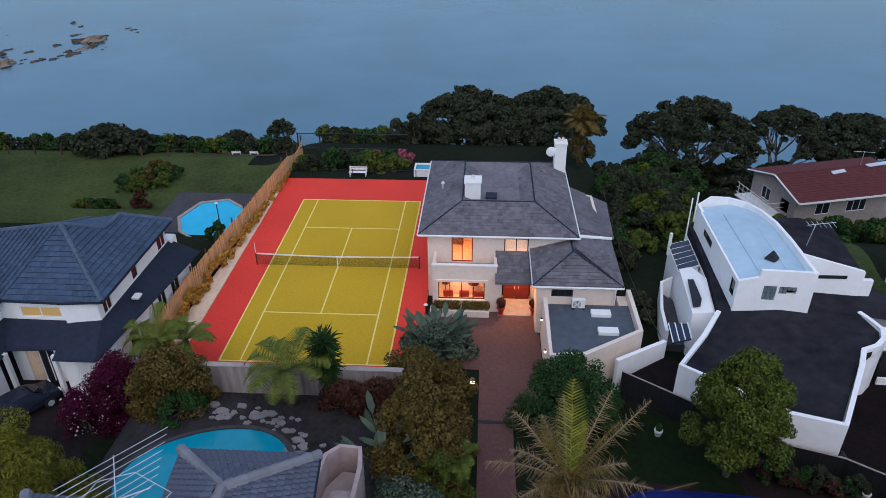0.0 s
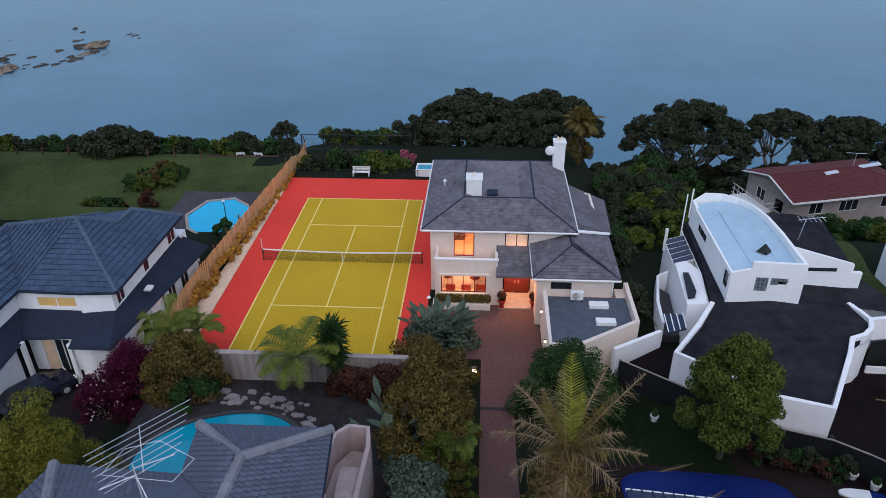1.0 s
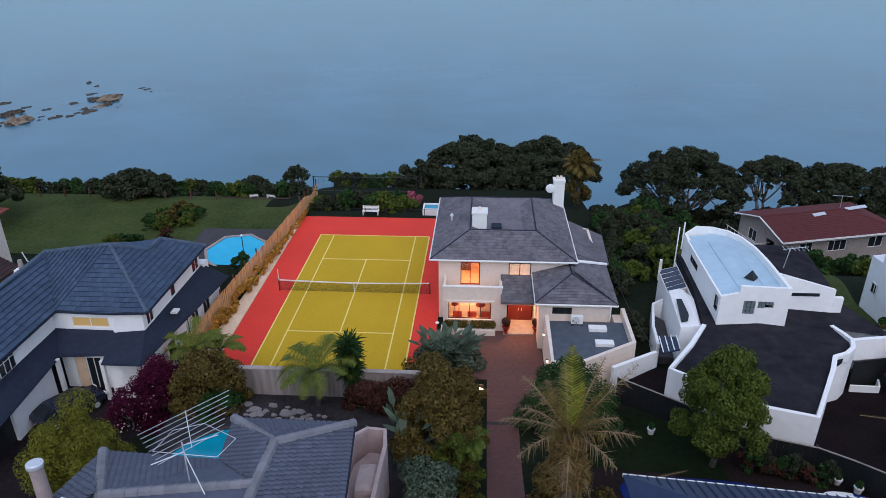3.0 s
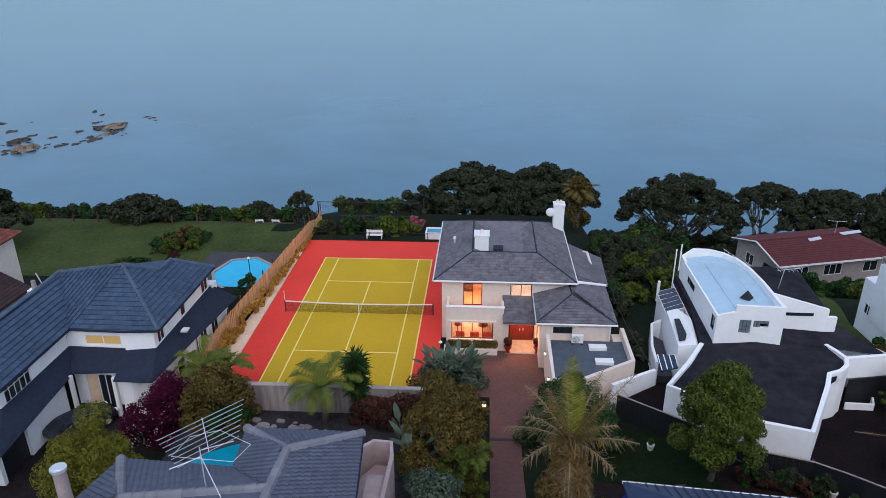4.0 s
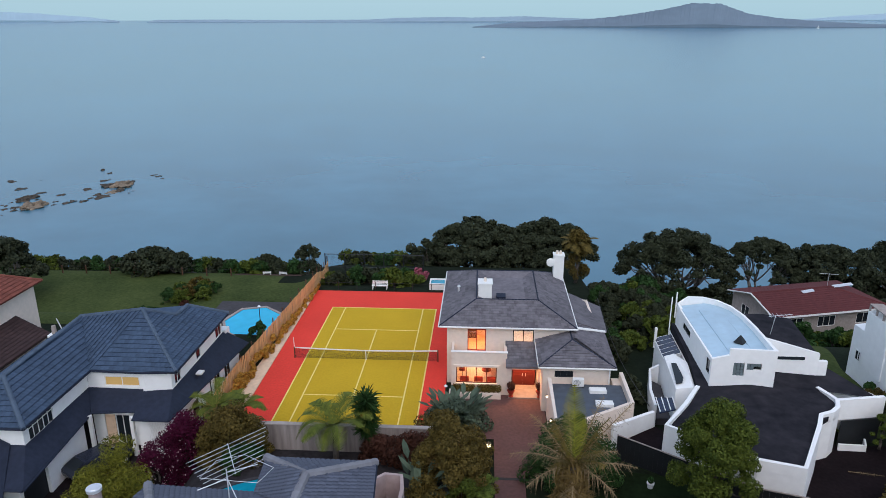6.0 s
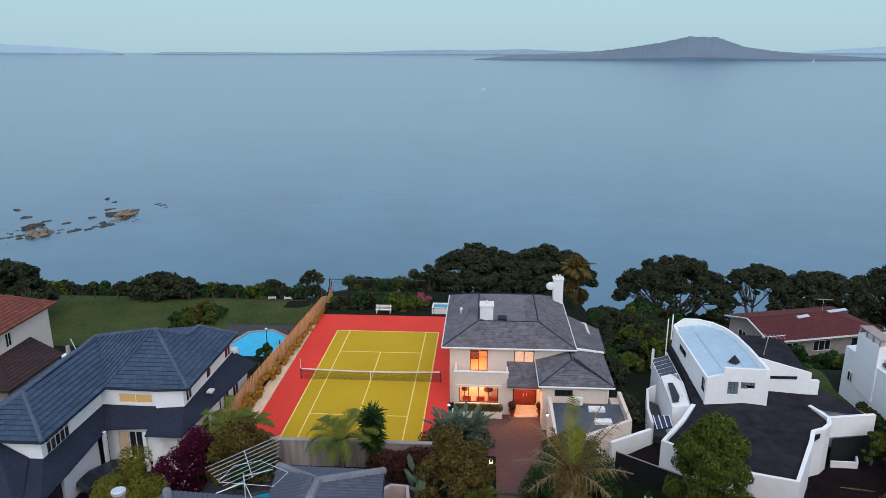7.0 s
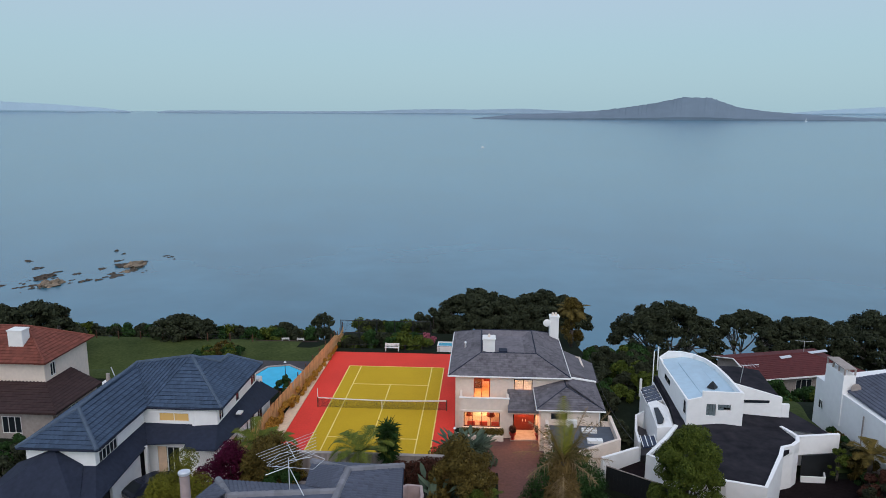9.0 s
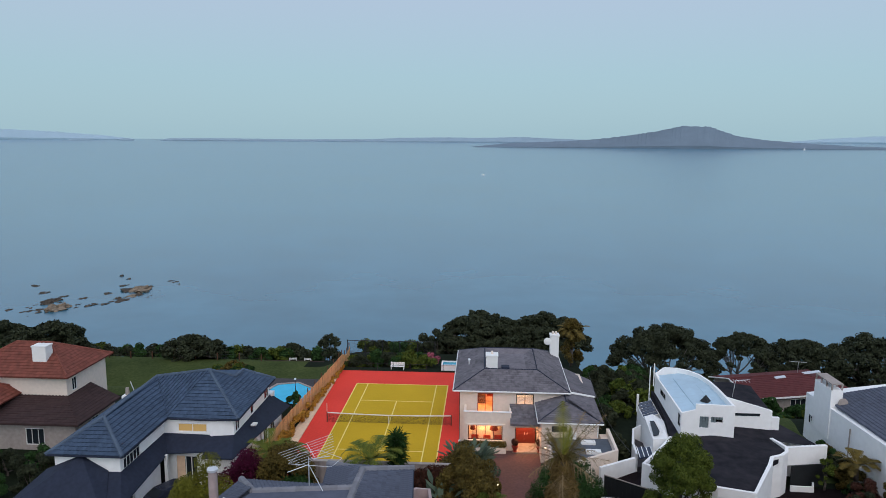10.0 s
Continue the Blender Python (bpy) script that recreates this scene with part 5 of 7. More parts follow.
def build_octagon_pool():
    T = thing("octagonal_pool", "octagonal swimming pool with bright turquoise water", "swimming pool", (-12.3, 6.7, 0.0))
    P = [(-2.2, -1.8), (0.35, -3.9), (2.3, -2.6), (2.55, 0.8), (2.25, 2.2), (-0.1, 4.2), (-2.35, 3.5), (-3.2, 0.6)]
    bm = BM()
    prism(bm, P, -0.4, 0.2)
    part("water_surface", bm, M_POOL, T, "bright turquoise water")
    bm = BM()
    Q = [(x * 1.1, y * 1.08) for x, y in P]
    k = len(P)
    for i in range(k):
        a, b, c, d = P[i], P[(i + 1) % k], Q[(i + 1) % k], Q[i]
        prism(bm, [a, d, c, b], -0.4, 0.28)
    bmesh.ops.recalc_face_normals(bm, faces=bm.faces[:])
    part("coping", bm, M_CONC, T)
    bm = BM()
    prism(bm, [(-5.4, -4.5), (2.7, -4.5), (2.95, 6.0), (-5.4, 6.0)], -3.2, 0.12)
    tagged(part("pavement_pool_deck", bm, M_PAVE), "dark paved deck around the pool", "pool deck", kind="structure").location = (-12.3, 6.7, 0)
build_octagon_pool()

# ---- white modernist house ----
def build_white_house():
    H = thing("white_modern_house", "white modernist house with black flat roof terraces and a curved parapet", "house")
    arc = [(34.4 + 0.0, -10.1), (34.75, -11.0), (35.0, -11.9), (34.6, -12.9), (33.9, -13.6), (33.0, -14.0), (32.5, -14.6)]
    body = [(22.2, -15.8), (26.9, -19.4), (29.4, -20.15), (32.4, -15.2)] + list(reversed(arc[:-1])) + [(35.2, -9.2), (38.4, -11.2), (38.6, -10.6), (35.4, -5.0), (34.0, 0.5), (26.4, 0.2), (26.3, -4.0), (26.22, -6.3), (25.65, -10.5), (24.3, -12.7)]
    bm = BM()
    prism(bm, body, -0.6, 3.45)
    part("lower_storey", bm, M_WHITE, H)
    inset = [(22.5, -15.7, 3.7), (26.9, -19.1, 3.7), (29.25, -19.8, 3.7), (32.2, -15.0, 3.75), (33.0, -14.2, 3.75), (34.4, -13.0, 3.75), (34.7, -11.9, 3.75), (34.2, -10.2, 3.9), (35.2, -9.1, 3.95), (38.2, -10.9, 3.6), (35.2, -5.0, 4.2), (33.8, 0.3, 4.25), (26.5, 0.0, 4.25), (26.4, -4.0, 4.1), (26.32, -6.3, 4.0), (25.8, -10.4, 3.85), (24.6, -12.5, 3.75)]
    bm = BM()
    mid = bm.verts.new((29.5, -10.2, 4.28))
    rim = [bm.verts.new(v) for v in inset]
    low = [bm.verts.new((v[0], v[1], 3.4)) for v in inset]
    for i in range(len(rim)):
        j = (i + 1) % len(rim)
        bm.faces.new((mid, rim[i], rim[j]))
        bm.faces.new((rim[i], low[i], low[j], rim[j]))
    bmesh.ops.recalc_face_normals(bm, faces=bm.faces[:])
    part("terrace_roof", bm, M_BLACKROOF, H, "black membrane roof terrace")
    bm = BM()
    ring = [(25.7, -10.4), (24.3, -12.75), (22.2, -15.8), (26.9, -19.45), (29.4, -20.15), (32.35, -15.3)] + list(reversed(arc))[1:]
    strip_wall(bm, ring, 3.3, 4.0, 0.28)
    part("parapet", bm, M_WHITE, H)
    bm = BM()
    wall(bm, (35.0, -11.95), (38.45, -11.3), 2.4, 3.95, 0.28)
    part("parapet", bm, M_WHITE, H)
    bm = BM()
    wall(bm, (38.5, -11.2), (35.4, -4.8), 3.2, 3.6, 0.15)
    wall(bm, (35.4, -4.8), (33.9, 0.6), 3.2, 3.6, 0.15)
    part("roof_edge", bm, M_CONC, H)
    # dark sheet before the wall, standing for the shade under the right end
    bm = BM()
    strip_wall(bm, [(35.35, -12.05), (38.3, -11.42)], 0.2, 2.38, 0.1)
    part("recess_shade_sheet", bm, M_DARK, H, "dark sheet standing for the shaded opening under the parapet")
    bm = BM()
    strip_wall(bm, [(35.1, -12.7), (36.95, -12.75), (37.3, -11.9)], -0.2, 0.95, 0.14)
    part("side_planter", bm, M_WHITE, H, "low white wall before the dark opening")
    # upper storey box with a raised front and a curved back
    bm = BM()
    prism(bm, [(26.6, -10.4), (27.75, -10.5), (27.75, -10.3), (26.6, -10.2)], 3.5, [6.1, 6.45, 6.45, 6.1])
    wall(bm, (27.75, -10.5), (30.95, -10.7), 3.5, 6.95, 0.2, [(0.35, 4.9, 1.1, 5.9), (1.25, 5.4, 2.25, 5.9)])
    wall(bm, (26.75, -1.2), (26.65, -10.35), 3.5, 6.0, 0.2, [(1.4, 5.0, 3.4, 5.5), (7.9, 4.6, 8.7, 5.7)])
    part("upper_wall", bm, M_WHITE, H)
    window(H, (26.72, -2.6), (26.7, -4.6), 5.0, 5.5, 2, M_DARK, M_GLASS, 0.05)
    window(H, (26.68, -9.1), (26.67, -9.9), 4.6, 5.7, 0, M_DARK, M_GLASS, 0.05)
    back = [(30.95, -10.7), (31.0, -6.5), (30.9, -4.0), (30.5, -2.2), (29.8, -1.0), (28.8, -0.3), (27.6, -0.1), (26.75, -0.2), (26.75, -1.2)]
    hs = [6.95, 6.9, 6.85, 6.85, 6.85, 6.85, 6.8, 6.2, 6.1]
    bm = BM()
    strip_wall(bm, back, 3.5, hs, 0.22)
    part("curved_parapet", bm, M_WHITE, H, "curved white parapet wall")
    bm = BM()
    prism(bm, [(26.8, -10.1), (30.8, -10.4), (30.85, -4.0), (30.3, -2.0), (29.0, -0.6), (26.9, -0.5)], 5.6, [6.0, 6.45, 6.5, 6.5, 6.4, 6.05])
    part("upper_roof", bm, M_PALEROOF, H, "pale blue-grey metal roof")
    for i in (1, 3):
        bm = BM()
        prism(bm, [(27.3 + i * 0.8, -10.0), (27.34 + i * 0.8, -10.0), (27.34 + i * 0.8, -1.8), (27.3 + i * 0.8, -1.8)], 5.7, [6.09 + i * 0.09, 6.09 + i * 0.09, 6.2 + i * 0.07, 6.2 + i * 0.07])
        part("roof_seam", bm, M_PALEROOF, H)
    bm = BM()
    bmesh.ops.create_cone(bm, segments=4, radius1=0.5, radius2=0.05, depth=0.55, cap_ends=True)
    for v in bm.verts:
        v.co += Vector((29.3, -8.0, 6.6))
    part("roof_vent", bm, M_DARK, H, "small dark pyramid roof vent")
    # glass-block panels
    for (x0, z0, cols, rows, skip) in ((28.1, 4.9, 3, 4, ()), (29.0, 5.4, 4, 2, ((2, 0), (3, 0)))):
        for i in range(cols):
            for j in range(rows):
                if (i, j) in skip:
                    continue
                bm = BM()
                yy = -10.47 - (x0 - 28.0) * 0.085 - i * 0.02
                box(bm, (x0 + i * 0.245, yy, z0 + j * 0.25), (x0 + i * 0.245 + 0.22, yy + 0.1, z0 + j * 0.25 + 0.225), 0.015)
                part("glass_block", bm, M_BLOCK, H)
    # right wing with a sloping parapet
    bm = BM()
    prism(bm, [(30.9, -8.45), (34.95, -8.45), (34.95, -8.2), (30.9, -8.2)], 4.0, [6.9, 5.75, 5.75, 6.9])
    part("wing_parapet", bm, M_WHITE, H)
    bm = BM()
    prism(bm, [(31.1, -8.15), (34.9, -8.15), (35.4, -2.0), (33.4, -1.5), (31.1, -1.5)], 4.0, [5.75, 5.6, 5.75, 5.9, 5.9])
    part("wing_roof", bm, M_BLACKROOF, H)
    bm = BM()
    box(bm, (31.5, -8.49, 5.25), (33.9, -8.43, 5.48))
    part("slot_window", bm, M_GLASS, H)
    bm = BM()
    box(bm, (34.96, -8.45, 4.0), (35.6, -8.15, 5.15), 0.03)
    part("corner_pier", bm, M_WHITE, H)
    # annex with a solar panel, a walled court and the entrance canopy
    bm = BM()
    prism(bm, [(24.35, -10.3), (25.6, -10.3), (26.18, -6.4), (25.5, -5.1), (24.8, -4.85)], 0.0, [3.6, 3.75, 3.75, 3.85, 3.5])
    part("annex", bm, M_WHITE, H)
    bm = BM()
    prism(bm, [(24.85, -4.8), (26.15, -4.65), (26.2, -1.1), (24.95, -1.1)], 0.0, [3.15, 3.5, 3.5, 3.15])
    part("annex_back", bm, M_WHITE, H)
    bm = BM()
    slab(bm, [(24.9, -6.6, 3.78), (25.25, -6.7, 3.85), (25.2, -9.0, 3.84), (24.95, -9.7, 3.8), (24.5, -9.75, 3.74)], 0.06)
    part("annex_window", bm, M_GLASS, H, "tall dark glazed slot")
    bm = BM()
    slab(bm, [(24.75, -4.9, 3.3), (26.15, -4.7, 3.72), (26.25, -1.1, 3.72), (24.85, -1.1, 3.32)], 0.1)
    part("panel_frame", bm, M_TRIM, H)
    for i in range(5):
        a, b = (i + 0.08) / 5, (i + 0.92) / 5
        bm = BM()
        slab(bm, [(24.8 + 0.1 * a, -4.85 + 3.7 * a, 3.35), (26.12 + 0.1 * a, -4.65 + 3.5 * a, 3.76), (26.12 + 0.1 * b, -4.65 + 3.5 * b, 3.76), (24.8 + 0.1 * b, -4.85 + 3.7 * b, 3.35)], 0.03)
        part("solar_panel", bm, M_SOLAR, H)
    bm = BM()
    strip_wall(bm, [(24.7, -3.9), (23.95, -3.95), (23.2, -7.5), (22.9, -10.4)], 0.0, [2.3, 1.9, 2.0, 2.3], 0.2)
    part("court_wall", bm, M_WHITE, H)
    bm = BM()
    prism(bm, [(23.2, -10.0), (24.3, -10.0), (24.75, -5.0), (24.2, -4.2), (23.5, -7.5)], 0.0, 0.95)
    part("court_floor", bm, M_PAVE, H)
    bm = BM()
    slab(bm, [(22.8, -12.3, 2.8), (24.0, -11.95, 2.9), (24.1, -10.6, 3.05), (22.9, -10.5, 2.95)], 0.1)
    part("entry_canopy", bm, M_SOLAR, H, "dark glazed entrance canopy")
    for i in range(4):
        bm = BM()
        x = 22.83 + i * 0.38
        slab(bm, [(x, -12.25 + 0.1 * i, 2.87 + 0.03 * i), (x + 0.06, -12.25 + 0.1 * i, 2.87 + 0.03 * i), (x + 0.12, -10.55, 3.04 + 0.03 * i), (x + 0.06, -10.55, 3.04 + 0.03 * i)], 0.05)
        part("canopy_bar", bm, M_TRIM, H)
    # rooftop rails and flue
    bm = BM()
    for p, q in (((31.4, -11.2), (33.2, -11.4)), ((33.2, -11.4), (33.5, -13.0)), ((31.0, -12.9), (31.4, -11.2))):
        tube(bm, (*p, 3.56), (*q, 3.56), 0.03, 0.03, 6)
    part("roof_rail", bm, M_DARK, H)
    for f0, f1, r in (((26.55, -0.6, 5.0), (26.55, -0.6, 7.3), 0.06), ((26.1, -0.9, 3.4), (26.1, -0.9, 7.0), 0.05), ((24.9, -1.4, 2.6), (24.9, -1.4, 4.4), 0.12)):
        bm = BM()
        tube(bm, f0, f1, r, r, 8)
        part("flue", bm, M_TRIM, H, "slim white flue pipe")
    bm = BM()
    box(bm, (30.0, -20.0, -0.2), (30.1, -19.4, 1.6), 0.01)
    part("side_door", bm, M_DARK, H)
    A = thing("tv_aerial", "thin metal television aerial on the black roof", "aerial", (32.6, -5.2, 5.75))
    bm = BM()
    tube(bm, (0, 0, 0), (0.2, 0, 1.6), 0.025, 0.02, 6)
    part("mast", bm, M_ALU, A)
    bm = BM()
    tube(bm, (-0.3, 0, 1.5), (1.6, 0.3, 1.6), 0.02, 0.02, 6)
    for i in range(6):
        x = -0.2 + i * 0.32
        tube(bm, (x, -0.3, 1.53), (x, 0.5, 1.55), 0.012, 0.012, 5)
    part("elements", bm, M_ALU, A)
build_white_house()

def build_boundary():
    bm = BM()
    wall(bm, (19.4, -13.9), (22.6, -11.9), 0.3, 2.6, 0.25)
    tagged(part("entrance_wall", bm, M_WHITE), "white plastered garden wall by the entrance", "wall")
    bm = BM()
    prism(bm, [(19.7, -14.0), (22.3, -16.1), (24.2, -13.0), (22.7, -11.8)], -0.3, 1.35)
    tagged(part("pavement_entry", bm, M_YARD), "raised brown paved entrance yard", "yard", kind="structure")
    T = thing("dark_boundary_fence", "dark stained timber boundary fence", "fence")
    P = [(19.6, -14.3), (22.5, -16.35), (26.9, -19.75), (29.4, -20.75), (30.6, -22.0), (31.6, -23.6), (34, -27.5)]
    for p, q in zip(P, P[1:]):
        L = math.dist(p, q)
        n = int(L / 0.3)
        for i in range(n):
            a = (p[0] + (q[0] - p[0]) * i / n, p[1] + (q[1] - p[1]) * i / n)
            b = (p[0] + (q[0] - p[0]) * (i + 1.01) / n, p[1] + (q[1] - p[1]) * (i + 1.01) / n)
            bm = BM()
            z = ground(*a) - 0.2
            wall(bm, a, b, z, max(2.15, z + 1.9), 0.03)
            part("board", bm, M_DARK, T)
        bm = BM()
        tube(bm, (*p, max(2.18, ground(*p) + 1.73)), (*q, max(2.18, ground(*q) + 1.73)), 0.045, 0.045, 6)
        part("top_rail", bm, M_CONC, T)
build_boundary()

# ---- tiled house close to the camera ----
def build_near_house():
    H = thing("grey_tiled_house", "house with a slate-grey tiled hip roof and a curved plaster terrace", "house")
    A, C, B, D = (0.2, -28.2, 9.15), (5.4, -28.0, 8.95), (2.75, -30.7, 10.08), (2.69, -33.0, 10.12)
    G, E, Fp = (0.4, -30.7, 9.05), (-4.5, -30.5, 9.1), (-2.6, -34.0, 10.25)
    C2, K = (6.2, -37.0, 8.95), (2.8, -37.0, 10.35)
    E2 = (-6.5, -38, 9.0)
    faces = [(C, A, B), (A, G, D, B), (C2, C, B, D, K), (G, E, Fp, D), (E, E2, (-4.0, -38, 10.25), Fp)]
    bm = BM()
    for q in faces:
        bm.faces.new([bm.verts.new(p) for p in q])
    bm.faces.new([bm.verts.new(p) for p in (D, Fp, (-4.0, -38, 10.25), K)])
    bmesh.ops.remove_doubles(bm, verts=bm.verts, dist=0.001)
    bmesh.ops.triangulate(bm, faces=bm.faces[:])
    bmesh.ops.recalc_face_normals(bm, faces=bm.faces[:])
    bmesh.ops.solidify(bm, geom=bm.faces[:], thickness=0.1)
    roof = part("roof", bm, M_GREYTILE, H, "slate-grey concrete tile roof")
    tiles(roof, (C, A, B), M_GREYTILE, 0.27, 0.24, 0.05, hump=0.022, single=60)
    tiles(roof, (A, G, D, B), M_GREYTILE, 0.27, 0.24, 0.05, hump=0.022, single=60)
    tiles(roof, (C2, C, B, D, K), M_GREYTILE, 0.27, 0.24, 0.05, hump=0.022, single=100)
    tiles(roof, (G, E, Fp, D), M_GREYTILE, 0.27, 0.24, 0.05, hump=0.022, single=80)
    tiles(roof, (E, E2, (-4.0, -38, 10.25), Fp), M_GREYTILE, 0.27, 0.24, 0.05, hump=0.022)
    bm = BM()
    for p, q in ((A, B), (C, B), (B, D), (D, Fp), (E, Fp), (D, K)):
        capping(bm, p, q, 0.2)
    tagged(part("ridge_capping", bm, M_GREYCAP, roof), kind="stuff")
    bm = BM()
    for p, q in ((A, C), (A, G), (G, E), (C, C2)):
        tube(bm, Vector(p) - Vector((0, 0, 0.08)), Vector(q) - Vector((0, 0, 0.08)), 0.08, 0.08, 8)
    part("gutter", bm, M_DARKROOF, H)
    bm = BM()
    for p, q in (((5.0, -28.6), (0.6, -28.6)), ((0.6, -28.6), (0.6, -31.0)), ((0.6, -31.0), (-4.2, -31.0)), ((-4.2, -31.0), (-5.8, -38)), ((5.6, -38), (5.0, -28.6))):
        wall(bm, p, q, -2.2, 8.95, 0.2)
    part("wall", bm, M_CREAM, H)
    # curved terrace walls on the corner
    out = [(4.6, -24.9), (5.2, -24.3), (6.2, -24.4), (6.4, -25.6), (6.35, -27.2), (6.3, -29.5)]
    bm = BM()
    strip_wall(bm, [(4.2, -28.6), (4.4, -26.3)] + out, -2.2, 5.75, -0.2)
    part("terrace_wall", bm, M_PINKWALL, H, "curved pinkish plaster terrace wall")
    bm = BM()
    prism(bm, [(4.5, -28.6), (6.1, -28.6), (6.1, -24.75), (5.3, -24.65), (4.7, -25.6)], -2.2, 4.4)
    part("terrace_floor", bm, M_PINKWALL, H)
    bm = BM()
    box(bm, (5.2, -28.4, 4.4), (6.2, -26.6, 5.5), 0.25)
    part("stair_block", bm, M_PINKWALL, H)
    # outbuilding flue
    F = thing("chimney_flue", "cream round chimney flue with a steel cowl", "flue", (-4.9, -33.7, 8.0))
    bm = BM()
    tube(bm, (0, 0, 0), (0, 0, 3.2), 0.26, 0.24, 16)
    part("pipe", bm, M_PINKWALL, F)
    bm = BM()
    tube(bm, (0, 0, 3.2), (0, 0, 3.32), 0.3, 0.3, 16)
    tube(bm, (0, 0, 3.32), (0, 0, 3.34), 0.22, 0.2, 16)
    part("cowl", bm, M_ALU, F)
    bm = BM()
    box(bm, (0.45, -0.6, 0.5), (1.3, 0.2, 1.6), 0.03)
    part("box_housing", bm, M_TRIM, F)
build_near_house()

def build_antenna():
    T = thing("roof_antenna", "large pale comb antenna on a braced mast on the tiled roof", "antenna", (0.15, -32.8, 9.6))
    bm = BM()
    tube(bm, (0, 0, 0), (0, 0, 2.15), 0.03, 0.025, 8)
    part("mast", bm, M_ALU, T)
    u, w = Vector((-0.46, 0.89, 0)).normalized(), Vector((0.65, 0.76, 0)).normalized()
    c = Vector((-0.05, 0.75, 2.15))
    bm = BM()
    tube(bm, c - u * 1.15, c + u * 1.15, 0.016, 0.016, 8)
    part("boom", bm, M_ALU, T)
    for i in range(8):
        bm = BM()
        p = c + u * (-1.1 + i * 0.31)
        L = 1.25 + 0.09 * i
        tube(bm, p - w * L, p + w * L, 0.009, 0.009, 6)
        part("element", bm, M_ALU, T)
    ring = [(-1.1, -0.1, 1.75), (-0.75, 0.9, 1.9), (0.3, 1.3, 1.95), (1.7, 0.7, 1.8), (1.3, -0.2, 1.7)]
    for a, b in zip(ring, ring[1:] + ring[:1]):
        bm = BM()
        tube(bm, a, b, 0.011, 0.011, 6)
        part("loop", bm, M_ALU, T)
    for a, b in (((0, 0, 1.7), (1.0, -1.0, 0.7)), ((0, 0, 1.7), (-1.1, -0.4, 1.4)), ((0.0, 0, 2.0), (1.0, 0.8, 1.85)), ((0.2, 0, 0.02), (-0.2, 0, 0.02))):
        bm = BM()
        tube(bm, a, b, 0.02, 0.02, 6)
        part("brace", bm, M_ALU, T)
build_antenna()

def build_near_pool():
    T = thing("kidney_pool", "curved garden swimming pool with deep turquoise water", "swimming pool", (-2.14, -23.05, 2.1))
    n = 40
    P = []
    for i in range(n):
        a = 2 * math.pi * i / n
        r = 1 + 0.1 * math.sin(2 * a + 0.6)
        P.append((3.77 * math.cos(a) * r + 0.35 * math.sin(a), 3.16 * math.sin(a) * r))
    bm = BM()
    prism(bm, P, -0.7, 0.05)
    part("water_surface", bm, M_POOL2, T, "deep turquoise water")
    bm = BM()
    for i in range(n):
        a, b = P[i], P[(i + 1) % n]
        prism(bm, [a, (a[0] * 1.07, a[1] * 1.07), (b[0] * 1.07, b[1] * 1.07), b], -0.7, 0.14)
    bmesh.ops.recalc_face_normals(bm, faces=bm.faces[:])
    part("coping", bm, M_PAVE, T)
    rng = random.Random(9)
    S = thing("flagstone_paving", "loose irregular pale flagstones around the pool", "paving", (0, 0, 0))
    for i in range(64):
        a = rng.uniform(0.1, 1.9)
        r = rng.uniform(1.12, 1.5)
        x, y = -2.14 + 4.05 * math.cos(a) * r + rng.uniform(-.3, .3), -23.05 + 3.3 * math.sin(a) * r
        if y > -17.6:
            continue
        bm = BM()
        k = rng.randint(5, 7)
        w = rng.uniform(0.14, 0.36)
        poly = [(x + w * rng.uniform(0.7, 1.2) * math.cos(2 * math.pi * j / k), y + 0.7 * w * rng.uniform(0.7, 1.2) * math.sin(2 * math.pi * j / k)) for j in range(k)]
        z = ground(x, y)
        prism(bm, poly, z - 0.1, z + rng.uniform(0.05, 0.12))
        part("flagstone", bm, M_STONE, S)
build_near_pool()

# ---- further houses ----
def hip_roof(parent, x0, y0, x1, y1, ze, zr, inset, material, course=0.36, width=0.34, name="roof", label=""):
    a, b, c, d = (x0, y0, ze), (x1, y0, ze), (x1, y1, ze), (x0, y1, ze)
    if (x1 - x0) > (y1 - y0):
        p, q = (x0 + inset, (y0 + y1) / 2, zr), (x1 - inset, (y0 + y1) / 2, zr)
        fs = [(a, b, q, p), (b, c, q), (c, d, p, q), (d, a, p)]
    else:
        p, q = ((x0 + x1) / 2, y0 + inset, zr), ((x0 + x1) / 2, y1 - inset, zr)
        fs = [(a, b, p), (b, c, q, p), (c, d, q), (d, a, p, q)]
    bm = BM()
    for f in fs:
        bm.faces.new([bm.verts.new(v) for v in f])
    bmesh.ops.remove_doubles(bm, verts=bm.verts, dist=0.001)
    bmesh.ops.solidify(bm, geom=bm.faces[:], thickness=0.12)
    r = part(name, bm, material, parent, label)
    for f in fs:
        tiles(r, f, material, course, width, 0.06)
    bm = BM()
    for e, g in ((a, p), (d, p if (x1 - x0) > (y1 - y0) else q), (b, q if (x1 - x0) > (y1 - y0) else p), (c, q), (p, q)):
        capping(bm, e, g, 0.12)
    tagged(part("ridge_capping", bm, material, r), kind="stuff")
    return r

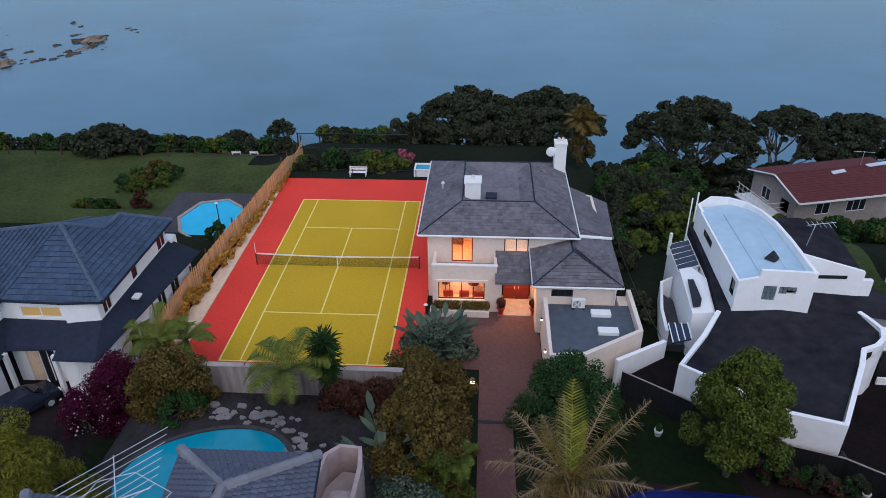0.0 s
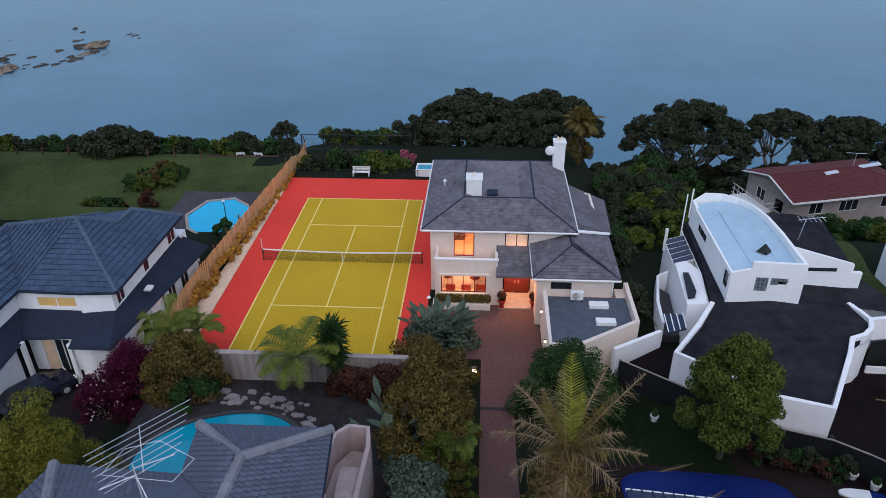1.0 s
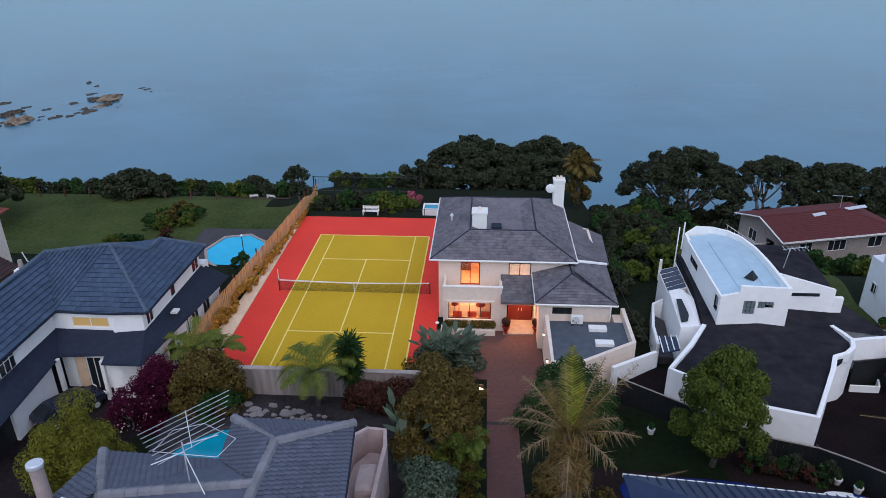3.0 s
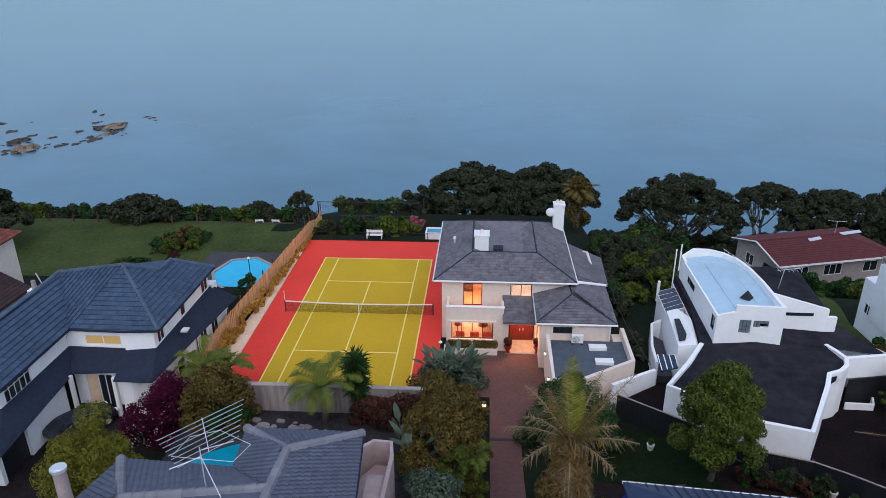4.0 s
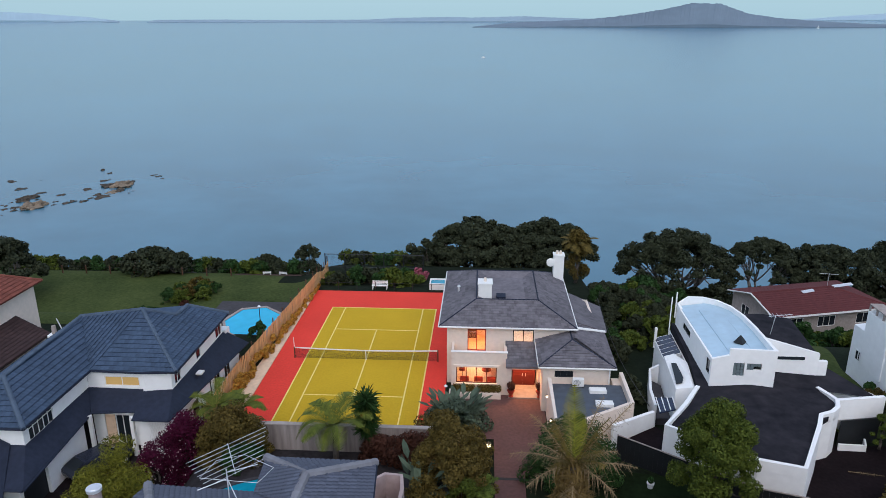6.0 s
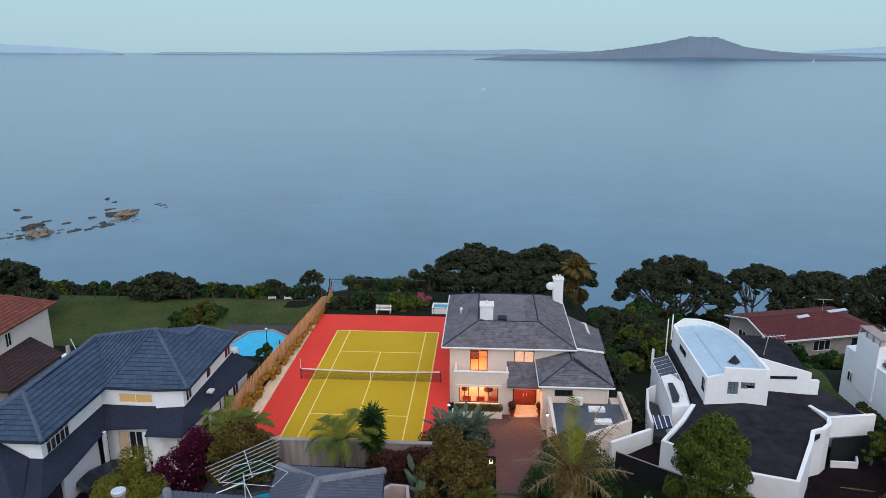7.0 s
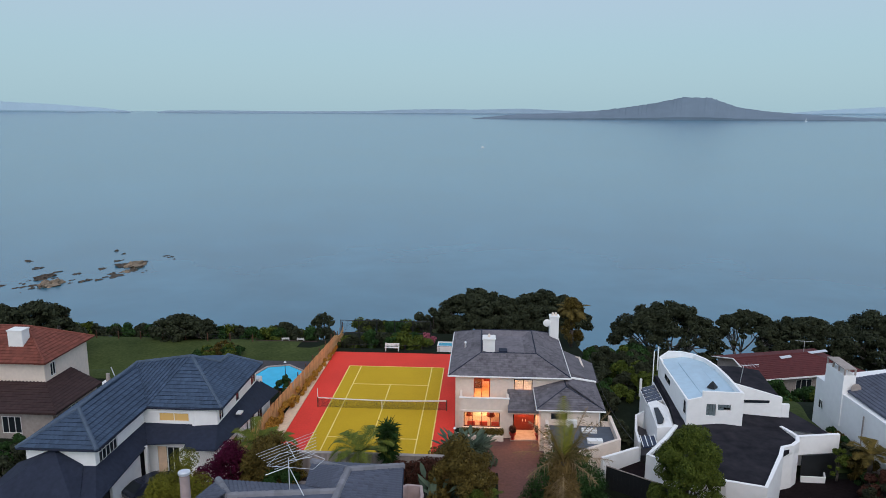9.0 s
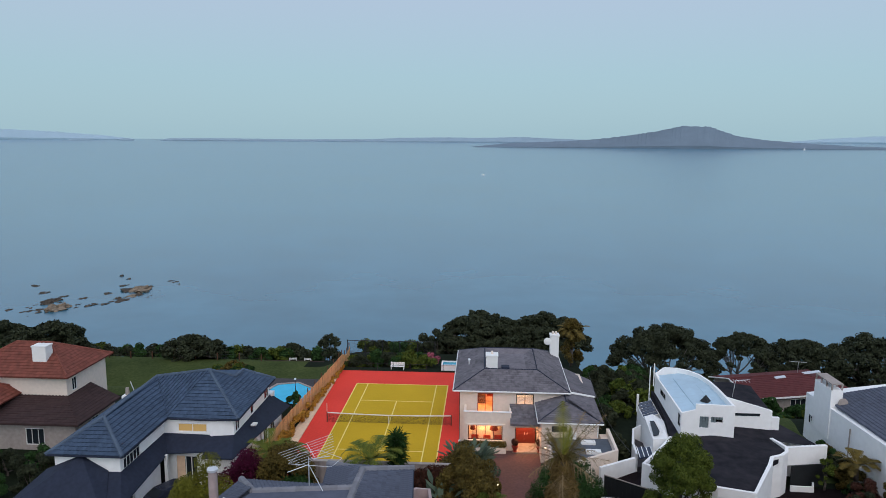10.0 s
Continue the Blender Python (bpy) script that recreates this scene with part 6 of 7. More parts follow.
def build_terracotta_house():
    H = thing("terracotta_house", "cream two-storey house with a terracotta tiled roof", "house")
    bm = BM()
    wall(bm, (-41.0, -6.0), (-30.4, -6.0), 0, 6.4, 0.25)
    wall(bm, (-30.4, -6.0), (-30.4, 1.0), 0, 6.4, 0.25, [(0.9, 4.6, 1.7, 5.9)])
    wall(bm, (-30.4, 1.0), (-41.0, 1.0), -1.5, 6.4, 0.25)
    part("wall", bm, M_CREAM, H)
    window(H, (-30.4, -5.1), (-30.4, -4.3), 4.6, 5.9, 1, M_TRIM, M_GLASS, 0.06)
    hip_roof(H, -41.5, -6.7, -29.8, 1.5, 6.45, 8.7, 4.1, M_REDTILE, label="mottled terracotta tile roof")
    chimney(H, -34.3, -5.0, -32.9, -3.9, 6.9, 9.0, M_TRIM, 0)
    bm = BM()
    slab(bm, [(-41, -10.6, 3.4), (-26.9, -10.3, 3.3), (-30.4, -6.0, 4.4), (-41, -6.0, 4.4)], 0.14)
    slab(bm, [(-26.9, -10.3, 3.3), (-26.8, -3.0, 3.3), (-30.4, -2.0, 4.4), (-30.4, -6.0, 4.4)], 0.14)
    r = part("lower_roof", bm, M_BROWNTILE, H, "brown tiled lower roof")
    tiles(r, [(-41, -10.6, 3.42), (-26.9, -10.3, 3.32), (-30.4, -6.0, 4.42), (-41, -6.0, 4.42)], M_BROWNTILE, 0.36, 0.34, 0.05)
    tiles(r, [(-26.9, -10.3, 3.32), (-26.8, -3.0, 3.32), (-30.4, -2.0, 4.42), (-30.4, -6.0, 4.42)], M_BROWNTILE, 0.36, 0.34, 0.05)
    # grey in place of cream: the shade under the eaves is in the colour
    bm = BM()
    wall(bm, (-41, -9.6), (-27.6, -9.6), -0.5, 3.3, 0.2, [(8.6, 1.0, 10.4, 2.6)])
    wall(bm, (-27.6, -9.6), (-27.6, -2.6), -0.5, 3.3, 0.2, [(2.2, 1.0, 4.0, 2.6)])
    part("lower_wall", bm, M_CONC, H)
    window(H, (-32.4, -9.6), (-30.6, -9.6), 1.0, 2.6, 2, M_TRIM, M_GLASS, 0.06)
    window(H, (-27.6, -7.4), (-27.6, -5.6), 1.0, 2.6, 2, M_TRIM, M_GLASS, 0.06)
    hip_roof(H, -46, -10.0, -35.0, -4.8, 4.6, 6.2, 2.6, M_REDTILE, name="side_roof")
build_terracotta_house()

def build_red_roof_house():
    H = thing("red_roofed_house", "low weatherboard house with a faded red roof below the slope", "house")
    bm = BM()
    wall(bm, (44.6, 24.0), (59.7, 24.0), -9.5, -5.0, 0.2, [(2.6, -7.3, 4.4, -5.9), (6.5, -7.3, 9.0, -5.9), (12, -7.3, 14, -5.9)])
    wall(bm, (44.6, 32.1), (44.6, 24.0), -10.5, -5.0, 0.2, [(2, -7.5, 3.6, -6), (5.5, -7.5, 7.0, -6)])
    wall(bm, (59.7, 24.0), (59.7, 32.1), -11, -5.0, 0.2)
    wall(bm, (59.7, 32.1), (44.6, 32.1), -11, -5.0, 0.2)
    part("wall", bm, M_CONC, H)
    window(H, (47.2, 24.0), (49.0, 24.0), -7.3, -5.9, 1, M_TRIM, M_GLASS, 0.05)
    window(H, (51.1, 24.0), (53.6, 24.0), -7.3, -5.9, 2, M_TRIM, M_GLASS, 0.05)
    window(H, (56.6, 24.0), (58.6, 24.0), -7.3, -5.9, 1, M_TRIM, M_GLASS, 0.05)
    window(H, (44.6, 30.1), (44.6, 28.5), -7.5, -6.0, 1, M_TRIM, M_GLASS, 0.05)
    x0, x1, y0, ym, y1, ze, zr = 43.9, 60.5, 22.8, 27.6, 32.4, -4.95, -3.6
    xr = x1 - 5.2
    front, back = [(x0, y0, ze), (x1, y0, ze), (xr, ym, zr), (x0, ym, zr)], [(x1, y1, ze), (x0, y1, ze), (x0, ym, zr), (xr, ym, zr)]
    for q in (front, back, [(x1, y0, ze), (x1, y1, ze), (xr, ym, zr)]):
        bm = BM()
        slab(bm, q, 0.14)
        r = part("roof", bm, M_REDROOF, H, "faded brick-red roof")
        tiles(r, q, M_REDROOF, 0.4, 0.5, 0.05)
    bm = BM()
    capping(bm, (x0, ym, zr), (xr, ym, zr), 0.12)
    capping(bm, (x1, y0, ze), (xr, ym, zr), 0.12)
    tagged(part("ridge_capping", bm, M_REDROOF, H), kind="stuff")
    for a, b in ((44.6, 44.8),):
        bm = BM()
        vs = [[bm.verts.new((x, y, z)) for y, z in ((23.95, -5.05), (32.1, -5.05), (ym, zr - 0.2))] for x in (a, b)]
        bm.faces.new(vs[0])
        bm.faces.new(list(reversed(vs[1])))
        for k in range(3):
            bm.faces.new((vs[0][k], vs[1][k], vs[1][(k + 1) % 3], vs[0][(k + 1) % 3]))
        bmesh.ops.recalc_face_normals(bm, faces=bm.faces[:])
        part("gable", bm, M_CONC, H)
    bm = BM()
    box(bm, (x0, y0 - 0.06, ze - 0.2), (x1, y0 - 0.005, ze + 0.02))
    part("fascia", bm, M_TRIM, H)
    bm = BM()
    for y, z in ((y0, ze), (y1, ze)):
        tube(bm, (x0 - 0.03, y, z - 0.06), (x0 - 0.03, ym, zr - 0.06), 0.09, 0.09, 6)
    part("barge_board", bm, M_TRIM, H)
    for a, b, c in ((50.6, 52.4, 26.6), (55.5, 58.5, 27.2)):
        bm = BM()
        z = ze + (zr - ze) * (c - y0) / (ym - y0) + 0.1
        slab(bm, [(a, c, z), (b, c + 0.2, z + 0.06), (b, c + 0.7, z + 0.2), (a, c + 0.5, z + 0.15)], 0.04)
        part("roof_sheet", bm, M_ALU, H, "pale metal sheet on the roof")
    bm = BM()
    for i in range(8):
        tube(bm, (42.6, 26 + i * 0.8, -8), (42.6, 26 + i * 0.8, -6.3), 0.03, 0.03, 5)
    for z in (-6.3, -6.9, -7.5):
        tube(bm, (42.6, 25.8, z), (42.6, 32, z), 0.03, 0.03, 5)
        tube(bm, (42.6, 25.8, z), (44.6, 25.8, z), 0.03, 0.03, 5)
    box(bm, (42.5, 25.7, -8.1), (44.6, 32, -7.9))
    part("deck_rail", bm, M_TRIM, H, "white timber deck rail")
    H.matrix_world = Matrix.Translation((45.4, 23.9, 0)) @ pose(0, 0, 0, 0, 0, 15) @ Matrix.Translation((-44.2, -23.3, 0))
    A = thing("tv_aerial", "thin television aerial above the faded red roof", "aerial", (54.6, 31.0, -3.5))
    bm = BM()
    tube(bm, (0, 0, 0), (0, 0, 1.6), 0.03, 0.03, 5)
    tube(bm, (-1.2, 0, 1.6), (1.2, 0, 1.5), 0.03, 0.03, 5)
    part("mast", bm, M_ALU, A)
build_red_roof_house()

def build_villa():
    H = thing("white_villa", "white plastered house with a square tower chimney and grey roof", "house")
    bm = BM()
    prism(bm, [(41.4, -20), (52, -20), (52, -0.5), (41.4, -0.5)], -1.5, [5.6, 6.2, 6.2, 4.75])
    part("wall", bm, M_WHITE, H)
    R = [(41.75, -20, 5.72), (41.75, -3.0, 5.25), (52, -3.0, 7.3), (52, -20, 7.8)]
    bm = BM()
    slab(bm, R, 0.12)
    r = part("roof", bm, M_GREYTILE, H, "grey tiled roof")
    tiles(r, R, M_GREYTILE, 0.36, 0.34, 0.06)
    bm = BM()
    box(bm, (41.3, -5.4, 2.0), (42.35, -2.2, 6.7), 0.02)
    t = part("tower_chimney", bm, M_WHITE, H, "square white tower chimney")
    for x in (41.38, 42.27):
        for y in (-5.32, -4.3, -3.3, -2.28):
            bm = BM()
            box(bm, (x - 0.06, y - 0.06, 6.7), (x + 0.06, y + 0.06, 7.2))
            part("pier", bm, M_CONC, t)
    bm = BM()
    box(bm, (41.3, -5.4, 7.2), (42.35, -2.2, 7.3), 0.02)
    part("cap", bm, M_CONC, t)
    window(H, (41.36, -1.5), (41.36, -2.4), 2.1, 3.0, 1, M_TRIM, M_GLASS, -0.03)
    bm = BM()
    tube(bm, (41.25, -9.2, 0.5), (41.25, -9.2, 4.6), 0.06, 0.06, 8)
    part("downpipe", bm, M_CONC, H)
build_villa()

def villa_fittings():
    T = thing("satellite_dish", "round grey satellite dish on the white tower wall", "satellite dish", (42.3, -5.65, 5.6))
    bm = BM()
    bmesh.ops.create_uvsphere(bm, u_segments=18, v_segments=10, radius=0.45)
    for v in bm.verts:
        v.co.y = v.co.y * 0.2
    part("dish", bm, M_CONC, T, smooth=True)
    bm = BM()
    tube(bm, (0, 0, 0), (0, 0.2, -0.15), 0.03, 0.03, 6)
    part("bracket", bm, M_ALU, T)
villa_fittings()

def build_blue_roof_house():
    H = thing("blue_metal_roof_house", "house with a dark blue corrugated metal hip roof", "house")
    a, b, p, q = (16.6, -30.0, 8.5), (33, -31.5, 8.5), (20.5, -33.5, 9.8), (31, -35.0, 9.8)
    c, d = (33.5, -39, 8.5), (17.2, -39, 8.5)
    bm = BM()
    for f in ((b, a, p, q), (a, d, p), (d, c, q, p), (c, b, q)):
        bm.faces.new([bm.verts.new(v) for v in f])
    bmesh.ops.remove_doubles(bm, verts=bm.verts, dist=0.001)
    bmesh.ops.solidify(bm, geom=bm.faces[:], thickness=0.1)
    roof = part("roof", bm, M_BLUEMETAL, H, "dark blue metal roof")
    for i in range(44):
        f = (i + 0.5) / 44
        e = Vector(b).lerp(Vector(a), f)
        lo, hi = Vector((0, 0, 0.05)), 0
        g = (e.x - 20.5) / 10.5
        top = Vector(p).lerp(Vector(q), min(1, max(0, g)))
        k = 1.0
        if e.x < 20.5:
            k = max(0.05, (e.x - 17.2) / 3.3)
        if e.x > 31:
            k = max(0.05, (33 - e.x) / 2)
        t2 = e + (Vector((e.x, top.y, top.z)) - e) * k
        bm = BM()
        tube(bm, e + lo, t2 + lo, 0.03, 0.03, 4)
        part("roof_rib", bm, M_BLUEMETAL, roof)
    bm = BM()
    tube(bm, Vector(a) + Vector((0, 0, -0.05)), Vector(b) + Vector((0, 0, -0.05)), 0.07, 0.07, 8)
    part("gutter", bm, M_TRIM, H)
    bm = BM()
    prism(bm, [(17.8, -38.5), (33, -38.5), (32.5, -32.0), (17.8, -30.6)], 1.0, 8.4)
    part("wall", bm, M_CREAM, H)
M_BLUEMETAL = mat("blue_metal", (0.025, 0.038, 0.085), 0.45, 0.25, 3, 20, 0.05)
build_blue_roof_house()

# ---- cliff-top trees ----
def cliff_tree(x, y, R, Ry, top, thick, seed, count=26000, leaf=0.2, rise=0.0, clump=0.115, stems=5):
    """An umbrella crown of leaf clumps over bare forking limbs; rise: height of the ground-level fork above the land."""
    zb = max(ground(x, y), -14)
    T = thing("pohutukawa_tree", "broad dark evergreen coastal tree with twisted pale limbs", "tree", (x, y, zb), group="cliff-top trees")
    r = random.Random(seed)
    H = top - zb
    C = []
    n = int(150 * (R / 8) ** 0.7) + 30
    for _ in range(n):
        a, q = r.random() * 2 * math.pi, r.random() ** 0.55
        k = R * clump * r.uniform(0.5, 1.35)
        bump = 0.05 * R * math.sin(3 * a + seed) + 0.04 * R * math.sin(5 * a * q + 2 * seed)
        z = H - k * 0.7 - (thick * 1.25) * (1 - math.sqrt(max(0.0, 1 - (0.97 * q) ** 2))) + bump * 0.5 - thick * 0.62 * r.random() ** 1.7 * (1 - 0.5 * q)
        C.append((R * 0.93 * q * math.cos(a), Ry * 0.93 * q * math.sin(a), z, k, k, k * 0.62))
    leaves("crown", C, count, leaf, M_POHU, T, seed, 0.6, 0.5, 0.5)
    bm = BM()
    low = H - thick * 1.15
    for i in range(stems):
        a = 2 * math.pi * (i + r.uniform(-0.3, 0.3)) / stems
        foot = Vector((0.10 * R * math.cos(a), 0.10 * R * math.sin(a), -0.4))
        knee = Vector((0.32 * R * math.cos(a), 0.32 * Ry * math.sin(a), max(0.3, low * r.uniform(0.45, 0.75)) + rise))
        mid = foot.lerp(knee, 0.5) + Vector((r.uniform(-1, 1), r.uniform(-1, 1), 0)) * 0.05 * R
        w = 0.045 * R * r.uniform(0.7, 1.1)
        chain(bm, [foot, mid, knee], w, w * 0.7, 7)
        near = sorted(C, key=lambda c: (Vector(c[:3]) - knee - Vector((math.cos(a), math.sin(a), 0)) * R * 0.25).length)
        for c in r.sample(near[:max(8, n // 4)], 7):
            tip = Vector(c[:3])
            bend = knee.lerp(tip, 0.5) + Vector((r.uniform(-1, 1), r.uniform(-1, 1), r.uniform(-0.9, 0.3))) * 0.07 * R
            chain(bm, [knee, knee.lerp(bend, 0.5) + Vector((0, 0, -0.02 * R)), bend, tip], w * 0.5, w * 0.16, 5)
            for d in r.sample(near[:max(8, n // 4)], 1):
                e = Vector(d[:3])
                if (e - bend).length < 0.6 * R:
                    chain(bm, [bend, bend.lerp(e, 0.5) + Vector((0, 0, -0.03 * R)), e], w * 0.3, w * 0.1, 5)
    part("trunk", bm, M_PALEBARK, T, smooth=True)
    return T
cliff_tree(9.6, 38, 7.8, 6.0, 3.0, 5.0, 21, 34000)
cliff_tree(19.3, 39.5, 7.6, 6.0, 2.4, 4.8, 22, 34000)
cliff_tree(14.6, 38.6, 5.4, 4.6, 1.7, 4.2, 35, 18000)
cliff_tree(2.0, 37, 4.4, 3.6, -2.0, 3.6, 23, 12000)
cliff_tree(40.2, 48, 9.2, 7, -0.9, 6.2, 24, 36000)
cliff_tree(53.3, 49, 6.0, 6, -2.7, 4.6, 25, 20000)
cliff_tree(63, 50, 7.0, 6, -3.7, 4.6, 26, 20000)
cliff_tree(75, 48, 9, 7, -2.2, 5.0, 27, 22000)
cliff_tree(89, 45, 9, 7, -1.5, 5.0, 28, 14000)
cliff_tree(-34.4, 31, 4.6, 3.0, 0.25, 2.6, 29, 6500, 0.2, 0, 0.13)
cliff_tree(-31.2, 31.5, 2.4, 2.2, -0.6, 2.0, 30, 3000, 0.2, 0, 0.15)
cliff_tree(-14.2, 36, 1.9, 1.6, -0.7, 1.9, 31, 1300, 0.19, 0, 0.17)
cliff_tree(-20.8, 37, 2.8, 2.2, -2.7, 1.8, 32, 3600, 0.2, 0, 0.15)
cliff_tree(-48.5, 20, 6.0, 5.0, 4.9, 4.5, 33, 16000)
cliff_tree(-57, 22, 6.0, 5.0, 4.0, 4.5, 34, 14000)

# darker growth under the cliff trees
_u = random.Random(41)
def understory():
    for i in range(34):
        x = 30 + i * 1.75 + _u.uniform(-0.7, 0.7)
        y = 46.5 + _u.uniform(-1.5, 1.5)
        shrub("coastal_scrub", "dark tangled scrub under the cliff trees", x, y, 2.0, 1.6, (_u.uniform(1.6, 2.6) if x < 60 else _u.uniform(4.2, 5.8)), M_POHU, 500 + i, 13, 1900, 0.24, z=max(ground(x, y), -12.5), group="cliff scrub")
    for i in range(14):
        x = 1 + i * 1.7
        shrub("coastal_scrub", "dark tangled scrub under the cliff trees", x, 34.5 + _u.uniform(-1, 1), 1.5, 1.3, _u.uniform(2.0, 3.4), M_POHU, 540 + i, 9, 1100, 0.2, group="cliff scrub")

def shrub(name, label, x, y, R, Ry, H, material, seed, n=14, count=2500, leaf=0.2, z=None, category="shrub", clump=0.4, slim=0.55, group=""):
    zb = ground(x, y) if z is None else z
    return tree(name, label, (x, y, zb), R, Ry, H, H * 0.12, int(n * 1.7), int(count * 1.15), leaf, material, seed, M_BARK, 0.08, 6, clump * 0.85, 0.8, -0.05, category, slim, group)

rng = random.Random(77)
understory()
# hedge line along the cliff top
for i in range(46):
    x = -66 + i * 1.45 + rng.uniform(-0.4, 0.4)
    if -12.5 < x < -9:
        continue
    shrub("coastal_shrub", "low dark green wind-clipped coastal shrub", x, 34.0 + rng.uniform(-1, 1.5), 1.9, 1.4, rng.uniform(1.2, 1.9), rng.choice([M_DEEP, M_POHU, M_LEAF]), 100 + i, 10, 1300, 0.19, group="cliff hedge")
for i in range(24):
    f = rng.uniform(0.0, 0.22) if i < 8 else rng.uniform(0.5, 1.0)
    x, y = -27.4 + 2.6 * f + rng.uniform(-1.9, 1.9), 13.0 + 11 * f + rng.uniform(-1.0, 1.0)
    k = 0.8 if i < 8 else 1.25
    shrub("garden_shrub", "leafy green garden shrub on the lawn bank", x, y, rng.uniform(0.6, 1.1) * k, 1.0 * k, rng.uniform(0.7, 1.5) * k, (M_LEAF, M_DEEP, M_OLIVE, M_LEAF, M_DEEP)[i % 5], 160 + i, 10, 1100, 0.13, clump=0.32, group="bank shrubs")
shrub("bronze_shrub", "dark red-leaved shrub by the lawn", -23.3, 15.5, 0.9, 0.9, 1.8, M_REDBUSH, 190, 8, 900, 0.15)
# planting behind the court
for i in range(11):
    x = -7.5 + i * 0.95
    shrub("garden_shrub", "dense dark green shrub behind the court", x, 20.5 + rng.uniform(-1, 4.0), rng.uniform(1.0, 1.7), 1.3, rng.uniform(1.2, 2.6), rng.choice([M_DEEP, M_POHU, M_LEAF]), 200 + i, 9, 1100, 0.18, group="court-end shrubs")
for x in (-0.5, 2.6):
    shrub("pink_hydrangea", "rounded shrub covered in dusky pink blossom", x, 24, 1.1, 1.0, 1.7, M_PINK, 215 + int(x), 9, 900, 0.13, group="pink shrubs")
# planting down the right side of the house
for i in range(100):
    y = -6 + (i // 5) * 2.2 + rng.uniform(-1.0, 1.0)
    x = 22.0 + (i % 5) * 2.4 + max(0, y) * 0.1 + rng.uniform(-0.8, 0.8)
    if (x > 23.2 and y < 3.0) or x < 21.8:
        continue
    shrub("wild_shrub", "overgrown dark green shrub on the slope", x, y, rng.uniform(1.0, 1.8), 1.4, rng.uniform(1.0, 2.2), rng.choice([M_DEEP, M_POHU, M_LEAF, M_POHU]), 240 + i, 14, 2200, 0.17, clump=0.3, group="slope shrubs")
for i in range(20):
    x, y = 33 + i * 1.9 + rng.uniform(-1, 1), 36 + rng.uniform(-5, 5)
    if 42 < x < 69 and y < 36:
        y = 36.5
    shrub("wild_shrub", "overgrown dark green shrub on the slope", x, y, 2.0, 1.8, rng.uniform(2.0, 3.8), rng.choice([M_DEEP, M_POHU]), 300 + i, 9, 1400, 0.24, group="slope shrubs")
for i in range(14):
    x, y = 37.5 + i * 1.2, 14 + rng.uniform(-6, 6)
    shrub("garden_shrub", "mid-green garden shrub below the white house", x, y, 1.4, 1.2, rng.uniform(1.2, 2.4), rng.choice([M_LEAF, M_DEEP]), 330 + i, 8, 1000, 0.2, group="slope shrubs")

for i in range(12):
    x = 42.5 + i * 1.5
    y = 19.5 + 0.27 * (x - 42.5) + rng.uniform(-0.6, 0.6)
    shrub("hedge_shrub", "rounded green hedge shrub before the red-roofed house", x, y, 1.4, 1.2, rng.uniform(1.6, 2.4), (M_LEAF, M_DEEP, M_LEAF)[i % 3], 360 + i, 14, 1600, 0.16, clump=0.32, group="slope hedge")

for i, (x, y, h) in enumerate(((-25.6, -13.5, 1.8), (-26.8, -15.5, 2.2), (-28.6, -13.6, 1.8), (-30.5, -15.0, 2.0), (-33, -14.2, 2.2), (-26.0, -18.5, 2.6), (-29.5, -18.8, 2.8), (-33, -19.0, 3.0))):
    shrub("garden_shrub", "dark evergreen shrub beside the brown-roofed wing", x, y, 1.5, 1.4, h, (M_DEEP, M_POHU)[i % 2], 380 + i, 14, 1900, 0.14, clump=0.32, group="side garden shrubs")
for i, (x, y, h) in enumerate(((40.4, -9.0, 1.6), (40.2, -11.5, 2.0), (39.6, -15.5, 2.6), (38.6, -17.0, 2.2), (40.6, -17.8, 3.4), (39.2, -19.6, 3.0), (37.0, -21.5, 2.4), (41.0, -21.5, 3.6))):
    shrub("garden_shrub", "dark brown-green shrub below the white villa", x, y, 1.3, 1.3, h, (M_POHU, M_OLIVE, M_REDBUSH)[i % 3], 390 + i, 14, 1900, 0.14, clump=0.32, group="villa garden shrubs")

# ---- near planting ----
M_BLOSSOM = mat("pale_blossom", (0.55, 0.36, 0.40), 0.8, 0.3, 3, 20, 0.0, island=0.6)
def tree_fern(x, y, zb, h, n, L, seed, material=None):
    T = thing("tree_fern", "tall tree fern with arching feathery pale green fronds", "tree fern", (x, y, zb))
    bm = BM()
    chain(bm, [(0, 0, -0.3), (0.08, 0.05, h * 0.5), (0, 0, h)], 0.22, 0.16, 9)
    part("trunk", bm, M_BARK, T, smooth=True)
    feather_crown("fronds", T, material or M_FERN, h, n, L, L * 0.24, seed, (0.35, 1.15), (0.6, 1.35), 32, 0.05)
M_FERN = mat("fern_leaf", (0.045, 0.075, 0.012), 0.7, 0.4, 3, 20, 0.0, island=0.7, stain=(0.18, 0.20, 0.035), spec=0.1)
tree_fern(1.06, -18.0, 2.0, 2.6, 15, 3.1, 3)
tree_fern(-8.3, -13.6, 0.0, 2.9, 15, 2.6, 15)
tree_fern(-6.6, -13.4, 0.0, 2.8, 12, 2.2, 16)

